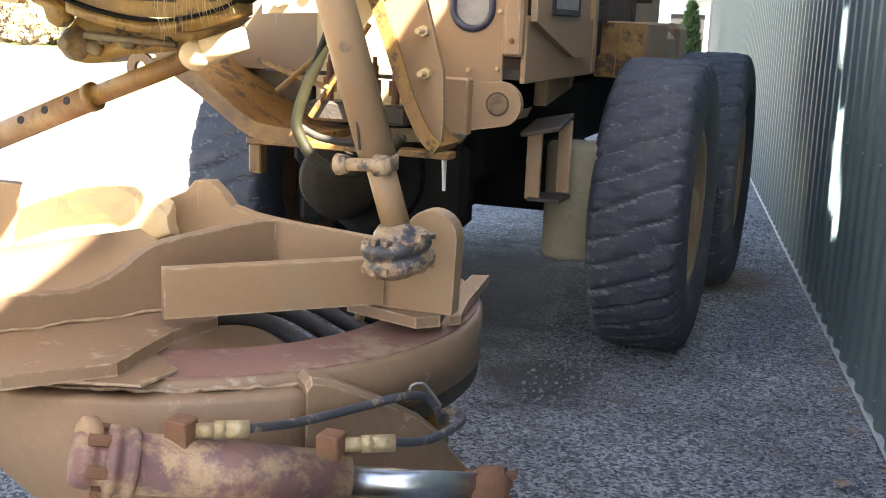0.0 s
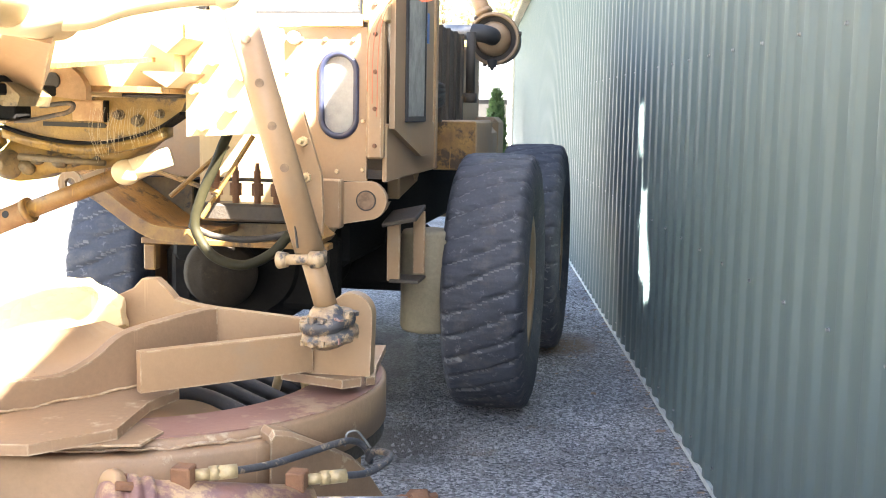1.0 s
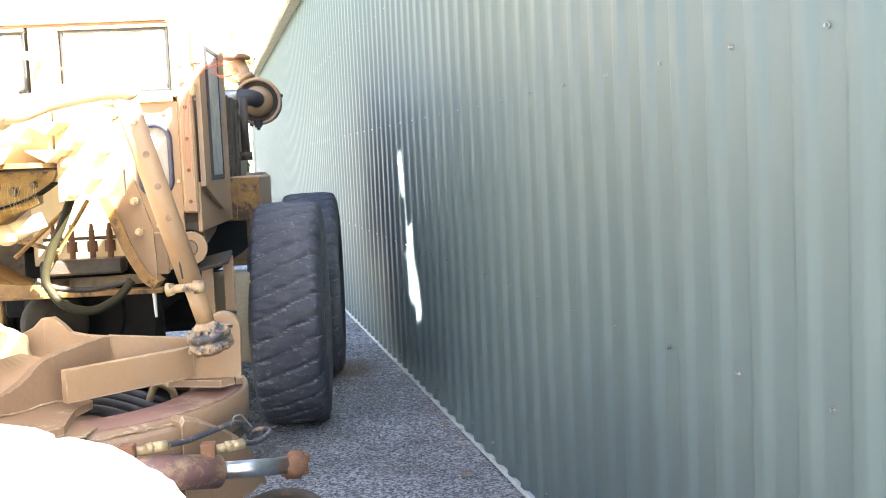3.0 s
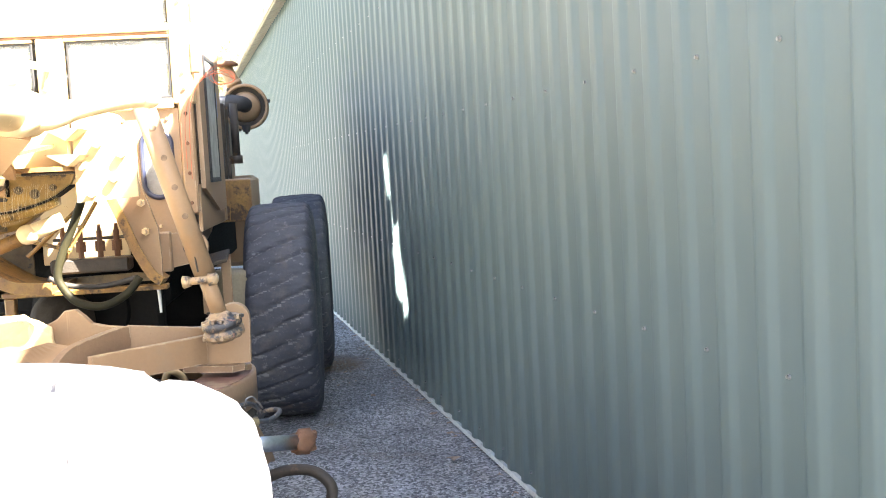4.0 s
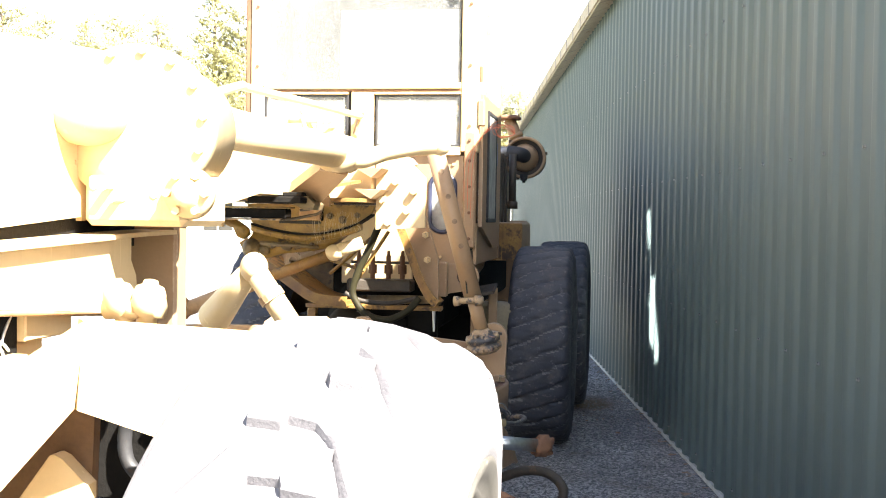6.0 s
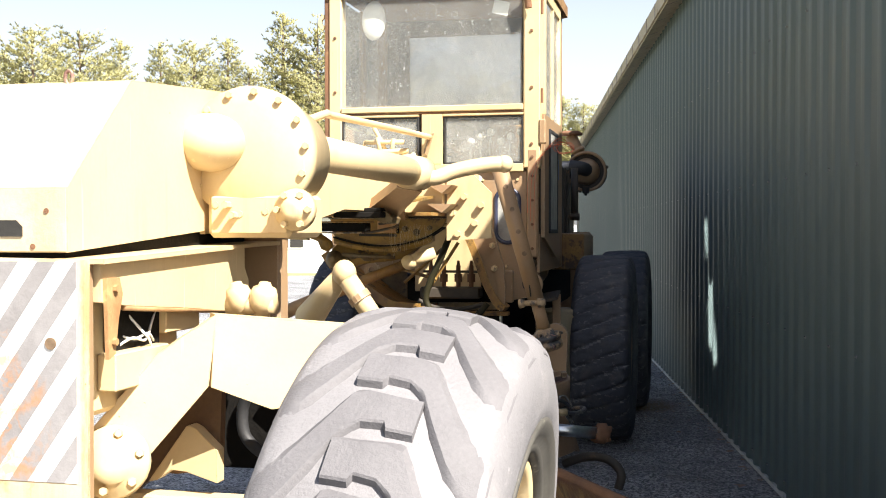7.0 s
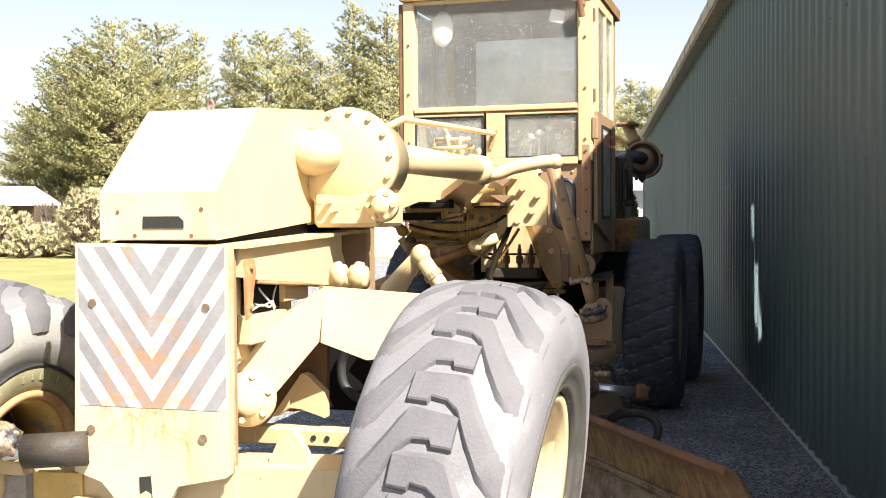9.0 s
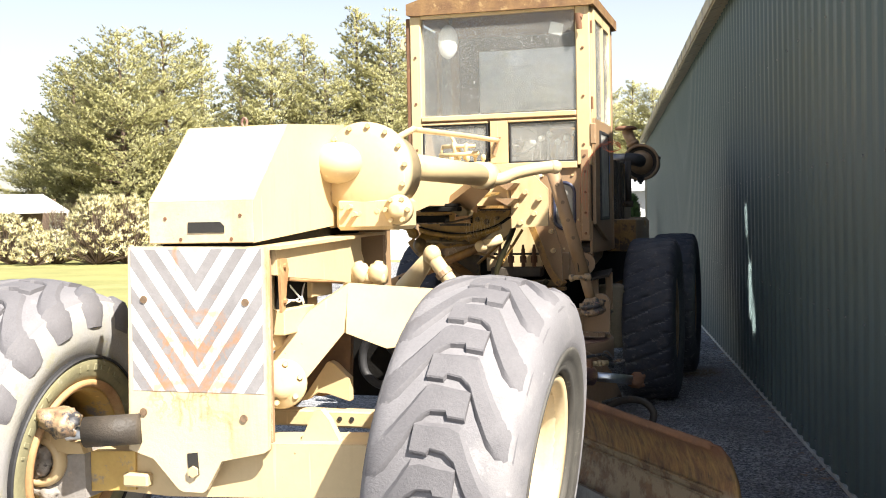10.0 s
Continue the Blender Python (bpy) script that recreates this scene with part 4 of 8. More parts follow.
# ---- nose ----
bm = bmesh.new()
prism(bm, [(-2.20, 1.46), (-2.20, 1.61), (-1.90, 1.895), (-1.33, 1.935), (-1.33, 1.52)], "x", -0.235, 0.18)
bevel(bm, 0.012, 2)
nose = part("nose_hood", bm, TAN_PALE, grader, "angular nose hood in the paler sand tone for sunlit parts")
bm = bmesh.new()
prism(bm, [(-0.232, 1.463), (0.177, 1.463), (0.177, 1.607), (-0.232, 1.607)], "y", -2.2025, -2.196)
part("front_face", bm, HOOD_FACE, nose, "stained cream front of the hood")
# the slot is not cut: a dark sheet paints its shade
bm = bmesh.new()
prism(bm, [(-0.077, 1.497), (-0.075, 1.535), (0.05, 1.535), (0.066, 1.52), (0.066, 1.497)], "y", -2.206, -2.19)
part("slot_shade", bm, DARK, nose, "dark sheet for the shaded slot in the hood")
for u, z in ((-0.167, 1.549), (-0.106, 1.474), (0.093, 1.474), (0.128, 1.556)):
    bm = bmesh.new()
    rod(bm, (u, -2.199, z), (u, -2.205, z), 0.0065)
    part("bolt", bm, RUST, nose)
bm = bmesh.new()
hose(bm, [(0.0, -1.90, 1.885), (-0.009, -1.90, 1.905), (-0.004, -1.90, 1.922), (0.008, -1.90, 1.922), (0.012, -1.90, 1.905), (0.004, -1.90, 1.885)], 0.005, 6, 4)
part("lifting_ring", bm, OXIDE, nose)

# chevron plate
bm = bmesh.new()
prism(bm, [(-0.31, 1.452), (-0.327, 0.72), (-0.228, 0.69), (-0.13, 0.585), (-0.11, 0.577), (-0.035, 0.577), (-0.02, 0.585), (0.043, 0.692), (0.208, 0.728), (0.225, 0.74), (0.236, 1.445)], "y", -2.222, -2.20)
bevel(bm, 0.003)
front_plate = part("front_plate", bm, PLATE, grader, "cream steel plate with grey and white chevrons and rust runs")


def band(n, mat):
    """One limb of a chevron on the plate, down and in from both edges."""
    for s in (-1, 1):
        top = 1.780 - n * 0.0667
        cx = -0.04
        edge = 0.255
        bm = bmesh.new()
        w = 0.0665
        pts = [(0, top - 0.36), (edge, top), (edge, top - w), (0, top - 0.36 - w)]
        # cut at the plate's top and at the painted field's foot
        lo, hi = 0.935, 1.440
        def clip(poly, z, keep_below):
            out = []
            for a, b in zip(poly, poly[1:] + poly[:1]):
                ia, ib = (a[1] <= z) == keep_below, (b[1] <= z) == keep_below
                if ia:
                    out.append(a)
                if ia != ib:
                    t = (z - a[1]) / (b[1] - a[1])
                    out.append((a[0] + t * (b[0] - a[0]), z))
            return out
        poly = clip(clip(pts, hi, True), lo, False)
        if len(poly) < 3:
            bm.free()
            continue
        prism(bm, [(cx + s * p * (1.0 if s > 0 else 1.02), q) for p, q in poly], "y", -2.2238, -2.2215)
        part("chevron_stripe", bm, mat, front_plate)


for n in range(0, 14):
    band(n, WHITE_STRIPE if n % 2 == 0 else GREY_STRIPE)
for u, z in ((-0.249, 1.262), (0.151, 1.253), (-0.262, 0.858), (0.135, 0.847)):
    bm = bmesh.new()
    rod(bm, (u, -2.19, z), (u, -2.2275, z), 0.014)
    part("bolt_hole", bm, HOLE, front_plate)
part("edge_flange", span(0.216, 0.231, -2.199, -2.175, 0.76, 1.44, 0.003), TAN, front_plate, "folded side flange")
# dark piece set on the plate for the shade in a slot
bm = bmesh.new()
prism(bm, [(-0.09, 0.715), (-0.05, 0.72), (-0.045, 0.64), (-0.085, 0.63)], "y", -2.226, -2.2)
part("slot", bm, DARK, front_plate)
bm = bmesh.new()
hexagon(bm, (-0.066, -2.20, 0.652), (-0.066, -2.236, 0.652), 0.021)
part("bolt", bm, TAN_PALE, front_plate)

# bolster and front frame behind the plate
part("front_bolster", span(-0.20, 0.17, -2.195, -1.62, 1.06, 1.44, 0.015), TAN_PALE, grader)
for s in (1, -1):
    # a thin flange that overhangs the panel under it
    bm = bmesh.new()
    prism(bm, [(-2.20, 1.446), (-1.31, 1.473), (-1.10, 1.476), (-1.10, 1.464), (-1.31, 1.461), (-2.20, 1.434)], "x", s * 0.14, s * 0.272)
    rail = part("frame_rail", bevel(bm, 0.003), TAN_PALE, grader, "folded frame rail under the hood")
    bm = bmesh.new()
    prism(bm, [(-2.17, 1.432), (-1.33, 1.459), (-1.33, 1.40), (-1.30, 1.36), (-1.285, 1.262), (-1.41, 1.270), (-1.72, 1.302), (-2.05, 1.330), (-2.17, 1.345)], "x", s * 0.225, s * 0.245)
    part("side_panel", bevel(bm, 0.003), TAN_PALE, rail, "cream side panel with a cut-out")
    bm = bmesh.new()
    rod(bm, (s * 0.236, -2.05, 1.326), (s * 0.236, -1.29, 1.262), 0.009, 0.009, 8)
    part("panel_lip", bm, RIM_RUST, rail, "brown rolled lower edge", True)
# black filler that paints the shaded gap below the hood
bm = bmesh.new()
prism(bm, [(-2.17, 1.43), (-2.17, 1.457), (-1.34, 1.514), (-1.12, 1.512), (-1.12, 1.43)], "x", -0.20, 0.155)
part("hood_shade_sheet", bm, OIL_SHADE, grader, "black sheet for the shaded gap under the hood")
part("cross_post", span(0.10, 0.27, -1.10, -1.02, 1.16, 1.55, 0.008), TAN, grader)
bm = bmesh.new()
for u, r in ((0.345, 0.036), (0.415, 0.038)):
    turned(bm, [(0.005, 0.052), (0.016, 0.050), (0.019, 0.040), (r * 0.85, 0.034), (r, 0.018), (r * 1.04, -0.004), (r * 0.94, -0.024), (r * 0.62, -0.034), (r * 0.62, -0.050), (0.005, -0.052)], pose(u, -1.60, 1.318, 8, -12 if u < 0.4 else 10), 20)
rod(bm, (0.31, -1.60, 1.30), (0.45, -1.60, 1.305), 0.026)
part("steering_joint", bm, TAN_PALE, grader, "two domed steering ball joints", True)
# thin black sheet painting the shade of an opening that is not cut
part("opening_shade", span(0.175, 0.185, -2.035, -1.765, 1.205, 1.335, 0.002), OIL_SHADE, grader, "black sheet for a shaded opening with loose wires")
part("lower_ledge", span(0.17, 0.222, -2.06, -1.78, 1.12, 1.212, 0.004), TAN_PALE, grader, "cream ledge under the opening")
part("filler_plate", span(0.15, 0.205, -1.765, -1.56, 1.235, 1.312, 0.004), TAN_PALE, grader)

bm = bmesh.new()
prism(bm, [(-2.16, 1.40), (-2.10, 1.40), (-2.085, 1.36), (-2.105, 1.30), (-2.12, 1.22), (-2.15, 1.21)], "x", 0.245, 0.255)
hung = part("hanging_bracket", bevel(bm, 0.003), RIM_RUST, grader, "small rusty bracket hung behind the plate")
for k, (y, z) in enumerate(((-2.125, 1.375), (-2.13, 1.25))):
    bm = bmesh.new()
    hexagon(bm, (0.25, y, z), (0.265, y, z), 0.009)
    part("bolt", bm, RIM_RUST, hung)
for pts in ([(0.178, -1.98, 1.22), (0.20, -1.94, 1.24), (0.205, -1.88, 1.23), (0.19, -1.82, 1.27), (0.18, -1.78, 1.30)], [(0.18, -1.93, 1.30), (0.20, -1.90, 1.26), (0.21, -1.87, 1.23), (0.20, -1.84, 1.20)], [(0.178, -1.97, 1.25), (0.195, -1.92, 1.235), (0.20, -1.86, 1.245), (0.185, -1.80, 1.22)]):
    bm = bmesh.new()
    hose(bm, pts, 0.0035, 6, 5)
    part("loose_wire", bm, PLASTIC, grader, "pale loose wire", True)
# drawbar casting: an arm rising from its pivot boss, a plate running out from the elbow, and a web behind
bm = bmesh.new()
plate(bm, [(u, -1.96 + 0.42 * (u - 0.1), z) for u, z in ((0.10, 0.90), (0.09, 1.00), (0.25, 1.20), (0.385, 1.298), (0.366, 1.115), (0.20, 0.905), (0.16, 0.86))], 0.07)
drawbar = part("drawbar", bevel(bm, 0.012, 2), TAN_PALE, grader, "cream triangular drawbar casting")
bm = bmesh.new()
plate(bm, [(u, -1.845 + 0.76 * (u - 0.375), z) for u, z in ((0.375, 1.298), (0.69, 1.256), (0.68, 1.10), (0.60, 1.055), (0.492, 1.045), (0.366, 1.112))], 0.06)
part("side_plate", bevel(bm, 0.010, 2), TAN_PALE, drawbar)
# the brown of the web paints the shadow lying on it
bm = bmesh.new()
plate(bm, [(u, -1.68, z) for u, z in ((0.17, 1.16), (0.335, 1.155), (0.323, 0.825), (0.262, 0.852), (0.20, 0.842), (0.14, 0.845), (0.02, 0.735), (-0.08, 0.78))], 0.03)
part("web", bm, WEB_SHADE, drawbar, "web coloured brown for the drawbar's shadow")
# added plate, cut to the outline of the sunlit triangle on the web
bm = bmesh.new()
prism(bm, [(0.262, 0.986), (0.252, 0.984), (0.14, 0.83), (0.165, 0.835), (0.206, 0.865), (0.25, 0.862), (0.34, 0.835), (0.34, 0.922), (0.28, 0.978)], "y", -1.745, -1.70)
part("web_lit_patch", bevel(bm, 0.003), TAN_PALE, drawbar, "cream plate shaped as the sunlit part of the web")
bm = bmesh.new()
hose(bm, [(0.40, -1.46, 1.08), (0.45, -1.45, 1.0), (0.44, -1.44, 0.90), (0.36, -1.43, 0.85), (0.29, -1.43, 0.90), (0.28, -1.43, 0.98), (0.31, -1.44, 1.04)], 0.018, 10)
part("hydraulic_hose", bm, BLACK, drawbar, "looped black hydraulic hose", True)
bm = bmesh.new()
turned(bm, [(0.02, 0.05), (0.05, 0.05), (0.055, 0.03), (0.088, 0.022), (0.092, 0.0), (0.088, -0.02), (0.06, -0.03), (0.06, -0.12), (0.02, -0.12)], Matrix.Translation((0.175, -1.99, 0.935)) @ pose(0, 0, 0, 78, 0, 18), 28)
part("pivot_boss", bm, TAN_PALE, drawbar, "", True)
for i in range(6):
    a = i * 1.047 + 0.3
    bm = bmesh.new()
    c = Matrix.Translation((0.175, -1.99, 0.935)) @ pose(0, 0, 0, 78, 0, 18)
    hexagon(bm, c @ Vector((0.072 * math.cos(a), 0.072 * math.sin(a), 0.018)), c @ Vector((0.072 * math.cos(a), 0.072 * math.sin(a), 0.036)), 0.011)
    part("bolt", bm, TAN_PALE, drawbar)
# added black sheet: hides the lit gravel so the gap behind the hoses is dark
part("dark_backing", span(0.15, 0.60, -1.405, -1.39, 0.80, 1.10, 0.004), OIL_SHADE, drawbar, "black sheet added behind the hoses for the dark gap")
for u, z0, z1 in ((0.41, 1.09, 0.97), (0.47, 1.08, 0.90), (0.53, 1.09, 0.93)):
    bm = bmesh.new()
    hose(bm, [(u, -1.41, z0), (u + 0.012, -1.43, (z0 + z1) / 2 + 0.02), (u - 0.01, -1.44, (z0 + z1) / 2 - 0.02), (u + 0.02, -1.42, z1), (u + 0.06, -1.41, z1 - 0.02)], 0.014, 8)
    part("hydraulic_hose", bm, BLACK, drawbar, "", True)
    bm = bmesh.new()
    hexagon(bm, (u + 0.01, -1.428, (z0 + z1) / 2 + 0.035), (u + 0.012, -1.432, (z0 + z1) / 2 - 0.005), 0.021)
    part("hose_fitting", bm, GREASY_BROWN, drawbar)
# tongue running back to the circle, its shadow put into a dark brown
for s in (-1, 1):
    bm = bmesh.new()
    plate(bm, [(0.05 * s, -1.3, 1.08), (0.15 * s, -0.06, 0.955), (0.15 * s, -0.06, 0.845), (0.05 * s, -1.3, 0.92)], 0.05)
    part("tongue_arm", bevel(bm, 0.006), GREASY_BROWN, drawbar, "drawbar tongue coloured dark for the shadow it lies in")
# links of the wheel-lean gear standing as an inverted V
bm = bmesh.new()
rod(bm, (0.411, -0.855, 1.36), (0.54, -0.86, 1.18), 0.034, 0.034)
ball(bm, (0.411, -0.855, 1.365), 0.042, 16, (1, 1, 1.1))
link = part("lean_link", bm, TAN_PALE, grader, "", True)
bm = bmesh.new()
rod(bm, (0.40, -0.85, 1.36), (0.20, -0.62, 1.19), 0.03, 0.055)
part("link_arm", bm, TAN_PALE, link, "", True)
bm = bmesh.new()
rod(bm, (0.46, -0.86, 1.29), (0.475, -0.86, 1.27), 0.04, 0.04)
part("collar", bm, TAN, link)

# hydraulic hoses hanging behind the drawbar
for k, (a, b) in enumerate((((0.27, -1.2, 1.08), 0.86), ((0.33, -1.18, 1.06), 0.80), ((0.23, -1.15, 1.08), 0.83))):
    bm = bmesh.new()
    x, y, z = a
    hose(bm, [a, (x + 0.01, y + 0.02, (z + b) / 2), (x + 0.06, y + 0.03, b), (x + 0.14, y + 0.05, b + 0.08), (x + 0.17, y + 0.1, z - 0.02)], 0.016)
    part("hydraulic_hose", bm, BLACK, grader, "", True)

# front axle, tie rod and steering gear
bm = bmesh.new()
prism(bm, [(-0.62, 0.56), (-0.62, 0.66), (-0.50, 0.70), (-0.30, 0.70), (0.12, 0.745), (0.56, 0.76), (0.62, 0.70), (0.62, 0.58), (0.3, 0.56), (-0.2, 0.54)], "y", -2.16, -1.94)
axle = part("front_axle", bevel(bm, 0.012), TAN_PALE, grader, "worn yellow and cream axle beam")
bm = bmesh.new()
prism(bm, [(-0.525, 0.525), (-0.70, 0.515), (-0.70, 0.58), (-0.636, 0.677), (-0.525, 0.695)], "y", -2.205, -1.98)
part("axle_end_cap", bevel(bm, 0.008), GREY, axle, "grey painted axle end")
bm = bmesh.new()
prism(bm, [(-0.522, 0.545), (-0.335, 0.56), (-0.335, 0.701), (-0.522, 0.693)], "y", -2.172, -2.15)
part("paint_patch_plate", bevel(bm, 0.004), BRIGHT_YELLOW, axle, "chipped yellow axle face")
bm = bmesh.new()
prism(bm, [(0.29, 0.745), (0.345, 0.86), (0.37, 0.865), (0.40, 0.83), (0.44, 0.752)], "y", -2.10, -2.06)
part("lug", bevel(bm, 0.006), TAN_PALE, axle)
part("bump_stop", span(-0.375, -0.27, -2.20, -2.14, 0.575, 0.625, 0.008), TAN_PALE, axle)
bm = span(-0.55, 0.72, -1.77, -1.70, 0.735, 0.80, 0.008)
tie = part("tie_bar", bm, TAN_PALE, grader)
for u in (0.31, 0.36):
    bm = bmesh.new()
    rod(bm, (u, -1.775, 0.77), (u, -1.768, 0.77), 0.009)
    part("bolt_hole", bm, DARK, tie)
bm = bmesh.new()
rod(bm, (-0.46, -2.29, 0.79), (-0.27, -2.24, 0.80), 0.055, 0.055, 24)
sc = part("steering_cylinder", bm, GRIME, grader, "dark grey hydraulic steering cylinder", True)
bm = bmesh.new()
rod(bm, (-0.53, -2.30, 0.785), (-0.45, -2.28, 0.79), 0.026)
part("piston_rod", bm, CHROME, sc)
bm = bmesh.new()
JOINT = Vector((-0.545, -2.31, 0.832))
ball(bm, JOINT, 0.058, 40, (1.45, 1.0, 0.95))
for v in bm.verts:
    d = v.co - JOINT
    v.co += d.normalized() * (0.026 * noise.noise(d * 20) + 0.014 * noise.noise(d * 48) + 0.006 * noise.noise(d * 110))
    v.co.z = min(v.co.z, JOINT.z + 0.047)
part("greasy_joint", bm, GREASY_TAN, sc, "grease-caked ball joint", True)
bm = bmesh.new()
rod(bm, (0.72, -2.06, 0.66), (0.90, -2.06, 0.67), 0.11, 0.10, 24)
kn = part("steering_knuckle", bm, TAN, grader, "", True)
bm = bmesh.new()
turned(bm, [(0.04, 0.0), (0.09, 0.0), (0.10, 0.03), (0.06, 0.05), (0.02, 0.05)], Matrix.Translation((0.775, -2.20, 0.675)) @ pose(0, 0, 0, 90), 28)
part("kingpin_cap", bm, TAN_PALE, kn, "", True)
bm = bmesh.new()
rod(bm, (-0.60, -2.06, 0.66), (-0.82, -2.06, 0.67), 0.085, 0.10, 24)
kn = part("steering_knuckle", bm, GREASY_BROWN, grader, "greasy steering knuckle", True)
bm = bmesh.new()
prism(bm, [(-0.80, 0.86), (-0.63, 0.825), (-0.60, 0.775), (-0.555, 0.742), (-0.515, 0.738), (-0.50, 0.70), (-0.575, 0.698), (-0.62, 0.705), (-0.66, 0.745), (-0.72, 0.775), (-0.80, 0.78)], "y", -2.245, -2.19)
part("steering_arm", bevel(bm, 0.010, 2), TAN_PALE, kn, "pale curved steering arm")
ring = Matrix.Translation((-0.70, -2.215, 0.665)) @ pose(0, 0, 0, 90, 0, 0)
bm = bmesh.new()
turned(bm, [(0.062, -0.02), (0.066, 0.03), (0.078, 0.040), (0.094, 0.034), (0.102, 0.012), (0.10, -0.02)], ring, 40, True)
part("ring_clamp", bm, TAN_PALE, kn, "pale ring round the kingpin", True)
bm = bmesh.new()
ball(bm, (-0.70, -2.225, 0.665), 0.060, 36, (1, 0.55, 1))
for v in bm.verts:
    d = v.co - Vector((-0.70, -2.225, 0.665))
    v.co += d.normalized() * (0.024 * noise.noise(d * 26) + 0.014 * noise.noise(d * 70))
part("kingpin_cap", bm, CAKED, kn, "kingpin caked with cracked grease", True)
bm = bmesh.new()
ball(bm, (-0.70, -2.20, 0.555), 0.055, 36, (1.3, 0.8, 0.9))
for v in bm.verts:
    d = v.co - Vector((-0.70, -2.20, 0.555))
    v.co += d.normalized() * (0.026 * noise.noise(d * 24) + 0.014 * noise.noise(d * 64))
part("grease_lump", bm, CAKED, kn, "", True)

# ---- lift gear case ----
CASE = Matrix.Translation((0.325, -1.46, 1.735)) @ pose(0, 0, 0, 90)
bm = bmesh.new()
turned(bm, [(0.02, 0.045), (0.12, 0.045), (0.14, 0.035), (0.194, 0.03), (0.194, -0.02), (0.18, -0.03), (0.165, -0.22), (0.02, -0.22)], CASE, 48)
case = part("gear_case", bm, TAN_PALE, grader, "round bolted gear case, cream paint", True)
for i in range(14):
    a = 2 * math.pi * i / 14 + 0.1
    bm = bmesh.new()
    p = Vector((0.325 + 0.178 * math.cos(a), 0, 1.735 + 0.178 * math.sin(a)))
    hexagon(bm, (p.x, -1.485, p.z), (p.x, -1.503, p.z), 0.0105)
    part("bolt", bm, TAN_PALE, case)
bm = bmesh.new()
ball(bm, (0.22, -1.52, 1.765), 0.10, 24, (1.05, 1.0, 0.85))
part("dome_cover", bm, TAN_PALE, case, "", True)
part("case_foot", span(0.20, 0.46, -1.50, -1.22, 1.49, 1.62, 0.015), TAN_PALE, case)
bm = bmesh.new()
turned(bm, [(0.01, 0.05), (0.03, 0.05), (0.036, 0.03), (0.058, 0.024), (0.062, 0.0), (0.01, 0.0)], Matrix.Translation((0.475, -1.50, 1.57)) @ pose(0, 0, 0, 90), 24)
part("bearing_cap", bm, TAN_PALE, case, "", True)
for i in range(6):
    a = i * 1.047
    bm = bmesh.new()
    hexagon(bm, (0.475 + 0.047 * math.cos(a), -1.522, 1.57 + 0.047 * math.sin(a)), (0.475 + 0.047 * math.cos(a), -1.54, 1.57 + 0.047 * math.sin(a)), 0.010)
    part("bolt", bm, TAN_PALE, case)
for u, z in ((0.27, 1.585), (0.29, 1.555)):
    bm = bmesh.new()
    hexagon(bm, (u, -1.50, z), (u, -1.535, z), 0.011)
    part("bolt", bm, TAN_PALE, case)
# second case on the other side of the beam
bm = bmesh.new()
turned(bm, [(0.02, 0.03), (0.19, 0.03), (0.19, -0.02), (0.16, -0.2), (0.02, -0.2)], Matrix.Translation((-0.34, -1.40, 1.72)) @ pose(0, 0, 0, 90), 32)
part("gear_case", bm, TAN_PALE, grader, "", True)

# ---- main beam ----
bm = bmesh.new()
prism(bm, [(-1.45, 1.50), (-1.45, 1.84), (0.3, 1.80), (2.32, 1.80), (2.32, 1.56), (0.75, 1.575), (0.72, 1.665), (0.36, 1.665), (0.33, 1.60), (-0.1, 1.60), (-0.4, 1.56)], "x", -0.17, 0.17)
beam = part("main_beam", bevel(bm, 0.01), TAN_PALE, grader, "box-section main beam between nose and cab")
bm = bmesh.new()
prism(bm, [(-0.47, 1.584), (0.36, 1.584), (0.36, 1.60), (-0.47, 1.60)], "y", 0.66, 1.35)
part("flange", bevel(bm, 0.004), YELLOW, beam)
bm = bmesh.new()
prism(bm, [(0.30, 1.632), (0.84, 1.672), (0.84, 1.684), (0.30, 1.644)], "x", 0.171, 0.33)
part("skirt", bevel(bm, 0.004), MUSTARD, beam, "olive-yellow lip along the beam")
bm = bmesh.new()
prism(bm, [(0.15, 1.60), (0.36, 1.60), (0.36, 1.84), (0.15, 1.84)], "y", 0.90, 1.9)
part("side_box", bevel(bm, 0.008), TAN_PALE, beam)
bm = bmesh.new()
prism(bm, [(-0.36, 1.60), (-0.15, 1.60), (-0.15, 1.84), (-0.36, 1.84)], "y", 0.90, 1.9)
part("side_box", bevel(bm, 0.008), TAN_PALE, beam)
# bolted bracket with gussets
for s in (1, -1):
    bm = bmesh.new()
    prism(bm, [(s * 0.37, 1.461), (s * 0.60, 1.473), (s * 0.60, 1.70), (s * 0.50, 1.80), (s * 0.37, 1.80)], "y", 0.955, 0.985)
    br = part("bolted_bracket", bevel(bm, 0.005), TAN_PALE, grader, "pale bracket plate with square bolts")
    for u, z in ((0.517, 1.549), (0.43, 1.495), (0.463, 1.682), (0.40, 1.60), (0.55, 1.64)):
        bm = bmesh.new()
        hexagon(bm, (s * u, 0.955, z), (s * u, 0.925, z), 0.017)
        part("bolt", bm, TAN_PALE, br)
    for z in (1.74, 1.645):
        bm = bmesh.new()
        prism(bm, [(s * 0.30, z), (s * 0.43, z - 0.003), (s * 0.38, z - 0.045)], "y", 0.80, 0.955)
        part("gusset", bm, TAN, br)

# crescent guide plate and worm casting under the beam
bm = bmesh.new()
arc = [(-0.24, 1.485), (-0.145, 1.459), (-0.01, 1.440), (0.124, 1.448), (0.257, 1.484), (0.342, 1.535)]
arc = [(p.x, p.z) for p in smooth_line([(u, 0, z) for u, z in arc], 4)]
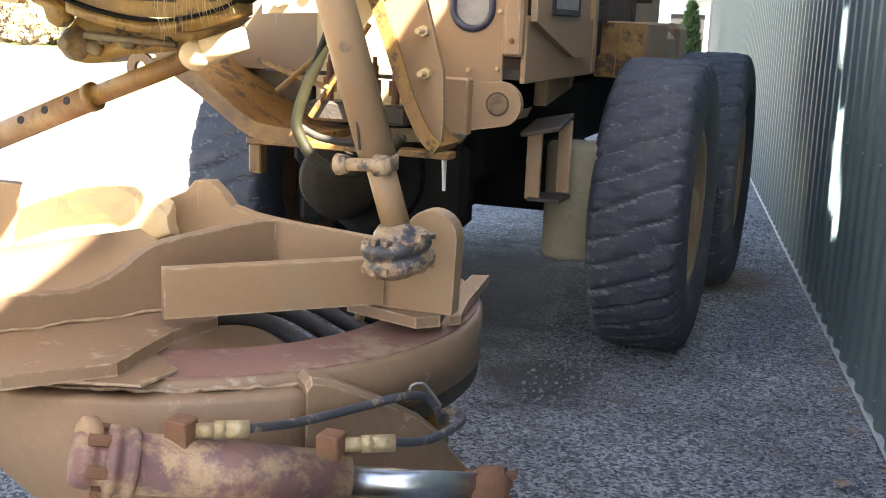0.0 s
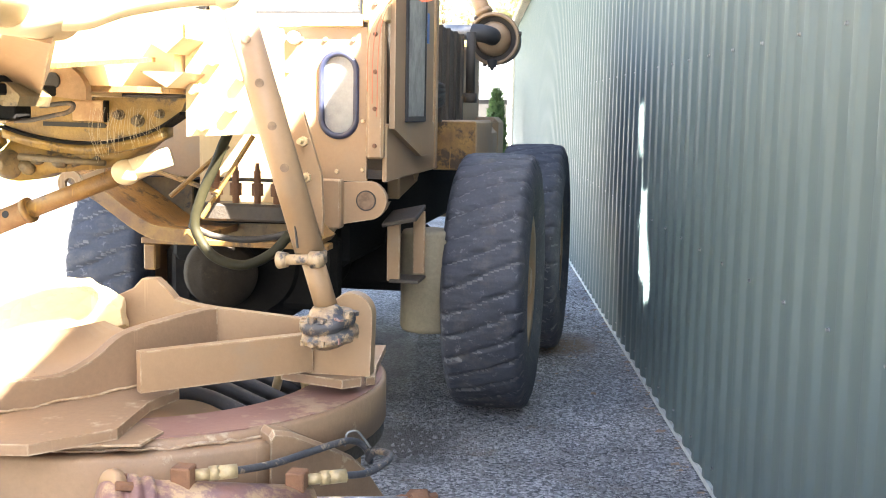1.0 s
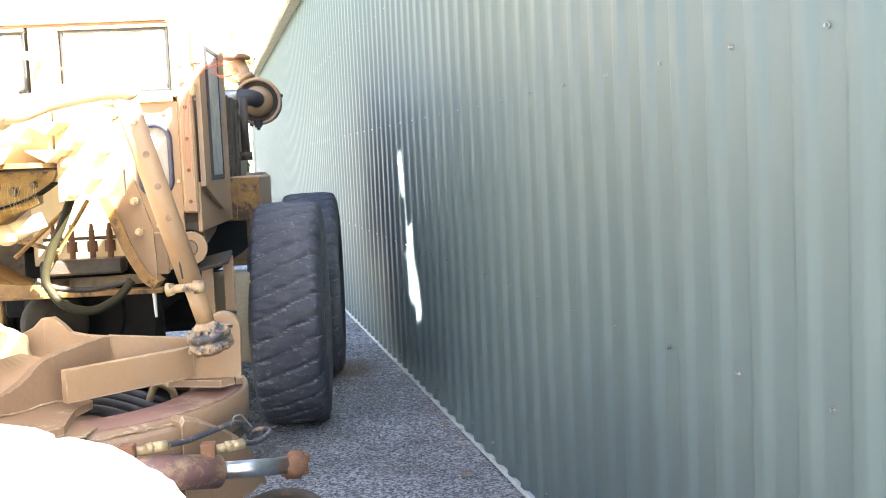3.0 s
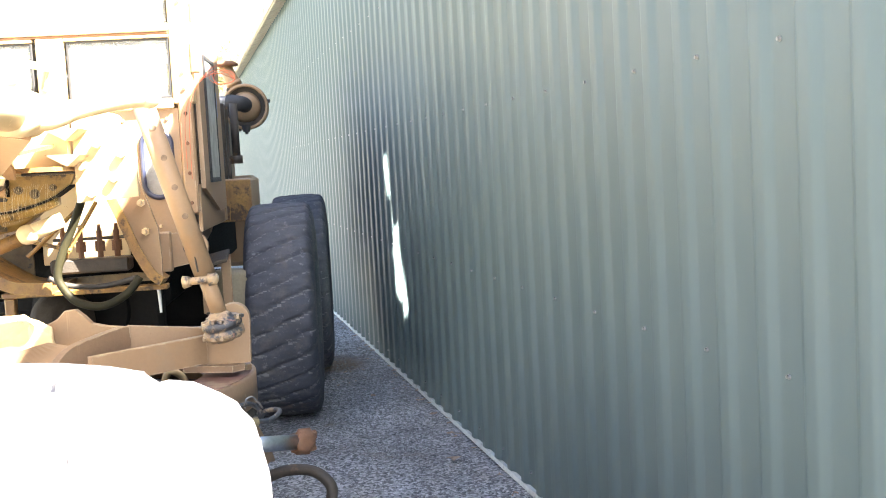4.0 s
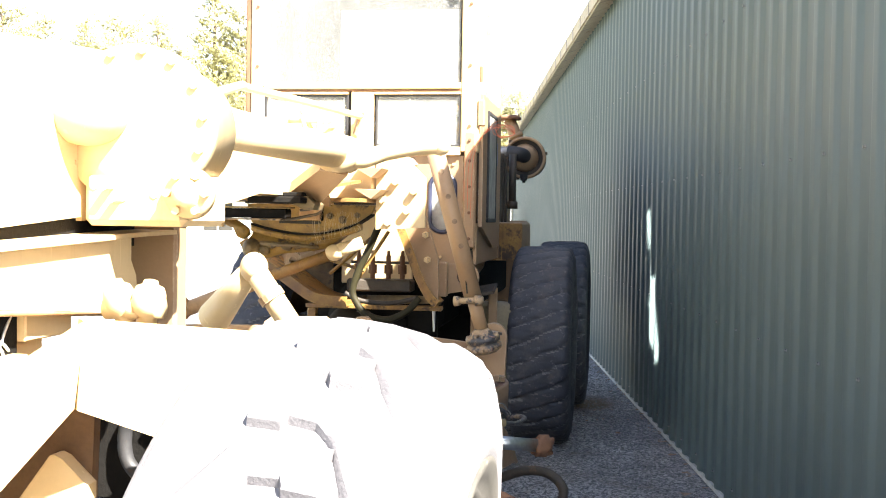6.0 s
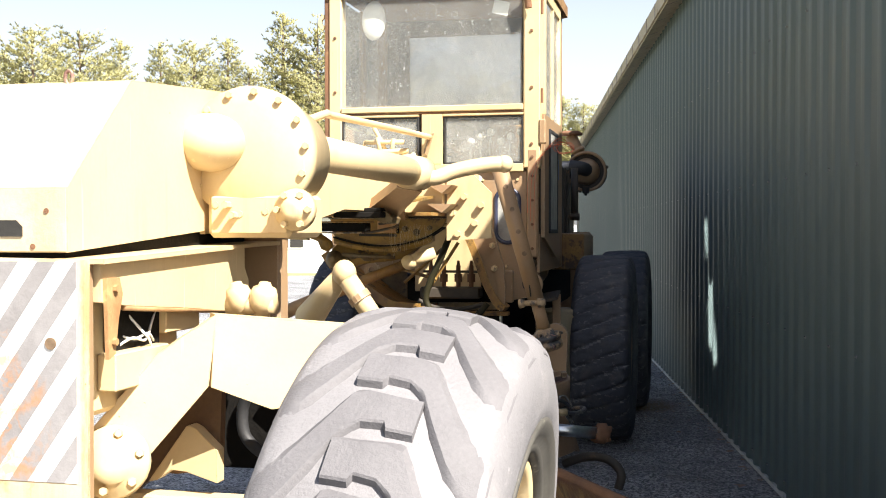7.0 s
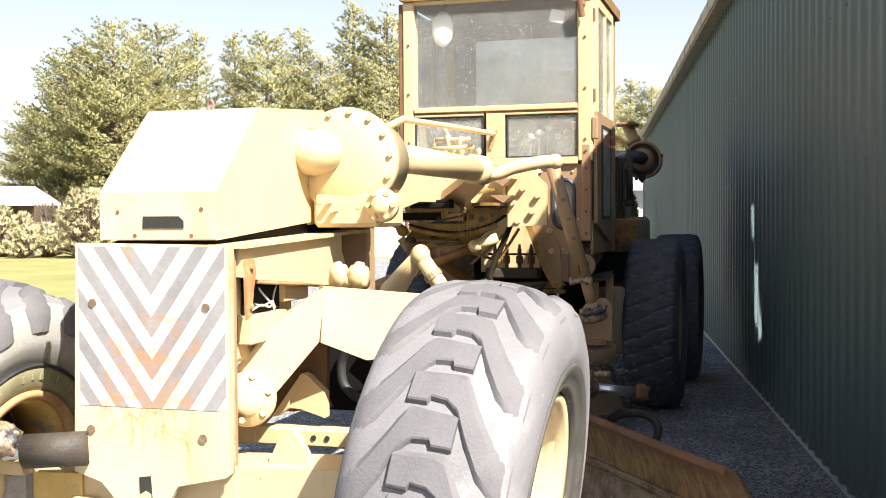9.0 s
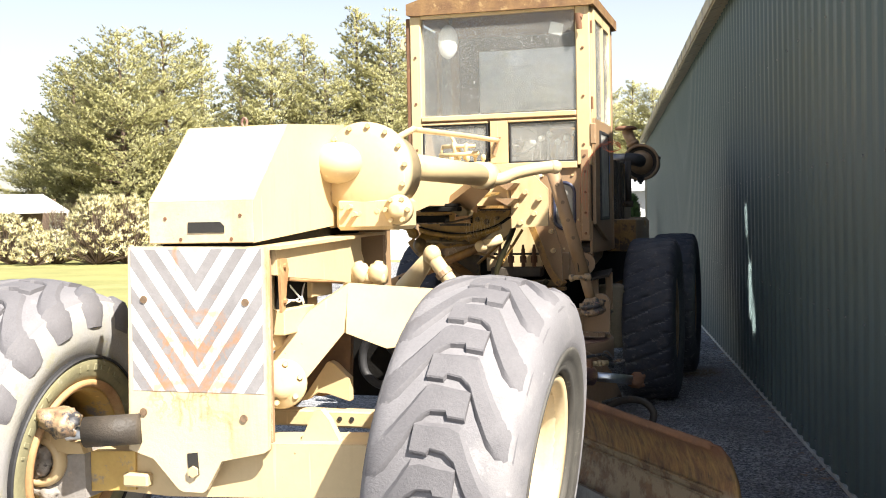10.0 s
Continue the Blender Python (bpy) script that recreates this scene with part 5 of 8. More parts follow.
prism(bm, [(-0.26, 1.572)] + arc + [(0.357, 1.572)], "y", 0.99, 1.02)
cres = part("guide_plate", bevel(bm, 0.004), MUSTARD, grader, "crescent guide plate, mustard paint and grease")
# slot shown by a dark strip on the plate, not cut
bm = bmesh.new()
prism(bm, [(-0.10, 1.483), (-0.10, 1.496), (0.095, 1.494), (0.103, 1.488), (0.098, 1.480)], "y", 0.982, 0.993)
part("slot", bm, DARK, cres)
part("wear_pad", span(0.0, 0.102, 0.972, 0.992, 1.499, 1.562, 0.004), RIM_RUST, cres, "brown bearing pad above the slot")
part("pad_edge", span(0.104, 0.112, 0.965, 0.992, 1.497, 1.562, 0.002), OIL_SHADE, cres)
# thin black strip painting the shadow gap below the crescent
bm = bmesh.new()
prism(bm, [(u, z - 0.003) for u, z in arc] + [(u, z - 0.011) for u, z in arc[::-1]], "y", 0.975, 1.06)
part("rim_flange", bm, OIL_SHADE, cres)
part("top_lip", span(-0.26, 0.362, 0.955, 1.0, 1.573, 1.583, 0.003), GRIME, cres)
for u, z, rad in ((0.145, 1.520, 0.016), (0.205, 1.503, 0.019), (0.275, 1.525, 0.014)):
    bm = bmesh.new()
    rod(bm, (u, 0.99, z), (u, 0.985, z), rad, rad, 16)
    hexagon(bm, (u, 0.985, z), (u, 0.965, z), rad * 0.8)
    part("bolt", bm, GREASY_BROWN, cres)
# the casting hangs from a ledge that follows the crescent
bm = bmesh.new()
prism(bm, [(-0.23, 1.452), (-0.27, 1.405), (-0.297, 1.375), (-0.296, 1.338), (-0.262, 1.313), (-0.217, 1.308), (-0.17, 1.316), (-0.125, 1.334), (-0.03, 1.345), (0.049, 1.353), (0.105, 1.366), (0.16, 1.405), (0.22, 1.45), (0.12, 1.43), (-0.02, 1.42), (-0.157, 1.44)], "y", 1.04, 1.17)
worm = part("worm_housing", bevel(bm, 0.02, 2), MUSTARD, grader, "greasy mustard worm-drive casting", True)
bm = bmesh.new()
ledge = [(u, z) for u, z in arc if -0.25 < u < 0.30]
prism(bm, [(u, z - 0.012) for u, z in ledge] + [(u, z - 0.040) for u, z in ledge[::-1]], "y", 0.985, 1.06)
part("ledge", bevel(bm, 0.006, 2), MUSTARD, worm, "rounded ledge of the casting", True)
bm = bmesh.new()
turned(bm, [(0.01, 0.06), (0.018, 0.06), (0.020, 0.045), (0.030, 0.040), (0.036, 0.025), (0.046, 0.015), (0.05, -0.01), (0.01, -0.01)], Matrix.Translation((-0.253, 1.045, 1.360)) @ pose(0, 0, 0, 90), 20)
part("end_cap", bm, GREASY_BROWN, worm, "greasy brown end cap", True)
for u, z, rad in ((-0.19, 1.352, 0.022), (-0.153, 1.376, 0.018), (-0.08, 1.372, 0.020), (-0.02, 1.375, 0.016), (0.045, 1.378, 0.014)):
    bm = bmesh.new()
    ball(bm, (u, 1.035, z), rad, 12, (1.25, 0.8, 1.0))
    for v in bm.verts:
        v.co += (v.co - Vector((u, 1.035, z))) * 0.4 * noise.noise(v.co * 60)
    part("boss", bm, GREASY_BROWN, worm, "", True)
bm = bmesh.new()
rod(bm, (-0.205, 1.02, 1.385), (0.08, 1.02, 1.372), 0.011, 0.009, 10)
part("grease_pipe", bm, GREASY_BROWN, worm, "", True)
bm = bmesh.new()
prism(bm, [(-0.40, 1.497), (-0.376, 1.470), (-0.335, 1.455), (-0.318, 1.415), (-0.288, 1.402), (-0.26, 1.425), (-0.268, 1.455), (-0.30, 1.478), (-0.335, 1.500)], "y", 1.01, 1.05)
part("hook_arm", bevel(bm, 0.008, 2), MUSTARD, worm, "olive-yellow hooked arm", True)
# oil-black slide bar with pale edges, and the bent rod at its end
part("slide_bar", span(-0.75, 0.064, 0.56, 0.64, 1.506, 1.548, 0.004), OIL_SHADE, grader, "oil-black slide bar")
part("slide_edge", span(-0.75, 0.075, 0.545, 0.66, 1.549, 1.556, 0.002), MUSTARD, grader)
part("slide_edge", span(-0.75, 0.045, 0.55, 0.65, 1.497, 1.505, 0.002), GREASY_TAN, grader)
bm = bmesh.new()
hose(bm, [(0.04, 0.59, 1.503), (0.09, 0.59, 1.506), (0.15, 0.59, 1.518), (0.195, 0.59, 1.528), (0.212, 0.59, 1.542), (0.20, 0.59, 1.552), (0.118, 0.59, 1.543)], 0.0065, 8)
part("bent_rod", bm, GRIME, grader, "dark bent rod", True)
# guide block: a black plate under the beam with an olive casting on its end
block = part("guide_block", span(0.045, 0.262, 0.12, 0.42, 1.568, 1.594, 0.004), OIL_SHADE, grader, "oil-black guide plate under the beam")
part("step_plate", span(0.172, 0.25, 0.17, 0.36, 1.595, 1.612, 0.003), OIL_SHADE, block)
part("stud", span(0.212, 0.232, 0.25, 0.28, 1.612, 1.68, 0.004), GRIME, block)
bm = bmesh.new()
prism(bm, [(0.205, 1.566), (0.245, 1.599), (0.262, 1.595), (0.294, 1.566), (0.286, 1.543), (0.250, 1.543)], "y", 0.20, 0.34)
part("end_casting", bevel(bm, 0.005), GREASY_BROWN, block, "olive greasy end casting")
bm = bmesh.new()
prism(bm, [(0.084, 1.575)] + [(0.164 + 0.082 * math.cos(a), 1.572 + 0.082 * math.sin(a)) for a in [3.0 - 0.25 * i for i in range(12)]] + [(0.244, 1.56)], "y", 0.60, 0.63)
lug_plate = part("round_lug", bevel(bm, 0.003), RIM_RUST, grader, "rounded brown lug plate under the beam")
bm = bmesh.new()
rod(bm, (0.15, 0.595, 1.61), (0.15, 0.601, 1.61), 0.022)
part("grease_spot", bm, GRIME, lug_plate)

# side-shift link with its ball
bm = bmesh.new()
rod(bm, (0.14, 0.97, 1.335), (-0.157, 0.97, 1.222), 0.027, 0.027)
rod(bm, (-0.14, 0.97, 1.229), (-0.157, 0.97, 1.222), 0.040, 0.040)
ssl = part("side_shift_link", bm, YELLOW, grader, "rust-stained yellow telescopic link", True)
bm = bmesh.new()
rod(bm, (-0.157, 0.97, 1.222), (-0.56, 0.97, 1.06), 0.036, 0.036)
part("outer_tube", bm, RIM_RUST, ssl, "rusty drilled outer tube", True)
for k in (0.12, 0.3, 0.5):
    bm = bmesh.new()
    p = Vector((-0.157, 0.97, 1.222)).lerp(Vector((-0.56, 0.97, 1.06)), k)
    rod(bm, p + Vector((0, -0.030, 0.01)), p + Vector((0, -0.0365, 0.012)), 0.011)
    part("pin_hole", bm, DARK, ssl)
bm = bmesh.new()
ball(bm, (0.172, 0.97, 1.35), 0.041, 20, (1.1, 1, 0.95))
rod(bm, (0.16, 0.97, 1.345), (0.30, 1.0, 1.40), 0.036, 0.028)
part("ball_end", bm, TAN_PALE, ssl, "", True)
bm = bmesh.new()
ball(bm, (-0.585, 0.96, 1.065), 0.062, 28, (1.3, 0.9, 0.9))
for v in bm.verts:
    dd = v.co - Vector((-0.585, 0.96, 1.065))
    v.co += dd * (0.35 * noise.noise(dd * 26) + 0.15 * noise.noise(dd * 70))
part("clamp", bm, RIM_RUST, ssl, "rusty cobwebbed clamp", True)
bm = bmesh.new()
turned(bm, [(0.018, -0.008), (0.042, -0.008), (0.042, 0.008), (0.018, 0.008)], Matrix.Translation((-0.05, 1.05, 1.305)) @ pose(0, 0, 0, 90), 20, True)
plate(bm, [(-0.02, 1.05, 1.33), (0.06, 1.06, 1.36), (0.05, 1.06, 1.29), (-0.02, 1.05, 1.28)], 0.014)
part("lifting_eye", bm, TAN, grader)

# ---- lift arm and its cross shaft ----
bm = bmesh.new()
rod(bm, (0.40, -1.35, 1.76), (0.44, 0.02, 1.755), 0.058, 0.058, 24)
shaft = part("cross_shaft", bm, TAN_PALE, grader, "thick cream lift shaft tube", True)
bm = bmesh.new()
rod(bm, (0.435, -0.08, 1.755), (0.445, 0.10, 1.755), 0.072, 0.072, 24)
part("collar", bm, TAN_PALE, shaft, "", True)
bm = bmesh.new()
hose(bm, [(0.44, 0.03, 1.735), (0.52, 0.06, 1.735), (0.60, 0.09, 1.765), (0.72, 0.13, 1.79), (0.80, 0.155, 1.795)], 0.033, 16)
ball(bm, (0.80, 0.155, 1.795), 0.038, 16)
part("crank", bm, TAN_PALE, shaft, "", True)
bm = bmesh.new()
plate(bm, [(0.36, 0.05, 1.72), (0.47, 0.05, 1.70), (0.30, 0.30, 1.60), (0.10, 0.35, 1.60)], 0.06)
part("bearing_bracket", bevel(bm, 0.006), TAN, shaft)
TOP, FOOT = Vector((0.737, 0.385, 1.80)), Vector((0.928, 0.50, 1.056))
bm = bmesh.new()
mid = TOP.lerp(FOOT, 0.81)
rod(bm, TOP, mid, 0.037, 0.037, 24)
arm = part("lift_link", bm, TAN, grader, "drilled sand-painted lift link tube", True)
bm = bmesh.new()
rod(bm, TOP.lerp(FOOT, 0.79), FOOT, 0.0285, 0.0285, 20)
part("inner_tube", bm, TAN, arm, "", True)
side = (FOOT - TOP).normalized().cross(Vector((0, 1, 0))).normalized()
for k in (0.125, 0.26, 0.394, 0.527):
    p = TOP.lerp(FOOT, k)
    bm = bmesh.new()
    rod(bm, p + Vector((0.009, -0.030, 0)), p + Vector((0.0105, -0.0365, 0)), 0.0105)
    part("pin_hole", bm, HOLE, arm)
bm = bmesh.new()
p = TOP.lerp(FOOT, 0.825)
rod(bm, p + Vector((-0.075, -0.028, -0.006)), p + Vector((0.045, -0.048, 0.004)), 0.013, 0.013, 12)
rod(bm, p + Vector((-0.075, -0.028, -0.006)), p + Vector((-0.052, -0.032, -0.004)), 0.022, 0.018, 12)
rod(bm, p + Vector((0.012, -0.043, 0.0)), p + Vector((0.040, -0.047, 0.003)), 0.022, 0.019, 12)
rod(bm, p + Vector((0, 0, -0.012)), p + Vector((0, 0, 0.016)), 0.038, 0.038, 20)
part("clamp_collar", bm, GREASY_TAN, arm, "", True)
bm = bmesh.new()
q = TOP.lerp(FOOT, 0.72)
rod(bm, q + Vector((-0.012, -0.034, 0.04)), q + Vector((-0.001, -0.0355, -0.05)), 0.003, 0.003, 6)
part("slit", bm, DARK, arm)
random.seed(11)
C = FOOT + Vector((0.01, -0.015, -0.045))
bm = bmesh.new()
turned(bm, [(0.01, 0.058), (0.030, 0.058), (0.040, 0.048), (0.046, 0.034), (0.068, 0.031), (0.072, 0.022), (0.071, 0.008), (0.064, 0.004), (0.064, -0.004), (0.071, -0.008), (0.072, -0.024), (0.060, -0.030), (0.050, -0.042), (0.02, -0.050), (0.01, -0.050)], Matrix.Translation(C) @ pose(0, 0, 0, 8, -10, 0), 40)
for v in bm.verts:
    d = v.co - C
    k = 1 + 0.05 * noise.noise(d * 40) + 0.04 * noise.noise(d * 90 + Vector((4, 2, 1)))
    v.co = C + Vector((d.x * k, d.y * k, d.z * (1 + 0.12 * noise.noise(d * 30 + Vector((9, 0, 0))))))
sock = part("socket", bm, GREASY_TAN, arm, "greasy yellowed ball socket", True)
for i in range(8):
    a = 2.5 + i * 0.55 + 0.1 * (i % 2)
    q = C + Vector((0.062 * math.cos(a), 0.062 * math.sin(a), 0.010 * math.cos(a)))
    for lo, hi, r in ((0.024, 0.040 - 0.006 * (i % 3), 0.0125), (-0.034, -0.020, 0.0115)):
        bm = bmesh.new()
        hexagon(bm, q + Vector((0, 0, lo)), q + Vector((0.001, 0, hi)), r)
        for v in bm.verts:
            v.co += Vector((noise.noise(v.co * 90), noise.noise(v.co * 90 + Vector((3, 0, 0))), noise.noise(v.co * 90 + Vector((0, 3, 0))))) * 0.003
        part("bolt", bm, OXIDE if i == 5 else GREASY_TAN, sock)
bm = bmesh.new()
ball(bm, TOP + Vector((0, 0, 0.0)), 0.042, 16)
part("upper_socket", bm, TAN_PALE, arm)

# ---- circle, yoke and side cylinder ----
RING, RR = Vector((0.36, 0.70)), 0.66
RC = Matrix.Translation((RING.x, RING.y, 0.0))


def on_ring(a, r, z):
    """A place at the angle a round the ring, from its front towards the shed."""
    return (RING.x + r * math.sin(a), RING.y - r * math.cos(a), z)


bm = bmesh.new()
turned(bm, [(RR, 0.70), (RR, 0.806), (RR - 0.012, 0.816), (RR - 0.03, 0.80), (RR - 0.03, 0.70)], RC, 128, True)
circle = part("circle_ring", bm, TAN_WORN, grader, "large sand-painted turntable ring with chipped edge", True)
bm = bmesh.new()
turned(bm, [(RR - 0.010, 0.806), (RR - 0.012, 0.8185), (0.475, 0.8165), (0.47, 0.81), (0.47, 0.785), (RR - 0.02, 0.785)], RC, 128, True)
part("ring_top", bm, OXIDE, circle, "red-oxide bearing face")
bm = bmesh.new()
turned(bm, [(RR - 0.005, 0.66), (RR - 0.005, 0.70), (0.50, 0.70), (0.50, 0.66)], RC, 96, True)
part("ring_foot", bm, GRIME, circle)
# deep plate under the front of the ring, welded on
bm = bmesh.new()
arc_a = [-0.55 + 0.055 * i for i in range(26)]
secs = []
for a in arc_a:
    low = 0.50 + 0.16 * max(0.0, (a - 0.45) / 0.4) ** 2 + 0.16 * max(0.0, min(1.0, (0.42 - a) / 0.42)) ** 1.3
    secs.append([bm.verts.new(on_ring(a, r, z)) for r, z in ((RR + 0.048, low), (RR + 0.05, 0.786), (RR + 0.044, 0.794), (RR + 0.002, 0.797), (RR + 0.002, low))])
for a, b in zip(secs, secs[1:]):
    for k in range(5):
        bm.faces.new((a[k], a[(k + 1) % 5], b[(k + 1) % 5], b[k]))
bm.faces.new(secs[0])
bm.faces.new(secs[-1])
part("shoe_plate", bm, TAN_WORN, circle, "deep curved plate welded under the ring", True)
bm = bmesh.new()
hose(bm, [on_ring(a, RR + 0.006, 0.799 + 0.002 * math.sin(23 * a)) for a in arc_a], 0.004, 8, 4)
for v in bm.verts:
    v.co += Vector((noise.noise(v.co * 55), noise.noise(v.co * 55 + Vector((5, 0, 0))), noise.noise(v.co * 65))) * 0.005
part("weld_bead", bm, TAN_WORN, circle, "rough chipped weld", True)
# cast shoe that steps up to the ring's face and tapers off
bm = bmesh.new()
secs = []
for a, z in ((0.815, 0.812), (0.83, 0.826), (0.90, 0.812), (0.976, 0.784), (1.07, 0.752), (1.175, 0.71), (1.26, 0.662), (1.336, 0.605), (1.42, 0.55), (1.50, 0.50)):
    secs.append([bm.verts.new(on_ring(a, r, h)) for r, h in ((RR + 0.052, min(0.50, z - 0.02)), (RR + 0.056, z - 0.014), (RR + 0.046, z - 0.003), (RR + 0.004, z), (RR + 0.003, min(0.50, z - 0.02)))])
for a, b in zip(secs, secs[1:]):
    for k in range(5):
        bm.faces.new((a[k], a[(k + 1) % 5], b[(k + 1) % 5], b[k]))
bm.faces.new(secs[0])
bm.faces.new(secs[-1])
part("shoe_block", bm, TAN_WORN, circle, "cast shoe with a rubbed top edge")

# yoke over the ring
def wall_plate(name, a, b, z0, z1, t, mat, parent, za=None):
    bm = bmesh.new()
    plate(bm, [(*a, z0), (*b, z0), (*b, z1), (*a, za or z1)], t)
    return part(name, bevel(bm, 0.005), mat, parent)


bm = bmesh.new()
prism(bm, [(0.10, -0.14), (0.455, -0.08), (0.579, 0.069), (0.552, 0.29), (0.575, 0.41), (0.53, 0.47), (0.30, 0.42), (0.05, 0.30)], "z", 0.825, 0.85)
yoke = part("yoke", bevel(bm, 0.004), TAN_WORN, grader, "welded sand-painted yoke standing on the ring")
bm = bmesh.new()
prism(bm, [(0.47, 0.00), (0.641, 0.049), (0.65, 0.15), (0.55, 0.22), (0.4, 0.2)], "z", 0.8195, 0.8245)
part("wear_shim", bm, TAN_WORN, yoke)
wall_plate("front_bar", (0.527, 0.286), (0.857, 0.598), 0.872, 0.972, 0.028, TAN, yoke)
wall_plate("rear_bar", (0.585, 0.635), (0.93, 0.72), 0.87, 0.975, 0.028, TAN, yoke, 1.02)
# the long bar is scalloped along its top; a straight plate stands behind it
LB0, LBD = Vector((0.15, -0.05, 0)), Vector((0.435, 0.677, 0)).normalized()
top = [(s.x, s.z) for s in smooth_line([(0.0, 0, 0.955), (0.10, 0, 0.945), (0.20, 0, 0.925), (0.31, 0, 0.914), (0.375, 0, 0.916), (0.446, 0, 0.943), (0.521, 0, 0.988), (0.62, 0, 1.006), (0.754, 0, 1.02), (0.80, 0, 1.02)], 4)]
bm = bmesh.new()
plate(bm, [LB0 + LBD * s + Vector((0, 0, z)) for s, z in [(0.80, 0.845), (0.0, 0.845)] + top], 0.032)
part("long_bar", bm, TAN_WORN, yoke, "scalloped long side plate")
off = Vector((-LBD.y, LBD.x, 0)) * 0.033
bm = bmesh.new()
inner = [bm.verts.new(LB0 + off * 0.5 + LBD * s + Vector((0, 0, z - 0.001))) for s, z in top if s < 0.56]
outer = [bm.verts.new(LB0 + off * 3.4 + LBD * s + Vector((0, 0, 0.975 + 0.05 * s))) for s, z in top if s < 0.56]
under = [bm.verts.new(v.co - Vector((0, 0, 0.11))) for v in outer]
for i in range(len(inner) - 1):
    bm.faces.new((inner[i], inner[i + 1], outer[i + 1], outer[i]))
    bm.faces.new((outer[i], outer[i + 1], under[i + 1], under[i]))
part("scallop_lip", bm, TAN, yoke, "hollow lip behind the scalloped plate", True)
bm = bmesh.new()
hose(bm, [LB0 - off * 0.6 + LBD * s + Vector((0, 0, 0.853 + 0.003 * math.sin(40 * s))) for s in [0.05 * k for k in range(16)]], 0.0035, 8, 3)
for v in bm.verts:
    v.co += Vector((noise.noise(v.co * 60), noise.noise(v.co * 60 + Vector((5, 0, 0))), noise.noise(v.co * 70))) * 0.004
part("weld_bead", bm, TAN, yoke, "rough weld", True)
bm = bmesh.new()
prism(bm, [(0.30, 0.86), (0.595, 0.86), (0.595, 1.006), (0.506, 1.017), (0.454, 1.03), (0.432, 1.056), (0.40, 1.084), (0.36, 1.082), (0.335, 1.055), (0.28, 1.03), (-0.30, 1.03), (-0.85, 1.0), (-0.85, 0.9), (0.10, 0.86)], "y", 0.665, 0.70)
bm3 = bmesh.new()
prism(bm3, [(-0.90, 0.05), (0.04, -0.04), (0.30, 0.40), (0.30, 0.66), (-0.90, 0.66)], "z", 0.85, 0.875)
part("deck_plate", bevel(bm3, 0.004), TAN_PALE, yoke)
part("hump_plate", bevel(bm, 0.008), TAN, yoke)
bm2 = bmesh.new()
rod(bm2, (0.585, 0.612, 0.87), (0.585, 0.612, 1.01), 0.006, None, 8)
part("weld_bead", bm2, TAN, yoke)
bm = bmesh.new()
for p in ((0.281, 0.60, 1.046), (0.327, 0.60, 1.006), (0.336, 0.60, 0.966), (0.20, 0.57, 0.912), (0.17, 0.57, 1.085), (0.23, 0.62, 1.085), (0.32, 0.645, 1.03), (0.33, 0.645, 0.95),
          (-0.02, 0.50, 0.89), (-0.02, 0.54, 1.06), (-0.02, 0.64, 1.08), (-0.02, 0.645, 0.88)):
    bm.verts.new(p)
bmesh.ops.convex_hull(bm, input=bm.verts[:])
bmesh.ops.triangulate(bm, faces=bm.faces[:])
for k in range(3):
    bmesh.ops.subdivide_edges(bm, edges=bm.edges[:], cuts=1, use_grid_fill=True)
for v in bm.verts:
    v.co += Vector((noise.noise(v.co * 30), noise.noise(v.co * 30 + Vector((7, 0, 0))), noise.noise(v.co * 30 + Vector((0, 9, 0))))) * 0.006
    v.co.y = min(v.co.y, 0.66)
part("pin_boss", bm, TAN_PALE, yoke, "worn lumpy pin boss")
bm = bmesh.new()
prism(bm, [(0.772, 0.613), (0.954, 0.555), (0.993, 0.595), (0.97, 0.70), (0.85, 0.72)], "z", 0.838, 0.862)
part("foot_pad", bevel(bm, 0.003), TAN_WORN, yoke)
bm = bmesh.new()
prof = [(0.846, 0.863), (1.015, 0.863), (1.02, 1.01)] + [(0.963 + 0.057 * math.cos(a), 1.023 + 0.057 * math.sin(a)) for a in [0.1 + 0.25 * i for i in range(12)]] + [(0.905, 1.0), (0.90, 0.972), (0.846, 0.966)]
prism(bm, prof, "y", 0.60, 0.645)
part("upright", bevel(bm, 0.006), TAN, yoke, "rounded upright plate")
bm = bmesh.new()
prism(bm, [(0.99, 0.66), (1.01, 0.68), (0.985, 0.80), (0.95, 1.07), (0.91, 1.05), (0.94, 0.80)], "z", 0.823, 0.845)
part("keeper_plate", bm, TAN_WORN, yoke)
# hoses lying inside the ring
for k in range(4):
    bm = bmesh.new()
    y = 0.72 + 0.11 * k
    hose(bm, [(0.10, y - 0.1, 0.62), (0.30, y, 0.72 + 0.02 * k), (0.48, y + 0.02, 0.75), (0.66, y - 0.01, 0.70), (0.80, y + 0.1, 0.60)], 0.02)
    part("hydraulic_hose", bm, BLACK, grader, "", True)
bm = bmesh.new()
hose(bm, [(0.62, 1.02, 0.70), (0.66, 0.98, 0.78), (0.71, 1.0, 0.75), (0.72, 1.02, 0.68)], 0.014)
part("bent_pipe", bm, TAN_PALE, grader, "", True)
bm = bmesh.new()
turned(bm, [(0.02, 0.70), (0.16, 0.70), (0.20, 0.66), (0.20, 0.5), (0.02, 0.5)], Matrix.Translation((0.36, 0.75, 0)), 24)
part("hub_motor", bm, TAN, grader, "", True)

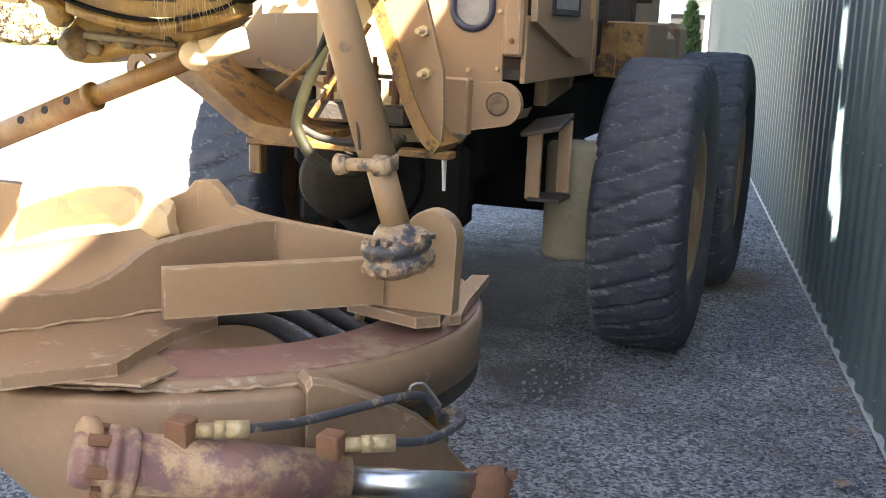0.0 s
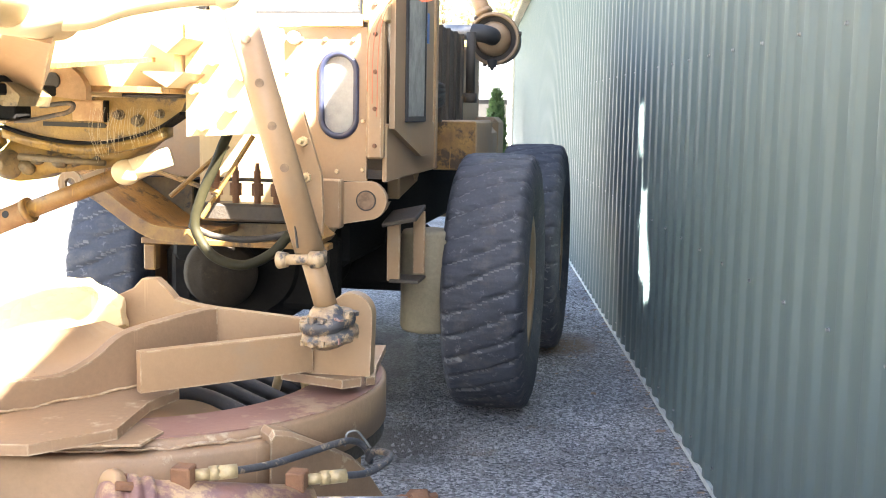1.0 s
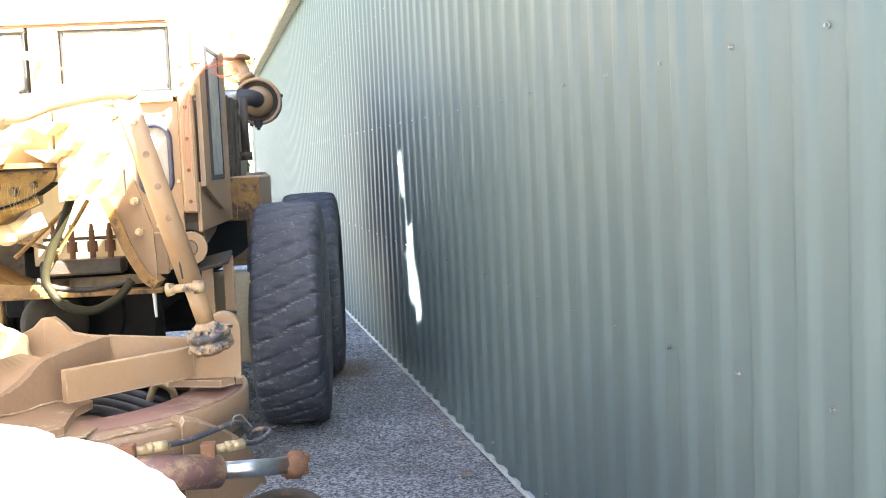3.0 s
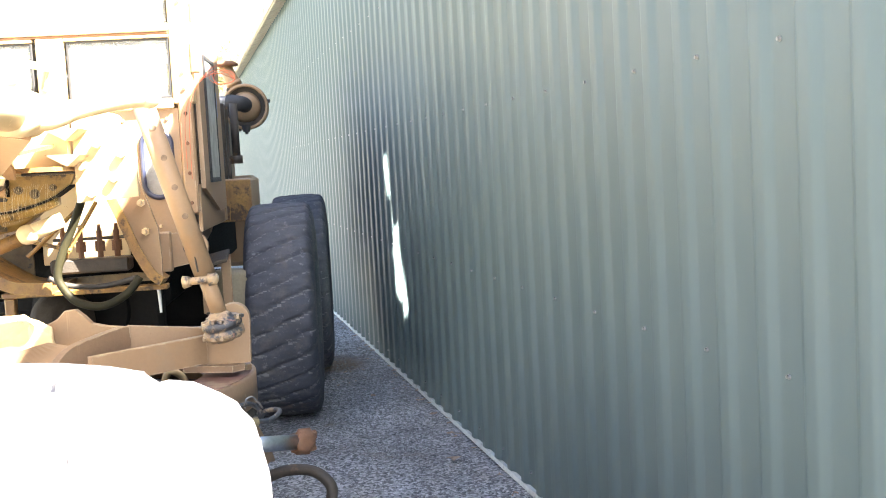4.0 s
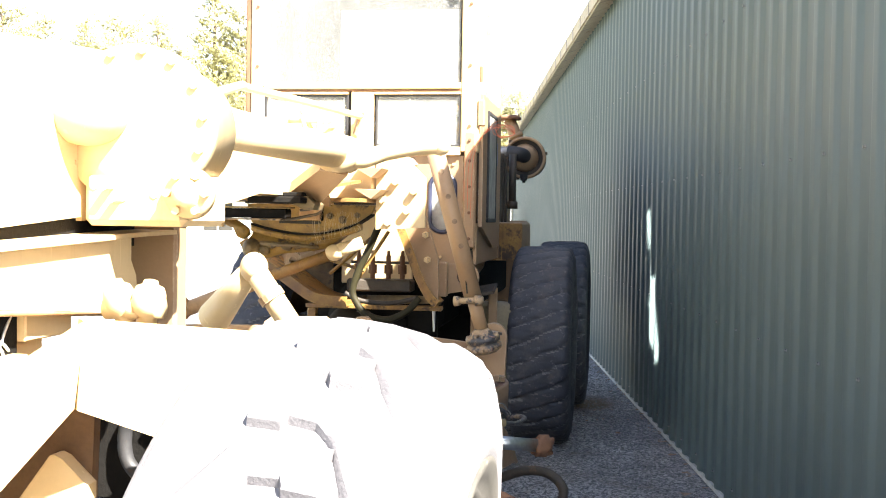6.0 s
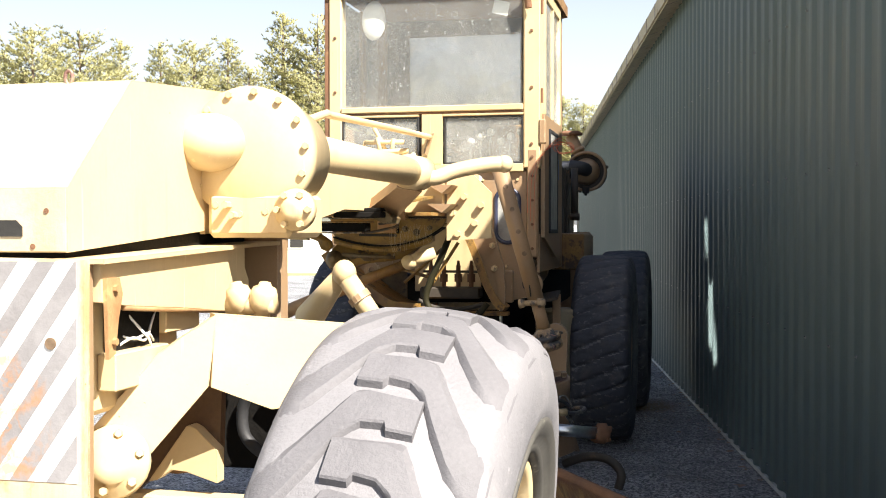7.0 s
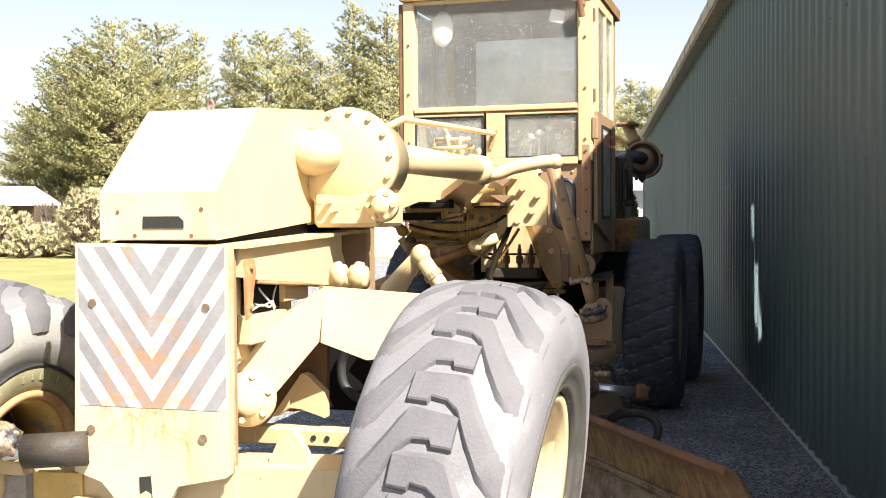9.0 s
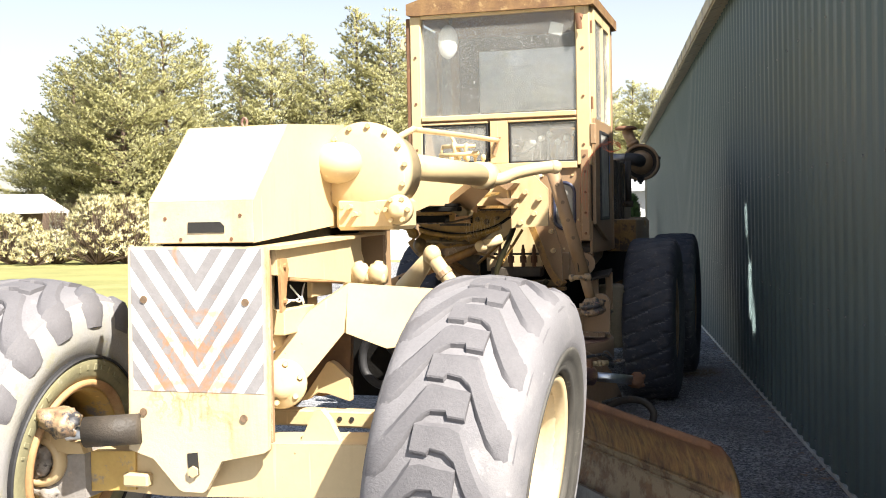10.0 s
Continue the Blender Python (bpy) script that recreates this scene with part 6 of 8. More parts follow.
# blade side-shift cylinder
HOSE_SCUFFED = surface("scuffed_hose_rubber", (0.06, 0.062, 0.07), (0.04, 0.042, 0.05), 0.5, scale=10, bump=0.2, wear=(0.26, 0.2, 0.14), wear_amount=0.55, wear_scale=30)
CYLINDER_PAINT = surface("worn_purple_brown_paint", (0.19, 0.10, 0.088), (0.125, 0.072, 0.078), 0.5, scale=6, wear=(0.34, 0.235, 0.135), wear_amount=0.46, wear_scale=6, stretch=(1.6, 1.6, 3.0), bump=0.15, grit=0.1, chips=(0.08, 0.05, 0.05), dirt=(0.24, 0.12, 0.07), dirt_amount=0.55)
BRASSY = surface("yellow_passivated_steel", (0.40, 0.32, 0.18), (0.29, 0.22, 0.12), 0.4, 0.2, scale=30, wear=(0.2, 0.12, 0.06), wear_amount=0.6, wear_scale=30)
A, B, E = Vector((0.712, -0.077, 0.742)), Vector((0.985, 0.152, 0.672)), Vector((1.195, 0.318, 0.630))
bm = bmesh.new()
rod(bm, A, B, 0.05, 0.05, 28)
cyl = part("side_cylinder", bm, CYLINDER_PAINT, grader, "red-oxide hydraulic cylinder with worn paint", True)
bm = bmesh.new()
d = (B - A).normalized()
turned(bm, [(0.02, -0.098), (0.040, -0.095), (0.047, -0.082), (0.048, -0.064), (0.042, -0.060), (0.042, -0.046), (0.060, -0.042), (0.060, -0.028), (0.053, -0.025), (0.053, -0.010), (0.057, -0.008), (0.057, 0.004), (0.051, 0.006), (0.02, 0.006)], Matrix.Translation(A) @ d.to_track_quat("Z", "Y").to_matrix().to_4x4(), 32)
part("cylinder_head", bm, CYLINDER_PAINT, cyl, "ringed cylinder head", True)
bm = bmesh.new()
lug = A - d * 0.075 + Vector((0.0, 0.012, 0.030))
turned(bm, [(0.004, 0.014), (0.030, 0.012), (0.036, 0.006), (0.036, -0.012), (0.004, -0.012)], Matrix.Translation(lug) @ pose(0, 0, 0, 82, 0, -30), 24)
part("mount_lug", bm, TAN, cyl, "rounded sand-painted mounting lug", True)
for i in range(6):
    a = i * 1.047
    off = Vector((-0.026 * math.cos(a), 0.044 * math.cos(a), 0.051 * math.sin(a)))
    bm = bmesh.new()
    hexagon(bm, A - d * 0.064 + off, A - d * 0.030 + off, 0.0105)
    part("bolt", bm, RUST, cyl)
bm = bmesh.new()
rod(bm, B - d * 0.002, E, 0.026, 0.026, 20)
part("piston_rod", bm, CHROME, cyl, "bright chrome piston rod", True)
bm = bmesh.new()
turned(bm, [(0.01, -0.035), (0.034, -0.035), (0.042, -0.02), (0.044, 0.015), (0.036, 0.035), (0.01, 0.04)], Matrix.Translation(E) @ (E - B).normalized().to_track_quat("Z", "Y").to_matrix().to_4x4(), 24)
for v in bm.verts:
    dd = v.co - E
    v.co = E + dd * (0.92 + 0.35 * noise.noise(dd * 40) + 0.1 * noise.noise(dd * 90))
eye = part("rod_eye", bm, RUST, cyl, "rust-caked rod eye", True)
for a in (0.6, 2.2, 3.9, 5.3):
    bm = bmesh.new()
    o = E + Vector((0.016 * math.cos(a), 0.016 * math.cos(a), 0.036 * math.sin(a)))
    hexagon(bm, o + Vector((0.0, -0.01, 0)), o + Vector((0.03, 0.018, 0)), 0.010)
    part("nut", bm, RUST, eye)
for t, r in ((0.22, 0.030), (0.93, 0.030)):
    p = A.lerp(B, t)
    bm = box(bmesh.new(), (p.x, p.y, p.z + 0.062), (0.042, 0.042, 0.046), None)
    part("port_block", bevel(bm, 0.003), RUST, cyl, "rusty square port block")
    bm = bmesh.new()
    rod(bm, (p.x + 0.02, p.y + 0.012, p.z + 0.062), (p.x + 0.05, p.y + 0.03, p.z + 0.062), 0.013, 0.013, 10)
    hexagon(bm, (p.x + 0.045, p.y + 0.027, p.z + 0.062), (p.x + 0.062, p.y + 0.037, p.z + 0.062), 0.017)
    rod(bm, (p.x + 0.06, p.y + 0.036, p.z + 0.062), (p.x + 0.095, p.y + 0.057, p.z + 0.062), 0.0155, 0.0155, 12)
    part("hose_fitting", bm, BRASSY, cyl, "yellow-passivated hose fitting", True)
p0, p1 = A.lerp(B, 0.22), A.lerp(B, 0.93)
bm = bmesh.new()
hose(bm, [p0 + Vector((0.09, 0.055, 0.062)), (0.903, 0.15, 0.767), (0.964, 0.27, 0.765), (1.007, 0.36, 0.762), (1.026, 0.42, 0.746), (1.046, 0.44, 0.723), (1.05, 0.47, 0.68)], 0.0085, 12)
part("hydraulic_hose", bm, HOSE_SCUFFED, cyl, "scuffed black hydraulic hose", True)
bm = bmesh.new()
hose(bm, [p1 + Vector((0.09, 0.055, 0.062)), (1.095, 0.27, 0.723), (1.122, 0.36, 0.727), (1.106, 0.41, 0.726), (1.069, 0.44, 0.716), (1.045, 0.46, 0.69)], 0.0085, 12)
part("hydraulic_hose", bm, HOSE_SCUFFED, cyl, "scuffed black hydraulic hose", True)
bm = bmesh.new()
hose(bm, [(1.005, 0.39, 0.742), (1.01, 0.395, 0.772), (1.03, 0.41, 0.775), (1.045, 0.42, 0.755), (1.06, 0.43, 0.73)], 0.003, 6)
part("wire_tie", bm, STEEL, cyl)
bm = bmesh.new()
hose(bm, [(1.02, 0.46, 0.46), (1.12, 0.44, 0.50), (1.22, 0.41, 0.50), (1.28, 0.38, 0.45), (1.27, 0.37, 0.38)], 0.02, 10)
part("tow_hook", bm, GRIME, grader, "rusty bent steel hook", True)
part("ring_post", span(0.86, 0.92, 0.82, 0.9, 0.25, 0.66, 0.006), YELLOW, grader)

# ---- blade ----
TIP, INNER = Vector((-0.04, -1.35)), Vector((-1.75, 1.95))
bm = bmesh.new()
run = (INNER - TIP).normalized()
face = Vector((-run.y, run.x))
if face.y > 0:
    face = -face
length = (INNER - TIP).length
sect = [(0.075, 0.60), (0.035, 0.585), (-0.01, 0.53), (-0.045, 0.43), (-0.06, 0.32), (-0.045, 0.20), (-0.01, 0.10), (0.02, 0.03)]
cols = []
for k in range(13):
    d = length * k / 12
    ring = []
    for off, z in sect:
        cut = 0.05 * (z - 0.3) if k == 0 else 0
        p = TIP + run * (d + max(0, cut)) + face * off
        ring.append(G(p.x, p.y, z))
    back = []
    for off, z in sect[::-1]:
        p = TIP + run * (d + (0.05 * (z - 0.3) if k == 0 and z > 0.3 else 0)) + face * (off - 0.025)
        back.append(G(p.x, p.y, z))
    cols.append([bm.verts.new(q) for q in ring + back])
n = len(cols[0])
for a, b in zip(cols, cols[1:]):
    for i in range(n):
        bm.faces.new((a[i], a[(i + 1) % n], b[(i + 1) % n], b[i]))
bm.faces.new(cols[0])
bm.faces.new(cols[-1])
blade = part("blade", bm, BLADE_RUST, grader, "long rusty curved grader blade", True)
bm = bmesh.new()
a0, a1 = TIP + run * 0.02 + face * 0.03, INNER + face * 0.03
plate(bm, [G(a0.x, a0.y, 0.0), G(a1.x, a1.y, 0.0), G(a1.x, a1.y, 0.15), G(a0.x, a0.y, 0.15)], 0.02)
part("cutting_edge", bm, STEEL, blade)
bm = bmesh.new()
r0, r1 = TIP + run * 0.02 + face * 0.06, INNER + face * 0.06
hose(bm, [G(r0.x, r0.y, 0.592)] + [G(*(r0.lerp(r1, k / 12)), 0.596 + 0.004 * math.sin(5 * k)) for k in range(1, 12)] + [G(r1.x, r1.y, 0.596)], 0.018, 10, 3)
part("rolled_edge", bm, RUST, blade, "brown rolled top edge", True)
for z0, off in ((0.365, -0.052), (0.325, -0.056)):
    bm = bmesh.new()
    line = [TIP + run * (0.10 + k * (length - 0.2) / 24) + face * (off + 0.006) for k in range(25)]
    hose(bm, [G(p.x, p.y, z0 + 0.004 * math.sin(3.1 * k)) for k, p in enumerate(line)], 0.007, 6, 3)
    part("weld_seam", bm, BLADE_RUST, blade, "", True)
for w in (0.8,):
    c = TIP + run * (length * w) - face * 0.10
    part("blade_beam", bevel(box(bmesh.new(), G(c.x, c.y, 0.40), (0.16, 0.16, 0.5)), 0.01), TAN, blade)

# ---- cab ----
CF = 2.30
bm = bmesh.new()
prism(bm, [(-0.72, 3.07), (-0.72, 3.15), (-0.60, 3.185), (0.60, 3.165), (0.70, 3.13), (0.70, 3.055), (0.66, 3.05), (-0.66, 3.06)], "y", CF - 0.045, 3.52)
part("cab_roof", bevel(bm, 0.008), ROOF_RUST, grader, "weathered brown cab roof")
for u0, u1 in ((-0.705, -0.62), (0.56, 0.665)):
    post = part("front_post", span(u0, u1, CF - 0.01, CF + 0.09, 1.90, 3.06, 0.008), TAN_PALE, grader)
    for z in (2.05, 2.4, 2.75):
        bm = bmesh.new()
        rod(bm, ((u0 + u1) / 2, CF - 0.008, z), ((u0 + u1) / 2, CF - 0.018, z), 0.011, 0.009, 8)
        part("rivet", bm, RUST, post)
for u0, u1 in ((-0.705, -0.63), (0.58, 0.665)):
    part("rear_post", span(u0, u1, 3.40, 3.48, 1.25, 3.06, 0.008), TAN, grader)
part("windscreen_sill", span(-0.62, 0.56, CF - 0.02, CF + 0.03, 2.262, 2.30, 0.005), TAN_PALE, grader)
part("windscreen_seal", span(-0.62, 0.56, CF - 0.012, CF + 0.02, 2.250, 2.261, 0.002), RUST, grader)
part("windscreen_header", span(-0.62, 0.56, CF - 0.015, CF + 0.03, 3.035, 3.062, 0.005), TAN_PALE, grader)
for u0, u1, z0, z1 in ((-0.62, -0.107, 2.232, 2.249), (-0.62, -0.09, 1.88, 1.945), (0.045, 0.56, 2.232, 2.249), (-0.09, 0.56, 1.88, 1.93), (-0.09, 0.045, 1.93, 2.249)):
    part("front_rail", span(u0, u1, CF - 0.01, CF + 0.03, z0, z1, 0.004), TAN_PALE, grader)


def pane(name, pts, axis, h, parent, mat=GLASS, label=""):
    bm = bmesh.new()
    prism(bm, pts, axis, h - 0.003, h + 0.003)
    ob = part(name, bm, mat, parent, label)
    ob.visible_shadow = False
    return ob


pane("windscreen", [(-0.612, 2.30), (0.55, 2.30), (0.55, 3.035), (-0.612, 3.035)], "y", CF + 0.012, grader, GLASS, "dusty scratched windscreen")
for u0, u1, z0, z1 in ((-0.615, -0.112, 1.95, 2.23), (0.06, 0.555, 1.935, 2.23)):
    w = pane("lower_window", [(u0, z0), (u1, z0), (u1, z1), (u0, z1)], "y", CF + 0.012, grader, GLASS_MILK, "dusty lower window with rubber seal")
    for a, b, c, d in ((u0, u1, z0 - 0.006, z0 + 0.008), (u0, u1, z1 - 0.008, z1 + 0.002), (u0 - 0.004, u0 + 0.008, z0, z1), (u1 - 0.008, u1 + 0.004, z0, z1)):
        part("seal", span(a, b, CF + 0.0, CF + 0.02, c, d, 0.002), BLACK, w)
# lower front panel with its oval window
OV_U, OV_Z = 0.457, 1.605


def oval(grow, count=48):
    pts = []
    for i in range(count):
        a = 2 * math.pi * i / count
        pts.append((OV_U + (0.078 + grow) * math.cos(a), OV_Z + (0.095 if math.sin(a) > 1e-6 else -0.095 if math.sin(a) < -1e-6 else 0) + (0.078 + grow) * math.sin(a)))
    return pts


bm = bmesh.new()
rim_pts = oval(0.0)
edge_pts = []
for u, z in rim_pts:
    du, dz = u - OV_U, z - OV_Z
    k = min((0.576 - OV_U) / du if du > 1e-6 else 9e9, (0.20 - OV_U) / du if du < -1e-6 else 9e9, (1.88 - OV_Z) / dz if dz > 1e-6 else 9e9, (1.25 - OV_Z) / dz if dz < -1e-6 else 9e9)
    edge_pts.append([OV_U + du * k, OV_Z + dz * k])
for cu, cz in ((0.576, 1.88), (0.20, 1.88), (0.20, 1.25), (0.576, 1.25)):
    nearest = min(edge_pts, key=lambda p: (p[0] - cu) ** 2 + (p[1] - cz) ** 2)
    nearest[0], nearest[1] = cu, cz
sheets = []
for y in (CF + 0.02, CF + 0.04):
    sheets.append(([bm.verts.new((u, y, z)) for u, z in rim_pts], [bm.verts.new((u, y, z)) for u, z in edge_pts]))
n = len(rim_pts)
for i in range(n):
    j = (i + 1) % n
    for a, b in sheets:
        bm.faces.new((a[i], a[j], b[j], b[i]))
    for k in (0, 1):
        bm.faces.new((sheets[0][k][i], sheets[0][k][j], sheets[1][k][j], sheets[1][k][i]))
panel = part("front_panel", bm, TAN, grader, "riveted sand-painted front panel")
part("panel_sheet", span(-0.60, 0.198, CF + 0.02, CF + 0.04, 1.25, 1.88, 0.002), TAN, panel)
# the seal is one smooth tube round the opening
bm = bmesh.new()
mid_line = oval(-0.004, 64)
rings = []
for i, (u, z) in enumerate(mid_line):
    du, dz = u - OV_U, z - OV_Z - (0.095 if z > OV_Z + 0.095 else -0.095 if z < OV_Z - 0.095 else z - OV_Z)
    o = Vector((du, 0, dz)).normalized()
    rings.append([bm.verts.new(Vector((u, CF + 0.018, z)) + o * 0.013 * math.cos(b) + Vector((0, 0.013 * math.sin(b), 0))) for b in [math.pi * k / 5 for k in range(10)]])
for i in range(len(rings)):
    a, b = rings[i], rings[(i + 1) % len(rings)]
    for k in range(10):
        bm.faces.new((a[k], a[(k + 1) % 10], b[(k + 1) % 10], b[k]))
part("window_seal", bm, surface("blue_black_rubber", (0.035, 0.04, 0.075), (0.022, 0.026, 0.05), 0.35, scale=8, bump=0.05), panel, "blue-black rubber window seal", True)
pane("oval_window", oval(-0.002), "y", CF + 0.03, panel, GLASS_HAZE, "milky oval window")
for u, z in ((0.22, 1.83), (0.3, 1.83), (0.40, 1.83), (0.52, 1.83), (0.33, 1.30), (0.45, 1.29), (0.56, 1.30), (0.24, 1.55), (0.24, 1.70), (0.56, 1.5)):
    bm = bmesh.new()
    rod(bm, (u, CF + 0.022, z), (u, CF + 0.010, z), 0.010, 0.008, 8)
    part("rivet", bm, TAN_PALE, panel)
for u in (0.15, 0.205, 0.27):
    bm = bmesh.new()
    turned(bm, [(0.027, -0.02), (0.027, 0.025), (0.024, 0.040), (0.015, 0.050), (0.004, 0.053)], Matrix.Translation((u, CF + 0.02, 1.835)) @ pose(0, 0, 0, 90), 20)
    part("indicator_lamp", bm, PLASTIC, panel, "white domed lamp lens", True)
# corner strip and cab side
strip = part("corner_strip", span(0.582, 0.652, CF - 0.012, CF + 0.06, 1.345, 2.02, 0.01), TAN, grader, "riveted corner strip")
for z in (1.40, 1.55, 1.70, 1.85, 1.97):
    bm = bmesh.new()
    rod(bm, (0.617, CF - 0.01, z), (0.617, CF - 0.022, z), 0.010, 0.008, 8)
    part("rivet", bm, RUST, strip)
part("cab_side", span(0.64, 0.66, CF + 0.03, 3.42, 1.25, 1.49, 0.004), TAN, grader)
part("cab_side", span(-0.70, -0.68, CF + 0.03, 3.42, 1.25, 2.2, 0.004), TAN, grader)
# door with its narrow lower window and upper glass
bm = bmesh.new()
prism(bm, [(2.36, 1.47), (2.36, 2.24), (3.22, 2.24), (3.22, 1.335), (2.95, 1.335)], "x", 0.662, 0.685)
door = part("cab_door", bevel(bm, 0.005), TAN, grader, "grey-brown cab door with long window")
for a, b, c, d in ((2.56, 2.585, 1.51, 2.15), (2.96, 2.985, 1.51, 2.15), (2.56, 2.985, 1.495, 1.52), (2.56, 2.985, 2.14, 2.165)):
    part("seal", span(0.683, 0.697, a, b, c, d, 0.003), BLACK, door)
pane("door_window", [(2.58, 1.52), (2.965, 1.52), (2.965, 2.145), (2.58, 2.145)], "x", 0.690, door, GLASS_HAZE, "milky narrow door window")
for a, b in ((2.38, 2.44), (2.80, 2.84), (3.16, 3.22)):
    part("door_frame", span(0.655, 0.685, a, b, 2.24, 3.05, 0.004), TAN_PALE, door)
part("door_frame", span(0.655, 0.685, 2.44, 3.16, 2.97, 3.05, 0.004), TAN_PALE, door)
for a, b in ((2.44, 2.80), (2.84, 3.16)):
    pane("side_glass", [(a, 2.24), (b, 2.24), (b, 2.97), (a, 2.97)], "x", 0.672, door, GLASS)
part("hinge_bar", span(0.66, 0.70, CF - 0.02, CF + 0.03, 2.05, 2.2, 0.006), TAN, door)
for z in (2.90, 2.35):
    bm = bmesh.new()
    rod(bm, (0.672, CF + 0.02, z - 0.045), (0.672, CF + 0.02, z + 0.045), 0.010, 0.010, 10)
    part("hinge", bm, RUST, door)
bm = bmesh.new()
prism(bm, [(3.05, 1.86), (3.09, 1.86), (3.09, 2.0), (3.05, 2.0)], "x", 0.685, 0.688)
part("sticker", bm, BLUE, door, "small blue and white sticker")
# left side glass, back wall with window, floor
pane("side_glass", [(2.40, 2.22), (3.38, 2.22), (3.38, 3.03), (2.40, 3.03)], "x", -0.69, grader, GLASS)
for a, b, c, d in ((-0.68, -0.46, 1.25, 3.06), (0.37, 0.66, 1.25, 3.06), (-0.46, 0.37, 1.25, 2.42), (-0.46, 0.37, 2.94, 3.06)):
    part("back_wall", span(a, b, 3.42, 3.46, c, d, 0.002), GRIME, grader)
pane("rear_window", [(-0.46, 2.42), (0.37, 2.42), (0.37, 2.94), (-0.46, 2.94)], "y", 3.44, grader, GLASS_REAR, "dusty rear window")
part("cab_floor", span(-0.69, 0.65, CF + 0.05, 3.42, 1.26, 1.30, 0.002), GRIME, grader)
bm = bmesh.new()
prism(bm, [(-0.25, 1.75), (0.20, 1.75), (0.20, 1.86), (-0.25, 1.86)], "y", 2.85, 3.25)
seat = part("seat", bevel(bm, 0.03, 2), GRIME, grader, "dark driver's seat")
bm = bmesh.new()
prism(bm, [(-0.25, 1.86), (0.20, 1.86), (0.18, 2.30), (-0.23, 2.30)], "y", 3.20, 3.30)
part("backrest", bevel(bm, 0.03, 2), GRIME, seat)
part("seat_post", span(-0.10, 0.06, 2.98, 3.12, 1.30, 1.75, 0.01), GRIME, grader)
bm = bmesh.new()
turned(bm, [(0.17, -0.012), (0.195, -0.012), (0.195, 0.012), (0.17, 0.012)], Matrix.Translation((0.02, 2.62, 2.12)) @ pose(0, 0, 0, 40), 32, True)
rod(bm, (0.02, 2.62, 2.12), (0.02, 2.45, 1.35), 0.02)
for a in (0, 2.1, 4.2):
    rod(bm, (0.02, 2.62, 2.12), Matrix.Translation((0.02, 2.62, 2.12)) @ pose(0, 0, 0, 40) @ Vector((0.18 * math.cos(a), 0.18 * math.sin(a), 0)), 0.01)
part("steering_wheel", bm, BLACK, grader, "", True)
for k in range(6):
    bm = bmesh.new()
    rod(bm, (0.16 + 0.06 * k, 2.45, 1.4), (0.18 + 0.065 * k, 2.55, 2.08 + 0.03 * (k % 3)), 0.008, 0.008, 8)
    lever = part("control_lever", bm, STEEL, grader)
    bm = bmesh.new()
    ball(bm, (0.18 + 0.065 * k, 2.55, 2.09 + 0.03 * (k % 3)), 0.026, 12)
    part("knob", bm, PLASTIC, lever, "pale round knob", True)
part("dash_box", span(0.30, 0.52, 2.60, 2.75, 1.5, 2.2, 0.01), YELLOW, grader)
bm = bmesh.new()
ball(bm, (-0.43, 2.385, 2.87), 0.105, 24, (0.76, 0.3, 1.22))
part("mirror", bm, PLASTIC, grader, "white oval mirror back", True)
part("paper_note", b1((0, 0, 0), (0.10, 0.003, 0.085), 0.001, pose(0.41, 2.35, 2.91, 6, 14, 3)), PLASTIC, grader, "white crumpled paper behind the glass")
bm = bmesh.new()
hose(bm, [(-0.43, 2.47, 3.06), (-0.43, 2.46, 3.0), (-0.43, 2.41, 2.92)], 0.010)
part("mirror_stem", bm, STEEL, grader)
part("side_divider", span(-0.70, -0.672, 2.94, 3.03, 2.2, 3.05, 0.004), TAN, grader)
part("side_trim", span(-0.738, -0.707, CF + 0.0, CF + 0.06, 1.90, 3.05, 0.005), RUST, grader, "rust-brown edge of the cab side")
# left-side lug and work-lamp bracket
bm = bmesh.new()
turned(bm, [(0.025, -0.01), (0.05, -0.01), (0.05, 0.01), (0.025, 0.01)], Matrix.Translation((-0.735, CF + 0.02, 2.86)) @ pose(0, 0, 0, 90), 20, True)
part("mirror_lug", bm, TAN_PALE, grader)
bm = bmesh.new()
rod(bm, (0.60, CF - 0.01, 2.98), (0.60, CF - 0.06, 2.95), 0.02)
rod(bm, (0.585, CF - 0.06, 2.99), (0.60, CF - 0.05, 2.88), 0.022)
part("lamp_bracket", bm, RUST, grader)
# bracket with pin at the cab's foot
bm = bmesh.new()
tong = [(0.50, 1.255), (0.61, 1.262)] + [(0.622 + 0.078 * math.cos(a), 1.185 + 0.078 * math.sin(a)) for a in [1.5 - 0.3 * i for i in range(10)]] + [(0.50, 1.085)]
prism(bm, tong, "y", 2.155, 2.19)
bk = part("pin_bracket", bevel(bm, 0.004), TAN, grader, "bracket plate with a large pin hole")
part("bracket_base", span(0.415, 0.525, 2.10, 2.16, 1.075, 1.27, 0.006), TAN, bk)
# the hole is a dark disc with its shade painted in
bm = bmesh.new()
rod(bm, (0.617, 2.15, 1.186), (0.617, 2.158, 1.186), 0.036, 0.036, 20)
part("pin_hole", bm, HOLE, bk, "dark disc for the shade in an open pin hole")
bm = bmesh.new()
turned(bm, [(0.036, -0.003), (0.041, -0.003), (0.041, 0.003), (0.036, 0.003)], Matrix.Translation((0.617, 2.154, 1.186)) @ pose(0, 0, 0, 90), 24, True)
part("pin_ring", bm, GRIME, bk)
bm = bmesh.new()
prism(bm, [(0.52, 1.09), (0.60, 1.11), (0.62, 1.15), (0.52, 1.10)], "y", 2.19, 2.6)
part("bracket_web", bm, TAN, bk)
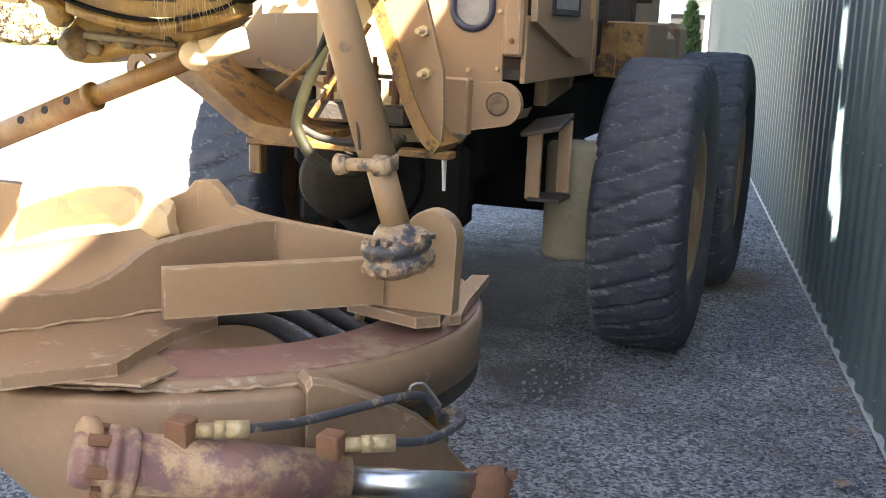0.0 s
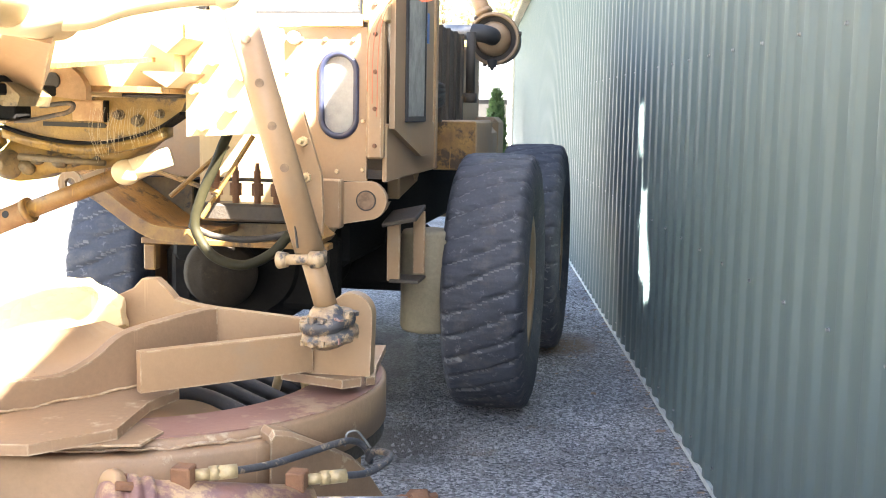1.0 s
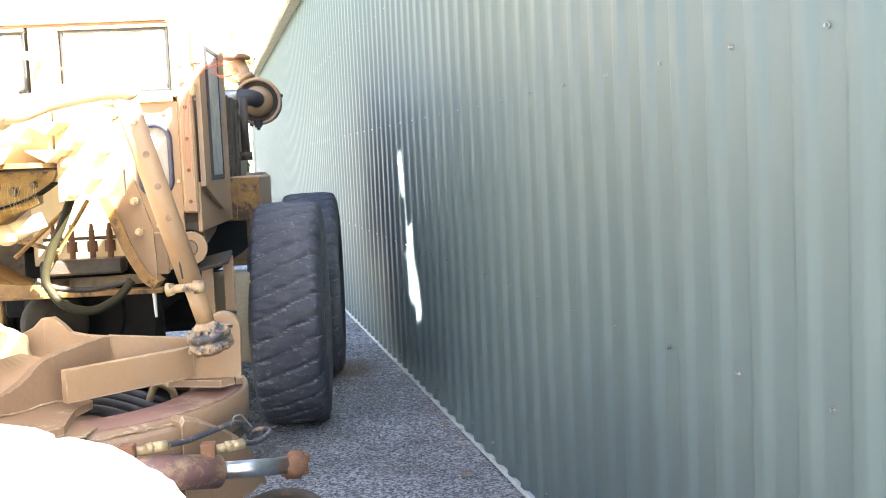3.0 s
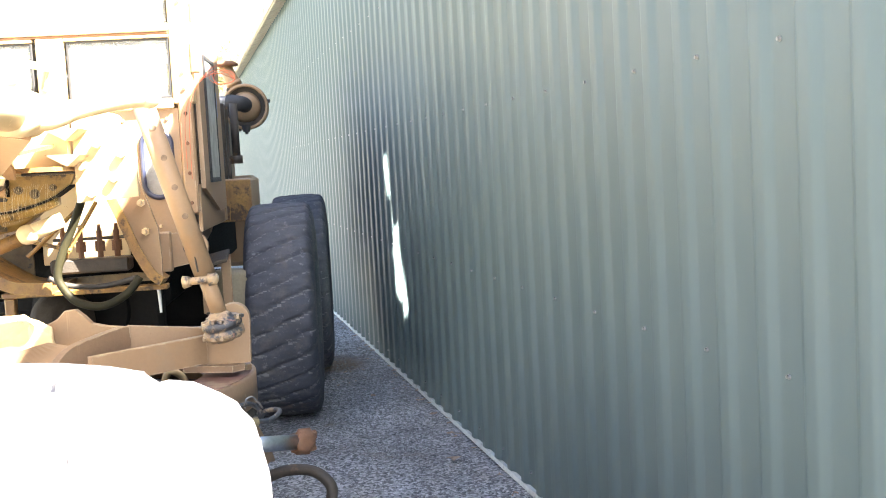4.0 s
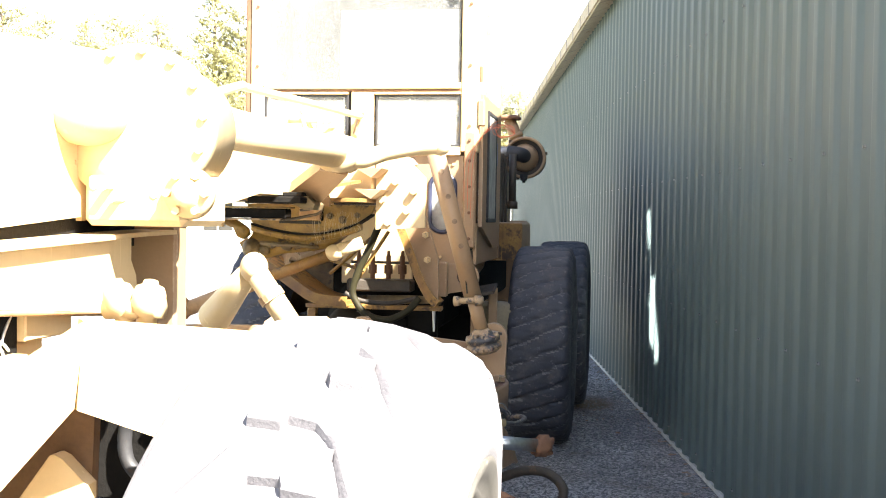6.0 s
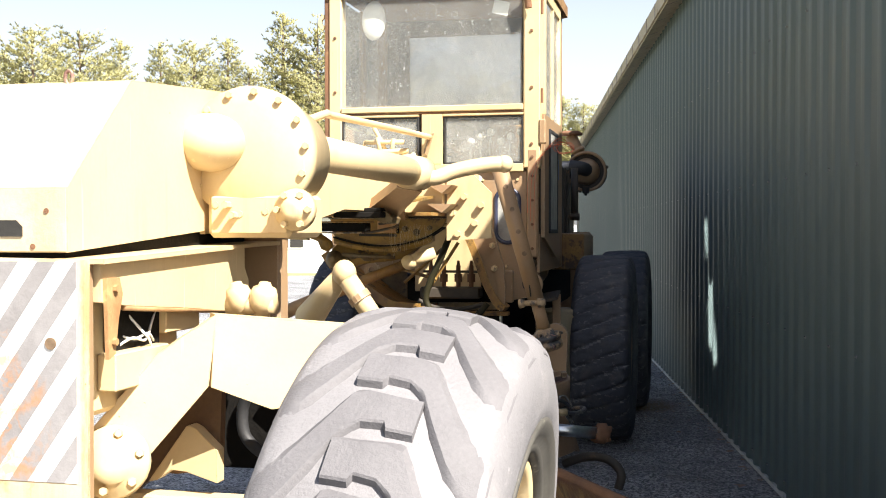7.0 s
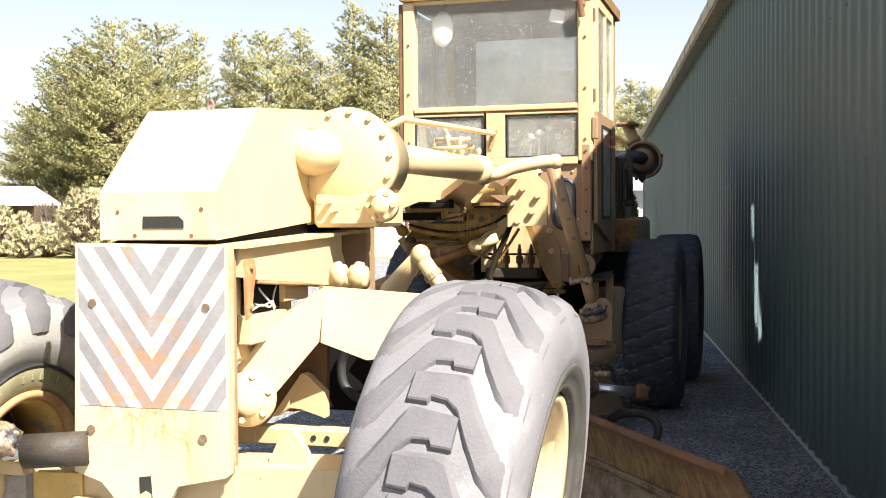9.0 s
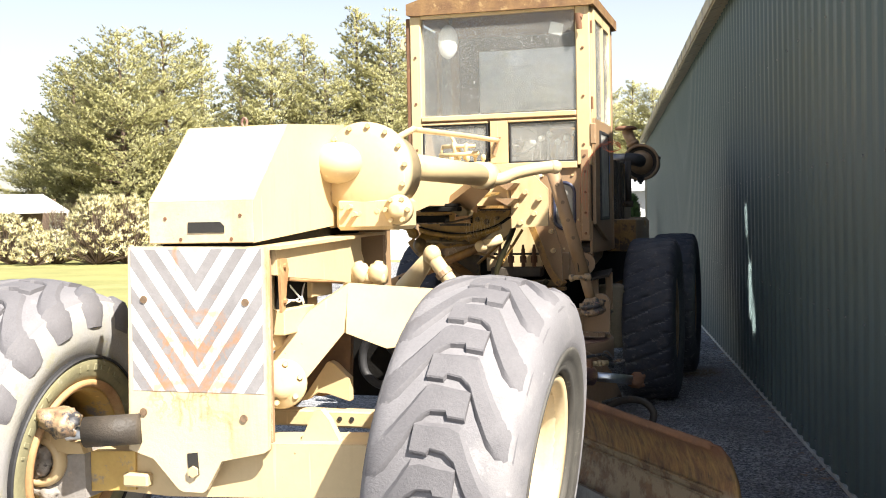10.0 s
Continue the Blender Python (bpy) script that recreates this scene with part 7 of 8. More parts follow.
# curved frame hoops
def hoop(pts, t, v0, v1, mat):
    bm = bmesh.new()
    line = smooth_line([(u, 0, z) for u, z in pts], 5)
    inner = []
    for i, p in enumerate(line):
        d = (line[min(i + 1, len(line) - 1)] - line[max(i - 1, 0)]).normalized()
        inner.append(p + Vector((-d.z, 0, d.x)) * t)
    prism(bm, [(p.x, p.z) for p in line] + [(p.x, p.z) for p in inner[::-1]], "y", v0, v1)
    return bm


RIGHT_ARC = [(0.22, 1.60), (0.27, 1.49), (0.33, 1.345), (0.385, 1.2), (0.45, 1.08), (0.50, 1.035)]
hr = part("frame_hoop", hoop(RIGHT_ARC, 0.03, 1.86, 2.06, YELLOW), YELLOW, grader, "curved frame hoop, yellow inside")
part("front_flange", hoop(RIGHT_ARC, 0.045, 1.845, 1.86, YELLOW), YELLOW, hr, "wide stained yellow front flange")
bm = bmesh.new()
prism(bm, [(0.28, 1.60), (0.42, 1.58), (0.453, 1.468), (0.505, 1.30), (0.512, 1.15), (0.507, 1.043), (0.47, 1.075), (0.425, 1.18), (0.358, 1.34), (0.30, 1.48)], "y", 1.90, 1.925)
part("hoop_face", bm, TAN, hr)
for u, z in ((0.438, 1.425), (0.450, 1.290)):
    bm = bmesh.new()
    rod(bm, (u, 1.90, z), (u, 1.83, z), 0.010, 0.010, 10)
    hexagon(bm, (u, 1.90, z), (u, 1.875, z), 0.019)
    part("bolt", bm, TAN_PALE, hr)
LEFT_ARC = [(-0.62, 1.36), (-0.54, 1.257), (-0.402, 1.171), (-0.218, 1.05), (-0.10, 1.025), (0.0, 1.02)]
hl = part("frame_hoop", hoop(LEFT_ARC, 0.03, 1.90, 2.36, YELLOW), YELLOW, grader, "curved frame hoop, yellow inside")
part("front_flange", hoop(LEFT_ARC, 0.055, 1.885, 1.90, YELLOW), YELLOW, hl, "wide stained yellow front flange")
bm = bmesh.new()
prism(bm, [(-0.60, 1.20), (-0.516, 1.15), (-0.322, 1.022), (-0.085, 0.995), (0.416, 1.015), (0.44, 1.05), (0.30, 1.058), (-0.12, 1.05), (-0.203, 1.06), (-0.205, 1.25), (-0.40, 1.24), (-0.50, 1.30)], "y", 2.362, 2.38)
part("hoop_web", bm, GREASY_BROWN, hl, "grease-stained yellow web closing the hoop")
part("cross_bar", span(-0.25, 0.52, 1.95, 2.02, 1.005, 1.03, 0.004), YELLOW, grader)
part("back_plate", span(-0.12, 0.30, 2.24, 2.27, 1.13, 1.55, 0.004), TAN_PALE, grader, "pale steel sheet behind the valves")
part("frame_leg", span(-0.24, -0.19, 1.95, 2.0, 0.90, 1.005, 0.006), YELLOW, grader)
# valve bank
bank = part("valve_block", span(-0.03, 0.34, 2.0, 2.12, 1.10, 1.17, 0.01), GRIME, grader, "greasy valve block with rusty spools")
for u in (0.03, 0.11, 0.20, 0.28):
    bm = bmesh.new()
    rod(bm, (u, 2.05, 1.16), (u, 2.05, 1.30), 0.014, 0.014, 10)
    rod(bm, (u, 2.05, 1.20), (u, 2.05, 1.25), 0.024, 0.024, 10)
    rod(bm, (u, 2.05, 1.29), (u, 2.05, 1.33), 0.012, 0.008, 8)
    part("spool", bm, RUST, bank)
part("link_bar", span(-0.02, 0.36, 2.05, 2.07, 1.255, 1.27, 0.003), GRIME, bank)
for a, b in (((-0.1, 1.9, 1.20), (0.12, 1.95, 1.40)), ((0.02, 1.92, 1.12), (0.22, 1.95, 1.44)), ((-0.2, 1.95, 1.3), (0.1, 1.9, 1.22))):
    bm = bmesh.new()
    rod(bm, a, b, 0.010, 0.010, 8)
    part("linkage_rod", bm, YELLOW, grader)
# big loop of hose with a sunlit bend
bm = bmesh.new()
hose(bm, [(0.245, 1.75, 1.56), (0.205, 1.7, 1.436), (0.156, 1.7, 1.322), (0.116, 1.7, 1.239), (0.082, 1.7, 1.133), (0.097, 1.7, 1.071), (0.157, 1.7, 1.0), (0.266, 1.7, 0.973), (0.375, 1.7, 1.019), (0.439, 1.72, 1.094)], 0.019, 12)
part("hydraulic_hose", bm, surface("olive_rubber_hose", (0.030, 0.026, 0.011), (0.02, 0.018, 0.009), 0.6, scale=8, spec=0.2, wear=(0.08, 0.07, 0.04), wear_amount=0.64), grader, "thick olive rubber hose loop", True)
bm = bmesh.new()
hose(bm, [(0.0, 1.85, 1.10), (0.1, 1.84, 1.06), (0.25, 1.85, 1.05), (0.40, 1.85, 1.08)], 0.013)
part("hydraulic_hose", bm, GRIME, grader, "", True)
bm = bmesh.new()
rod(bm, (0.455, 2.08, 1.06), (0.46, 2.08, 0.88), 0.012, 0.006, 8)
part("rag_strip", bm, PLASTIC, grader, "white plastic strip hanging down")
BRAKE = surface("brown_dusty_drum", (0.045, 0.036, 0.026), (0.028, 0.022, 0.017), 0.8, scale=6, bump=0.3, spec=0.15, wear=(0.07, 0.052, 0.035), wear_amount=0.58, wear_scale=9)
# underside: transmission, driveline, step, tanks; shade under the cab put into the black
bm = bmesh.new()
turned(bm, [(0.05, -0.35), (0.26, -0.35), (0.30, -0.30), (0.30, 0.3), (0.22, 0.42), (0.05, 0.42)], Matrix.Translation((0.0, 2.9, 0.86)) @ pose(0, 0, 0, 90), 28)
part("transmission", bm, OIL_SHADE, grader, "greasy transmission housing, near black for the shade under the cab")
part("belly_frame", span(-0.42, 0.42, 2.62, 6.4, 0.84, 1.20, 0.03), OIL_SHADE, grader)
part("belly_plate", span(-0.10, 0.40, 2.5, 2.62, 0.66, 1.0, 0.03), OIL_SHADE, grader)
bm = bmesh.new()
turned(bm, [(0.02, -0.06), (0.14, -0.06), (0.155, -0.04), (0.155, 0.05), (0.13, 0.06), (0.12, 0.14), (0.02, 0.14)], Matrix.Translation((-0.10, 2.42, 0.83)) @ pose(0, 0, 0, 90, 0, 35), 28)
part("drive_flange", bm, BRAKE, grader, "brown rusted brake drum on the driveline", True)
step = part("cab_step", b1((0, 0, 0), (0.16, 0.26, 0.02), 0.004, pose(0.655, 2.72, 1.075, 8, -12, 0)), GRIME, grader, "steel cab step on two hangers")
part("hanger", span(0.585, 0.645, 2.68, 2.70, 0.78, 1.06, 0.004), TAN, step)
part("hanger", span(0.68, 0.735, 2.80, 2.82, 0.80, 1.09, 0.004), TAN, step)
part("lower_tread", span(0.60, 0.735, 2.66, 2.84, 0.775, 0.79, 0.003), GRIME, step)
bm = bmesh.new()
turned(bm, [(0.02, 0.48), (0.13, 0.48), (0.14, 0.50), (0.14, 0.95), (0.13, 0.97), (0.05, 0.98), (0.02, 0.98)], Matrix.Translation((0.70, 3.12, 0)), 28)
part("air_tank", bm, surface("green_brown_tank_paint", (0.24, 0.20, 0.13), (0.19, 0.16, 0.10), 0.6, scale=4), grader, "dull olive upright air tank", True)
bm = bmesh.new()
prism(bm, [(3.05, 1.12), (3.05, 1.24), (3.4, 1.33), (3.5, 1.30), (3.5, 1.18)], "x", 0.50, 0.56)
rod(bm, (0.49, 3.43, 1.25), (0.57, 3.43, 1.25), 0.06, None, 16)
part("rear_bracket", bevel(bm, 0.006), TAN, grader)
# engine bay
part("engine_hood", span(-0.42, 0.42, 3.55, 6.7, 1.20, 2.02, 0.03), TAN, grader, "long sand-painted engine hood")
part("engine_block", span(0.30, 0.52, 3.6, 4.4, 1.30, 1.95, 0.02), DARK, grader)
part("radiator_panel", span(0.50, 0.54, 3.52, 5.0, 1.48, 2.035, 0.006), GRIME, grader)
for k in range(6):
    part("engine_post", span(0.535, 0.56, 3.65 + 0.26 * k, 3.68 + 0.26 * k, 1.48, 2.035, 0.004), GRIME, grader)
tool_box = part("tool_box", span(0.49, 0.755, 4.25, 4.95, 1.20, 1.49, 0.012), TAN, grader, "scuffed yellow and sand tool box")
part("painted_face", span(0.495, 0.75, 4.244, 4.251, 1.206, 1.484, 0.002), YELLOW, tool_box, "yellow paint showing through sand paint")
bm = span(0.44, 0.70, 5.0, 5.7, 1.2, 1.45, 0.05)
part("fuel_tank", bm, TAN, grader)
for k in range(5):
    bm = bmesh.new()
    hose(bm, [(0.53, 3.62, 1.52 + 0.03 * k), (0.60, 3.7, 1.56 + 0.03 * k), (0.62, 3.85, 1.60 + 0.02 * k), (0.55, 4.0, 1.7)], 0.014, 8, 5)
    part("engine_hose", bm, BLACK, grader, "", True)
bm = bmesh.new()
rod(bm, (0.60, 5.0, 1.62), (0.60, 5.0, 2.05), 0.03)
rod(bm, (0.60, 5.0, 1.60), (0.60, 5.0, 1.66), 0.045)
part("vertical_pipe", bm, GRIME, grader, "", True)
# air cleaner
AC = Matrix.Translation((0.59, 6.22, 2.085)) @ pose(0, 0, 0, 90)
bm = bmesh.new()
turned(bm, [(0.02, 0.01), (0.16, 0.01), (0.172, 0.03), (0.182, 0.03), (0.182, -0.25), (0.02, -0.25)], AC, 36)
ac = part("air_cleaner", bm, GRIME, grader, "round dark air cleaner with a brown clamp ring", True)
bm = bmesh.new()
turned(bm, [(0.168, 0.025), (0.172, 0.05), (0.195, 0.05), (0.198, 0.02), (0.19, 0.0)], AC, 36, True)
part("clamp_ring", bm, TAN, ac, "brown clamp ring", True)
bm = bmesh.new()
turned(bm, [(0.05, 0.10), (0.10, 0.08), (0.13, 0.02), (0.13, 0.0), (0.05, 0.0)], AC, 28)
part("bowl_centre", bm, TAN, ac, "", True)
for a in (0.2, 2.3, 4.4):
    bm = bmesh.new()
    box(bm, AC @ Vector((0.2 * math.cos(a), 0.2 * math.sin(a), 0.03)), (0.03, 0.03, 0.03))
    part("clamp", bevel(bm, 0.004), GRIME, ac)
bm = bmesh.new()
rod(bm, (0.22, 6.08, 2.13), (0.50, 6.055, 2.12), 0.056, 0.056, 20)
part("intake_pipe", bm, STEEL, ac, "bright steel intake pipe", True)
bm = bmesh.new()
hose(bm, [(0.455, 6.06, 2.122), (0.50, 6.052, 2.118), (0.55, 6.065, 2.11), (0.585, 6.11, 2.10), (0.59, 6.2, 2.09)], 0.066, 18)
part("rubber_elbow", bm, BLACK, ac, "dark rubber elbow", True)
bm = bmesh.new()
rod(bm, (0.59, 6.15, 1.93), (0.59, 6.15, 1.87), 0.04, 0.03, 14)
rod(bm, (0.59, 6.15, 1.87), (0.59, 6.15, 1.85), 0.015)
part("dust_valve", bm, BLACK, ac)
bm = bmesh.new()
rod(bm, (0.53, 6.28, 2.22), (0.43, 6.30, 2.44), 0.058, 0.058, 18)
rod(bm, (0.505, 6.285, 2.275), (0.49, 6.288, 2.31), 0.068, 0.068, 18)
part("intake_stack", bm, TAN, ac, "", True)
bm = bmesh.new()
turned(bm, [(0.02, 0.02), (0.08, 0.02), (0.118, 0.0), (0.118, -0.02), (0.02, -0.02)], Matrix.Translation((0.425, 6.30, 2.465)), 20)
part("rain_cap", bm, RUST, ac, "", True)
# pipe from the gear case to the cab
bm = bmesh.new()
hose(bm, [(0.12, -1.15, 1.83), (0.05, -0.5, 1.90), (-0.02, 0.2, 2.03), (-0.05, 0.40, 2.045), (-0.04, 1.3, 2.075), (-0.026, 2.26, 2.10)], 0.018, 10)
lnk = part("drag_link", bm, TAN_PALE, grader, "", True)
bm = bmesh.new()
plate(bm, [(-0.03, 2.26, 2.12), (-0.01, 2.29, 2.13), (-0.05, 2.29, 1.99), (-0.07, 2.28, 2.0)], 0.02)
part("end_bracket", bm, TAN, lnk)
for k in range(5):
    bm = bmesh.new()
    turned(bm, [(0.010, 0.0), (0.010, 0.12), (0.017, 0.125), (0.020, 0.145), (0.016, 0.160), (0.008, 0.165)], Matrix.Translation((-0.31 + 0.06 * k, 2.0, 1.82 + 0.02 * (k % 2))), 14)
    part("control_valve", bm, TAN_PALE, grader, "", True)
for a, b, r in (((-0.29, 1.9, 2.134), (-0.222, 1.92, 2.0), 0.012), ((-0.343, 1.9, 2.044), (-0.102, 1.9, 2.042), 0.014), ((-0.37, 1.9, 1.98), (-0.076, 1.9, 1.99), 0.016), ((-0.343, 1.9, 2.05), (-0.37, 1.92, 1.96), 0.010), ((-0.16, 1.88, 2.06), (-0.19, 1.92, 1.95), 0.012), ((-0.26, 1.88, 2.07), (-0.25, 1.92, 1.95), 0.013)):
    bm = bmesh.new()
    rod(bm, a, b, r, r, 10)
    part("control_link", bm, TAN_PALE, grader, "", True)
# orange twine hanging at the cab's corner
random.seed(3)
for k in range(3):
    bm = bmesh.new()
    x = 0.60 + 0.02 * k
    hose(bm, [(0.86, 2.5, 2.02), (0.78, 2.4, 2.05 + 0.02 * k), (0.70, CF - 0.03, 2.0), (x, CF - 0.03, 1.85), (x - 0.01, CF - 0.03, 1.62 - 0.05 * k)], 0.0016, 6)
    part("twine", bm, ORANGE, grader, "frayed orange baling twine")
bm = bmesh.new()
hose(bm, [(0.80 + 0.055 * math.cos(0.9 * k) + random.uniform(-0.015, 0.015), 2.42, 2.03 + 0.03 * math.sin(0.9 * k) + random.uniform(-0.01, 0.01)) for k in range(22)], 0.0016, 6, 4)
part("twine", bm, ORANGE, grader, "tangle of orange baling twine", True)
part("rear_counterweight", span(-0.6, 0.6, 6.5, 6.9, 0.7, 1.5, 0.04), TAN, grader)

# cobweb strung under the beam
random.seed(14)
bm = bmesh.new()
for k in range(30):
    u = 0.085 + 0.215 * k / 29
    top = 1.545 - 0.02 * random.random()
    foot = 1.385 + 0.08 * k / 29 + random.uniform(-0.02, 0.02)
    hose(bm, [(u, 0.93, top), (u - 0.012 + random.uniform(-0.01, 0.01), 0.93, (top + foot) / 2), (u + random.uniform(-0.02, 0.02), 0.935, foot)], 0.0004, 4, 3)
tagged(part("cobweb", bm, surface("dusty_silk", (0.62, 0.52, 0.34), (0.5, 0.4, 0.25), 0.7), grader, "dusty white cobweb"), kind="stuff")

# ---- trees, house and far things ----
class Foliage:
    """Gathers brushes of needles or leaves into one mesh."""

    def __init__(self, rng):
        self.rng, self.verts, self.faces, self.normals = rng, [], [], []

    def brush(self, c, out, s, blades=13):
        """A tuft of needle sprays spreading outwards and upwards from one shoot."""
        rng = self.rng
        axis = out * 0.55 + Vector((0, 0, 0.6))
        for _ in range(blades):
            d = (axis + Vector((rng.gauss(0, 0.6), rng.gauss(0, 0.6), rng.gauss(0, 0.45)))).normalized()
            e = d.cross(Vector((rng.gauss(0, 1), rng.gauss(0, 1), rng.gauss(0, 1)))).normalized()
            o = c - d * s * rng.uniform(0.0, 0.25)
            k = len(self.verts)
            w = s * rng.uniform(0.07, 0.13)
            tip = o + d * s * rng.uniform(0.6, 1.05)
            self.verts.extend((o - e * w, o + e * w, tip))
            nrm = tuple((d * 0.22 + out * 0.75 + Vector((0, 0, 0.42))).normalized())
            self.normals.extend((nrm, nrm, nrm))
            self.faces.append((k, k + 1, k + 2))

    def mesh(self, mat):
        me = bpy.data.meshes.new("crown")
        me.from_pydata([tuple(v) for v in self.verts], [], self.faces)
        me.materials.append(mat)
        me.polygons.foreach_set("use_smooth", [True] * len(me.polygons))
        me.normals_split_custom_set_from_vertices(self.normals)
        return me


def pine(h, seed, spread, dome):
    """A tapered trunk with ragged tiers of limbs; every limb carries side shoots, and every shoot a row of needle tufts."""
    rng = random.Random(seed)
    tb = bmesh.new()
    lean = Vector((rng.uniform(-0.03, 0.03), rng.uniform(-0.03, 0.03), 1))
    n = 10
    for i in range(n):
        a, b = i / n, (i + 1) / n
        rod(tb, lean * h * a, lean * h * b, 0.24 * (1 - a) + 0.02, 0.24 * (1 - b) + 0.02, 8)
    store = Foliage(rng)
    z = h * 0.07
    while z < h * 0.97:
        f = z / h
        env = (max(0.0, 1 - f ** (1.9 if dome else 1.15))) ** (0.66 if dome else 0.9)
        reach = spread * env * (0.55 + 0.45 * min(1.0, f / 0.22)) + 0.18
        count = max(3, round(3 + 1.1 * reach))
        start = rng.uniform(0, 6.28)
        for k in range(count):
            a = start + 6.283 * k / count + rng.uniform(-0.45, 0.45)
            r = reach * rng.uniform(0.5, 1.15)
            out = Vector((math.cos(a), math.sin(a), 0))
            p0 = lean * (z + rng.uniform(-0.2, 0.2))
            rise = rng.uniform(-0.06, 0.16) + 0.5 * f
            bend = Vector((0, 0, rng.uniform(0.05, 0.22) * r))
            limb = [p0 + out * r * t + Vector((0, 0, rise * r * t)) + bend * t * t for t in (0, 0.35, 0.7, 1.0)]
            for i in range(3):
                rod(tb, limb[i], limb[i + 1], 0.045 * (1 - f) * (1 - i / 3.6) + 0.007, 0.045 * (1 - f) * (1 - (i + 1) / 3.6) + 0.005, 5)
            steps = max(2, int(r / 0.26))
            for j in range(1, steps + 1):
                t = j / steps
                if t * r < 0.28 * r and r > 1.0:
                    continue
                c = p0 + out * r * t + Vector((0, 0, rise * r * t)) + bend * t * t
                store.brush(c + Vector((0, 0, 0.05)), out, rng.uniform(0.18, 0.28))
                for side in (-1, 1):
                    arm_len = (r * 0.40 * (1.2 - t) + 0.25) * rng.uniform(0.6, 1.15)
                    d = (out * rng.uniform(0.5, 1.0) + Vector((-out.y, out.x, 0)) * side).normalized()
                    m = max(1, int(arm_len / 0.13))
                    for q in range(1, m + 1):
                        u = q / m
                        store.brush(c + d * arm_len * u + Vector((0, 0, 0.18 * arm_len * u * u + rng.gauss(0.02, 0.07))), (out + d + Vector((0, 0, 0.3 * u))).normalized(), rng.uniform(0.15, 0.25))
        z += h * rng.uniform(0.022, 0.036)
    for q in range(14):
        store.brush(lean * h * (0.92 + 0.006 * q) + Vector((rng.gauss(0, 0.08), rng.gauss(0, 0.08), 0)), Vector((0, 0, 1)), 0.32)
    me = store.mesh(PINE)
    tree = tagged(new("pine_tree"), "tall dense pine tree standing beyond the lawn", "tree", "row of pines")
    part("trunk", tb, BARK, tree)
    crown = new("crown", me)
    crown.parent = tree
    return tree


KINDS = {"wide": (11.6, 1, 3.4, True), "round": (11.0, 5, 3.0, True), "spire": (12.0, 9, 2.5, False)}
EYE = Vector((-0.51, -5.88, 0))
first = {}
# (bearing from the yard, distance, height, shape)
for i, (az, d, h, shape) in enumerate([
        (-26.7, 60, 10.0, "wide"), (-24.3, 57, 11.0, "wide"), (-22.3, 60, 11.6, "round"), (-20.6, 62, 11.6, "spire"), (-18.6, 60, 11.2, "spire"), (-17.2, 56, 10.6, "round"),
        (-15.4, 58, 11.2, "spire"), (-14.2, 55, 9.4, "round"), (-12.7, 57, 12.4, "spire"), (-11.0, 56, 11.6, "round"), (-9.0, 60, 11.4, "wide"), (-28.6, 66, 7.6, "round"),
        (-25.8, 64, 11.0, "round"), (-7.0, 58, 11.0, "round"), (-5.0, 60, 10.6, "spire"), (-3.2, 62, 10.2, "round"), (-1.4, 60, 9.4, "spire"), (0.3, 62, 8.6, "round"),
        (1.5, 66, 9.4, "spire"), (2.6, 58, 8.0, "round")]):
    s = h / KINDS[shape][0]
    m = Matrix.Translation((EYE.x + d * math.sin(radians(az)), EYE.y + d * math.cos(radians(az)), -0.05)) @ pose(0, 0, 0, 0, 0, 67 * i)
    if shape not in first:
        first[shape] = pine(*KINDS[shape])
        first[shape].matrix_world = m
        first[shape].scale = (s, s, s)
    else:
        base = first[shape]
        keep = base.scale.copy()
        base.scale = (s, s, s)
        copy_thing(base, m)
        base.scale = keep


def shrub(name, x, y, h, r, mat, seed, label, tall):
    rng = random.Random(seed)
    verts, faces = [], []
    for _ in range(2600 if tall else 1500):
        f = rng.random()
        a = rng.uniform(0, 6.283)
        env = r * (1 - f) ** (0.55 if tall else 0.35) * (0.5 + 0.5 * min(1, f * 6))
        rr = env * math.sqrt(rng.uniform(0.35, 1.1))
        c = Vector((rr * math.cos(a), rr * math.sin(a), f * h))
        d = Vector((math.cos(a) * 0.5 + rng.gauss(0, 0.4), math.sin(a) * 0.5 + rng.gauss(0, 0.4), rng.uniform(0.2, 1.2))).normalized()
        e = d.cross(Vector((rng.gauss(0, 1), rng.gauss(0, 1), rng.gauss(0, 1)))).normalized()
        s = 0.075 if tall else 0.16
        k = len(verts)
        verts.extend((tuple(c - e * s * 0.4), tuple(c + e * s * 0.4), tuple(c + d * s * 1.6)))
        faces.append((k, k + 1, k + 2))
    me = bpy.data.meshes.new("crown")
    me.from_pydata(verts, [], faces)
    me.materials.append(mat)
    ob = tagged(new(name), label, "shrub")
    ob.location = (x, y, 0)
    bm = bmesh.new()
    rod(bm, (0, 0, -0.05), (0, 0, h * 0.7), 0.05, 0.015, 8)
    part("trunk", bm, BARK, ob)
    c = new("crown", me)
    c.parent = ob
    return ob


shrub("conifer_shrub", 0.19, 21.2, 1.95, 0.30, SHRUB, 4, "narrow dark green conifer beside the shed's end", True)


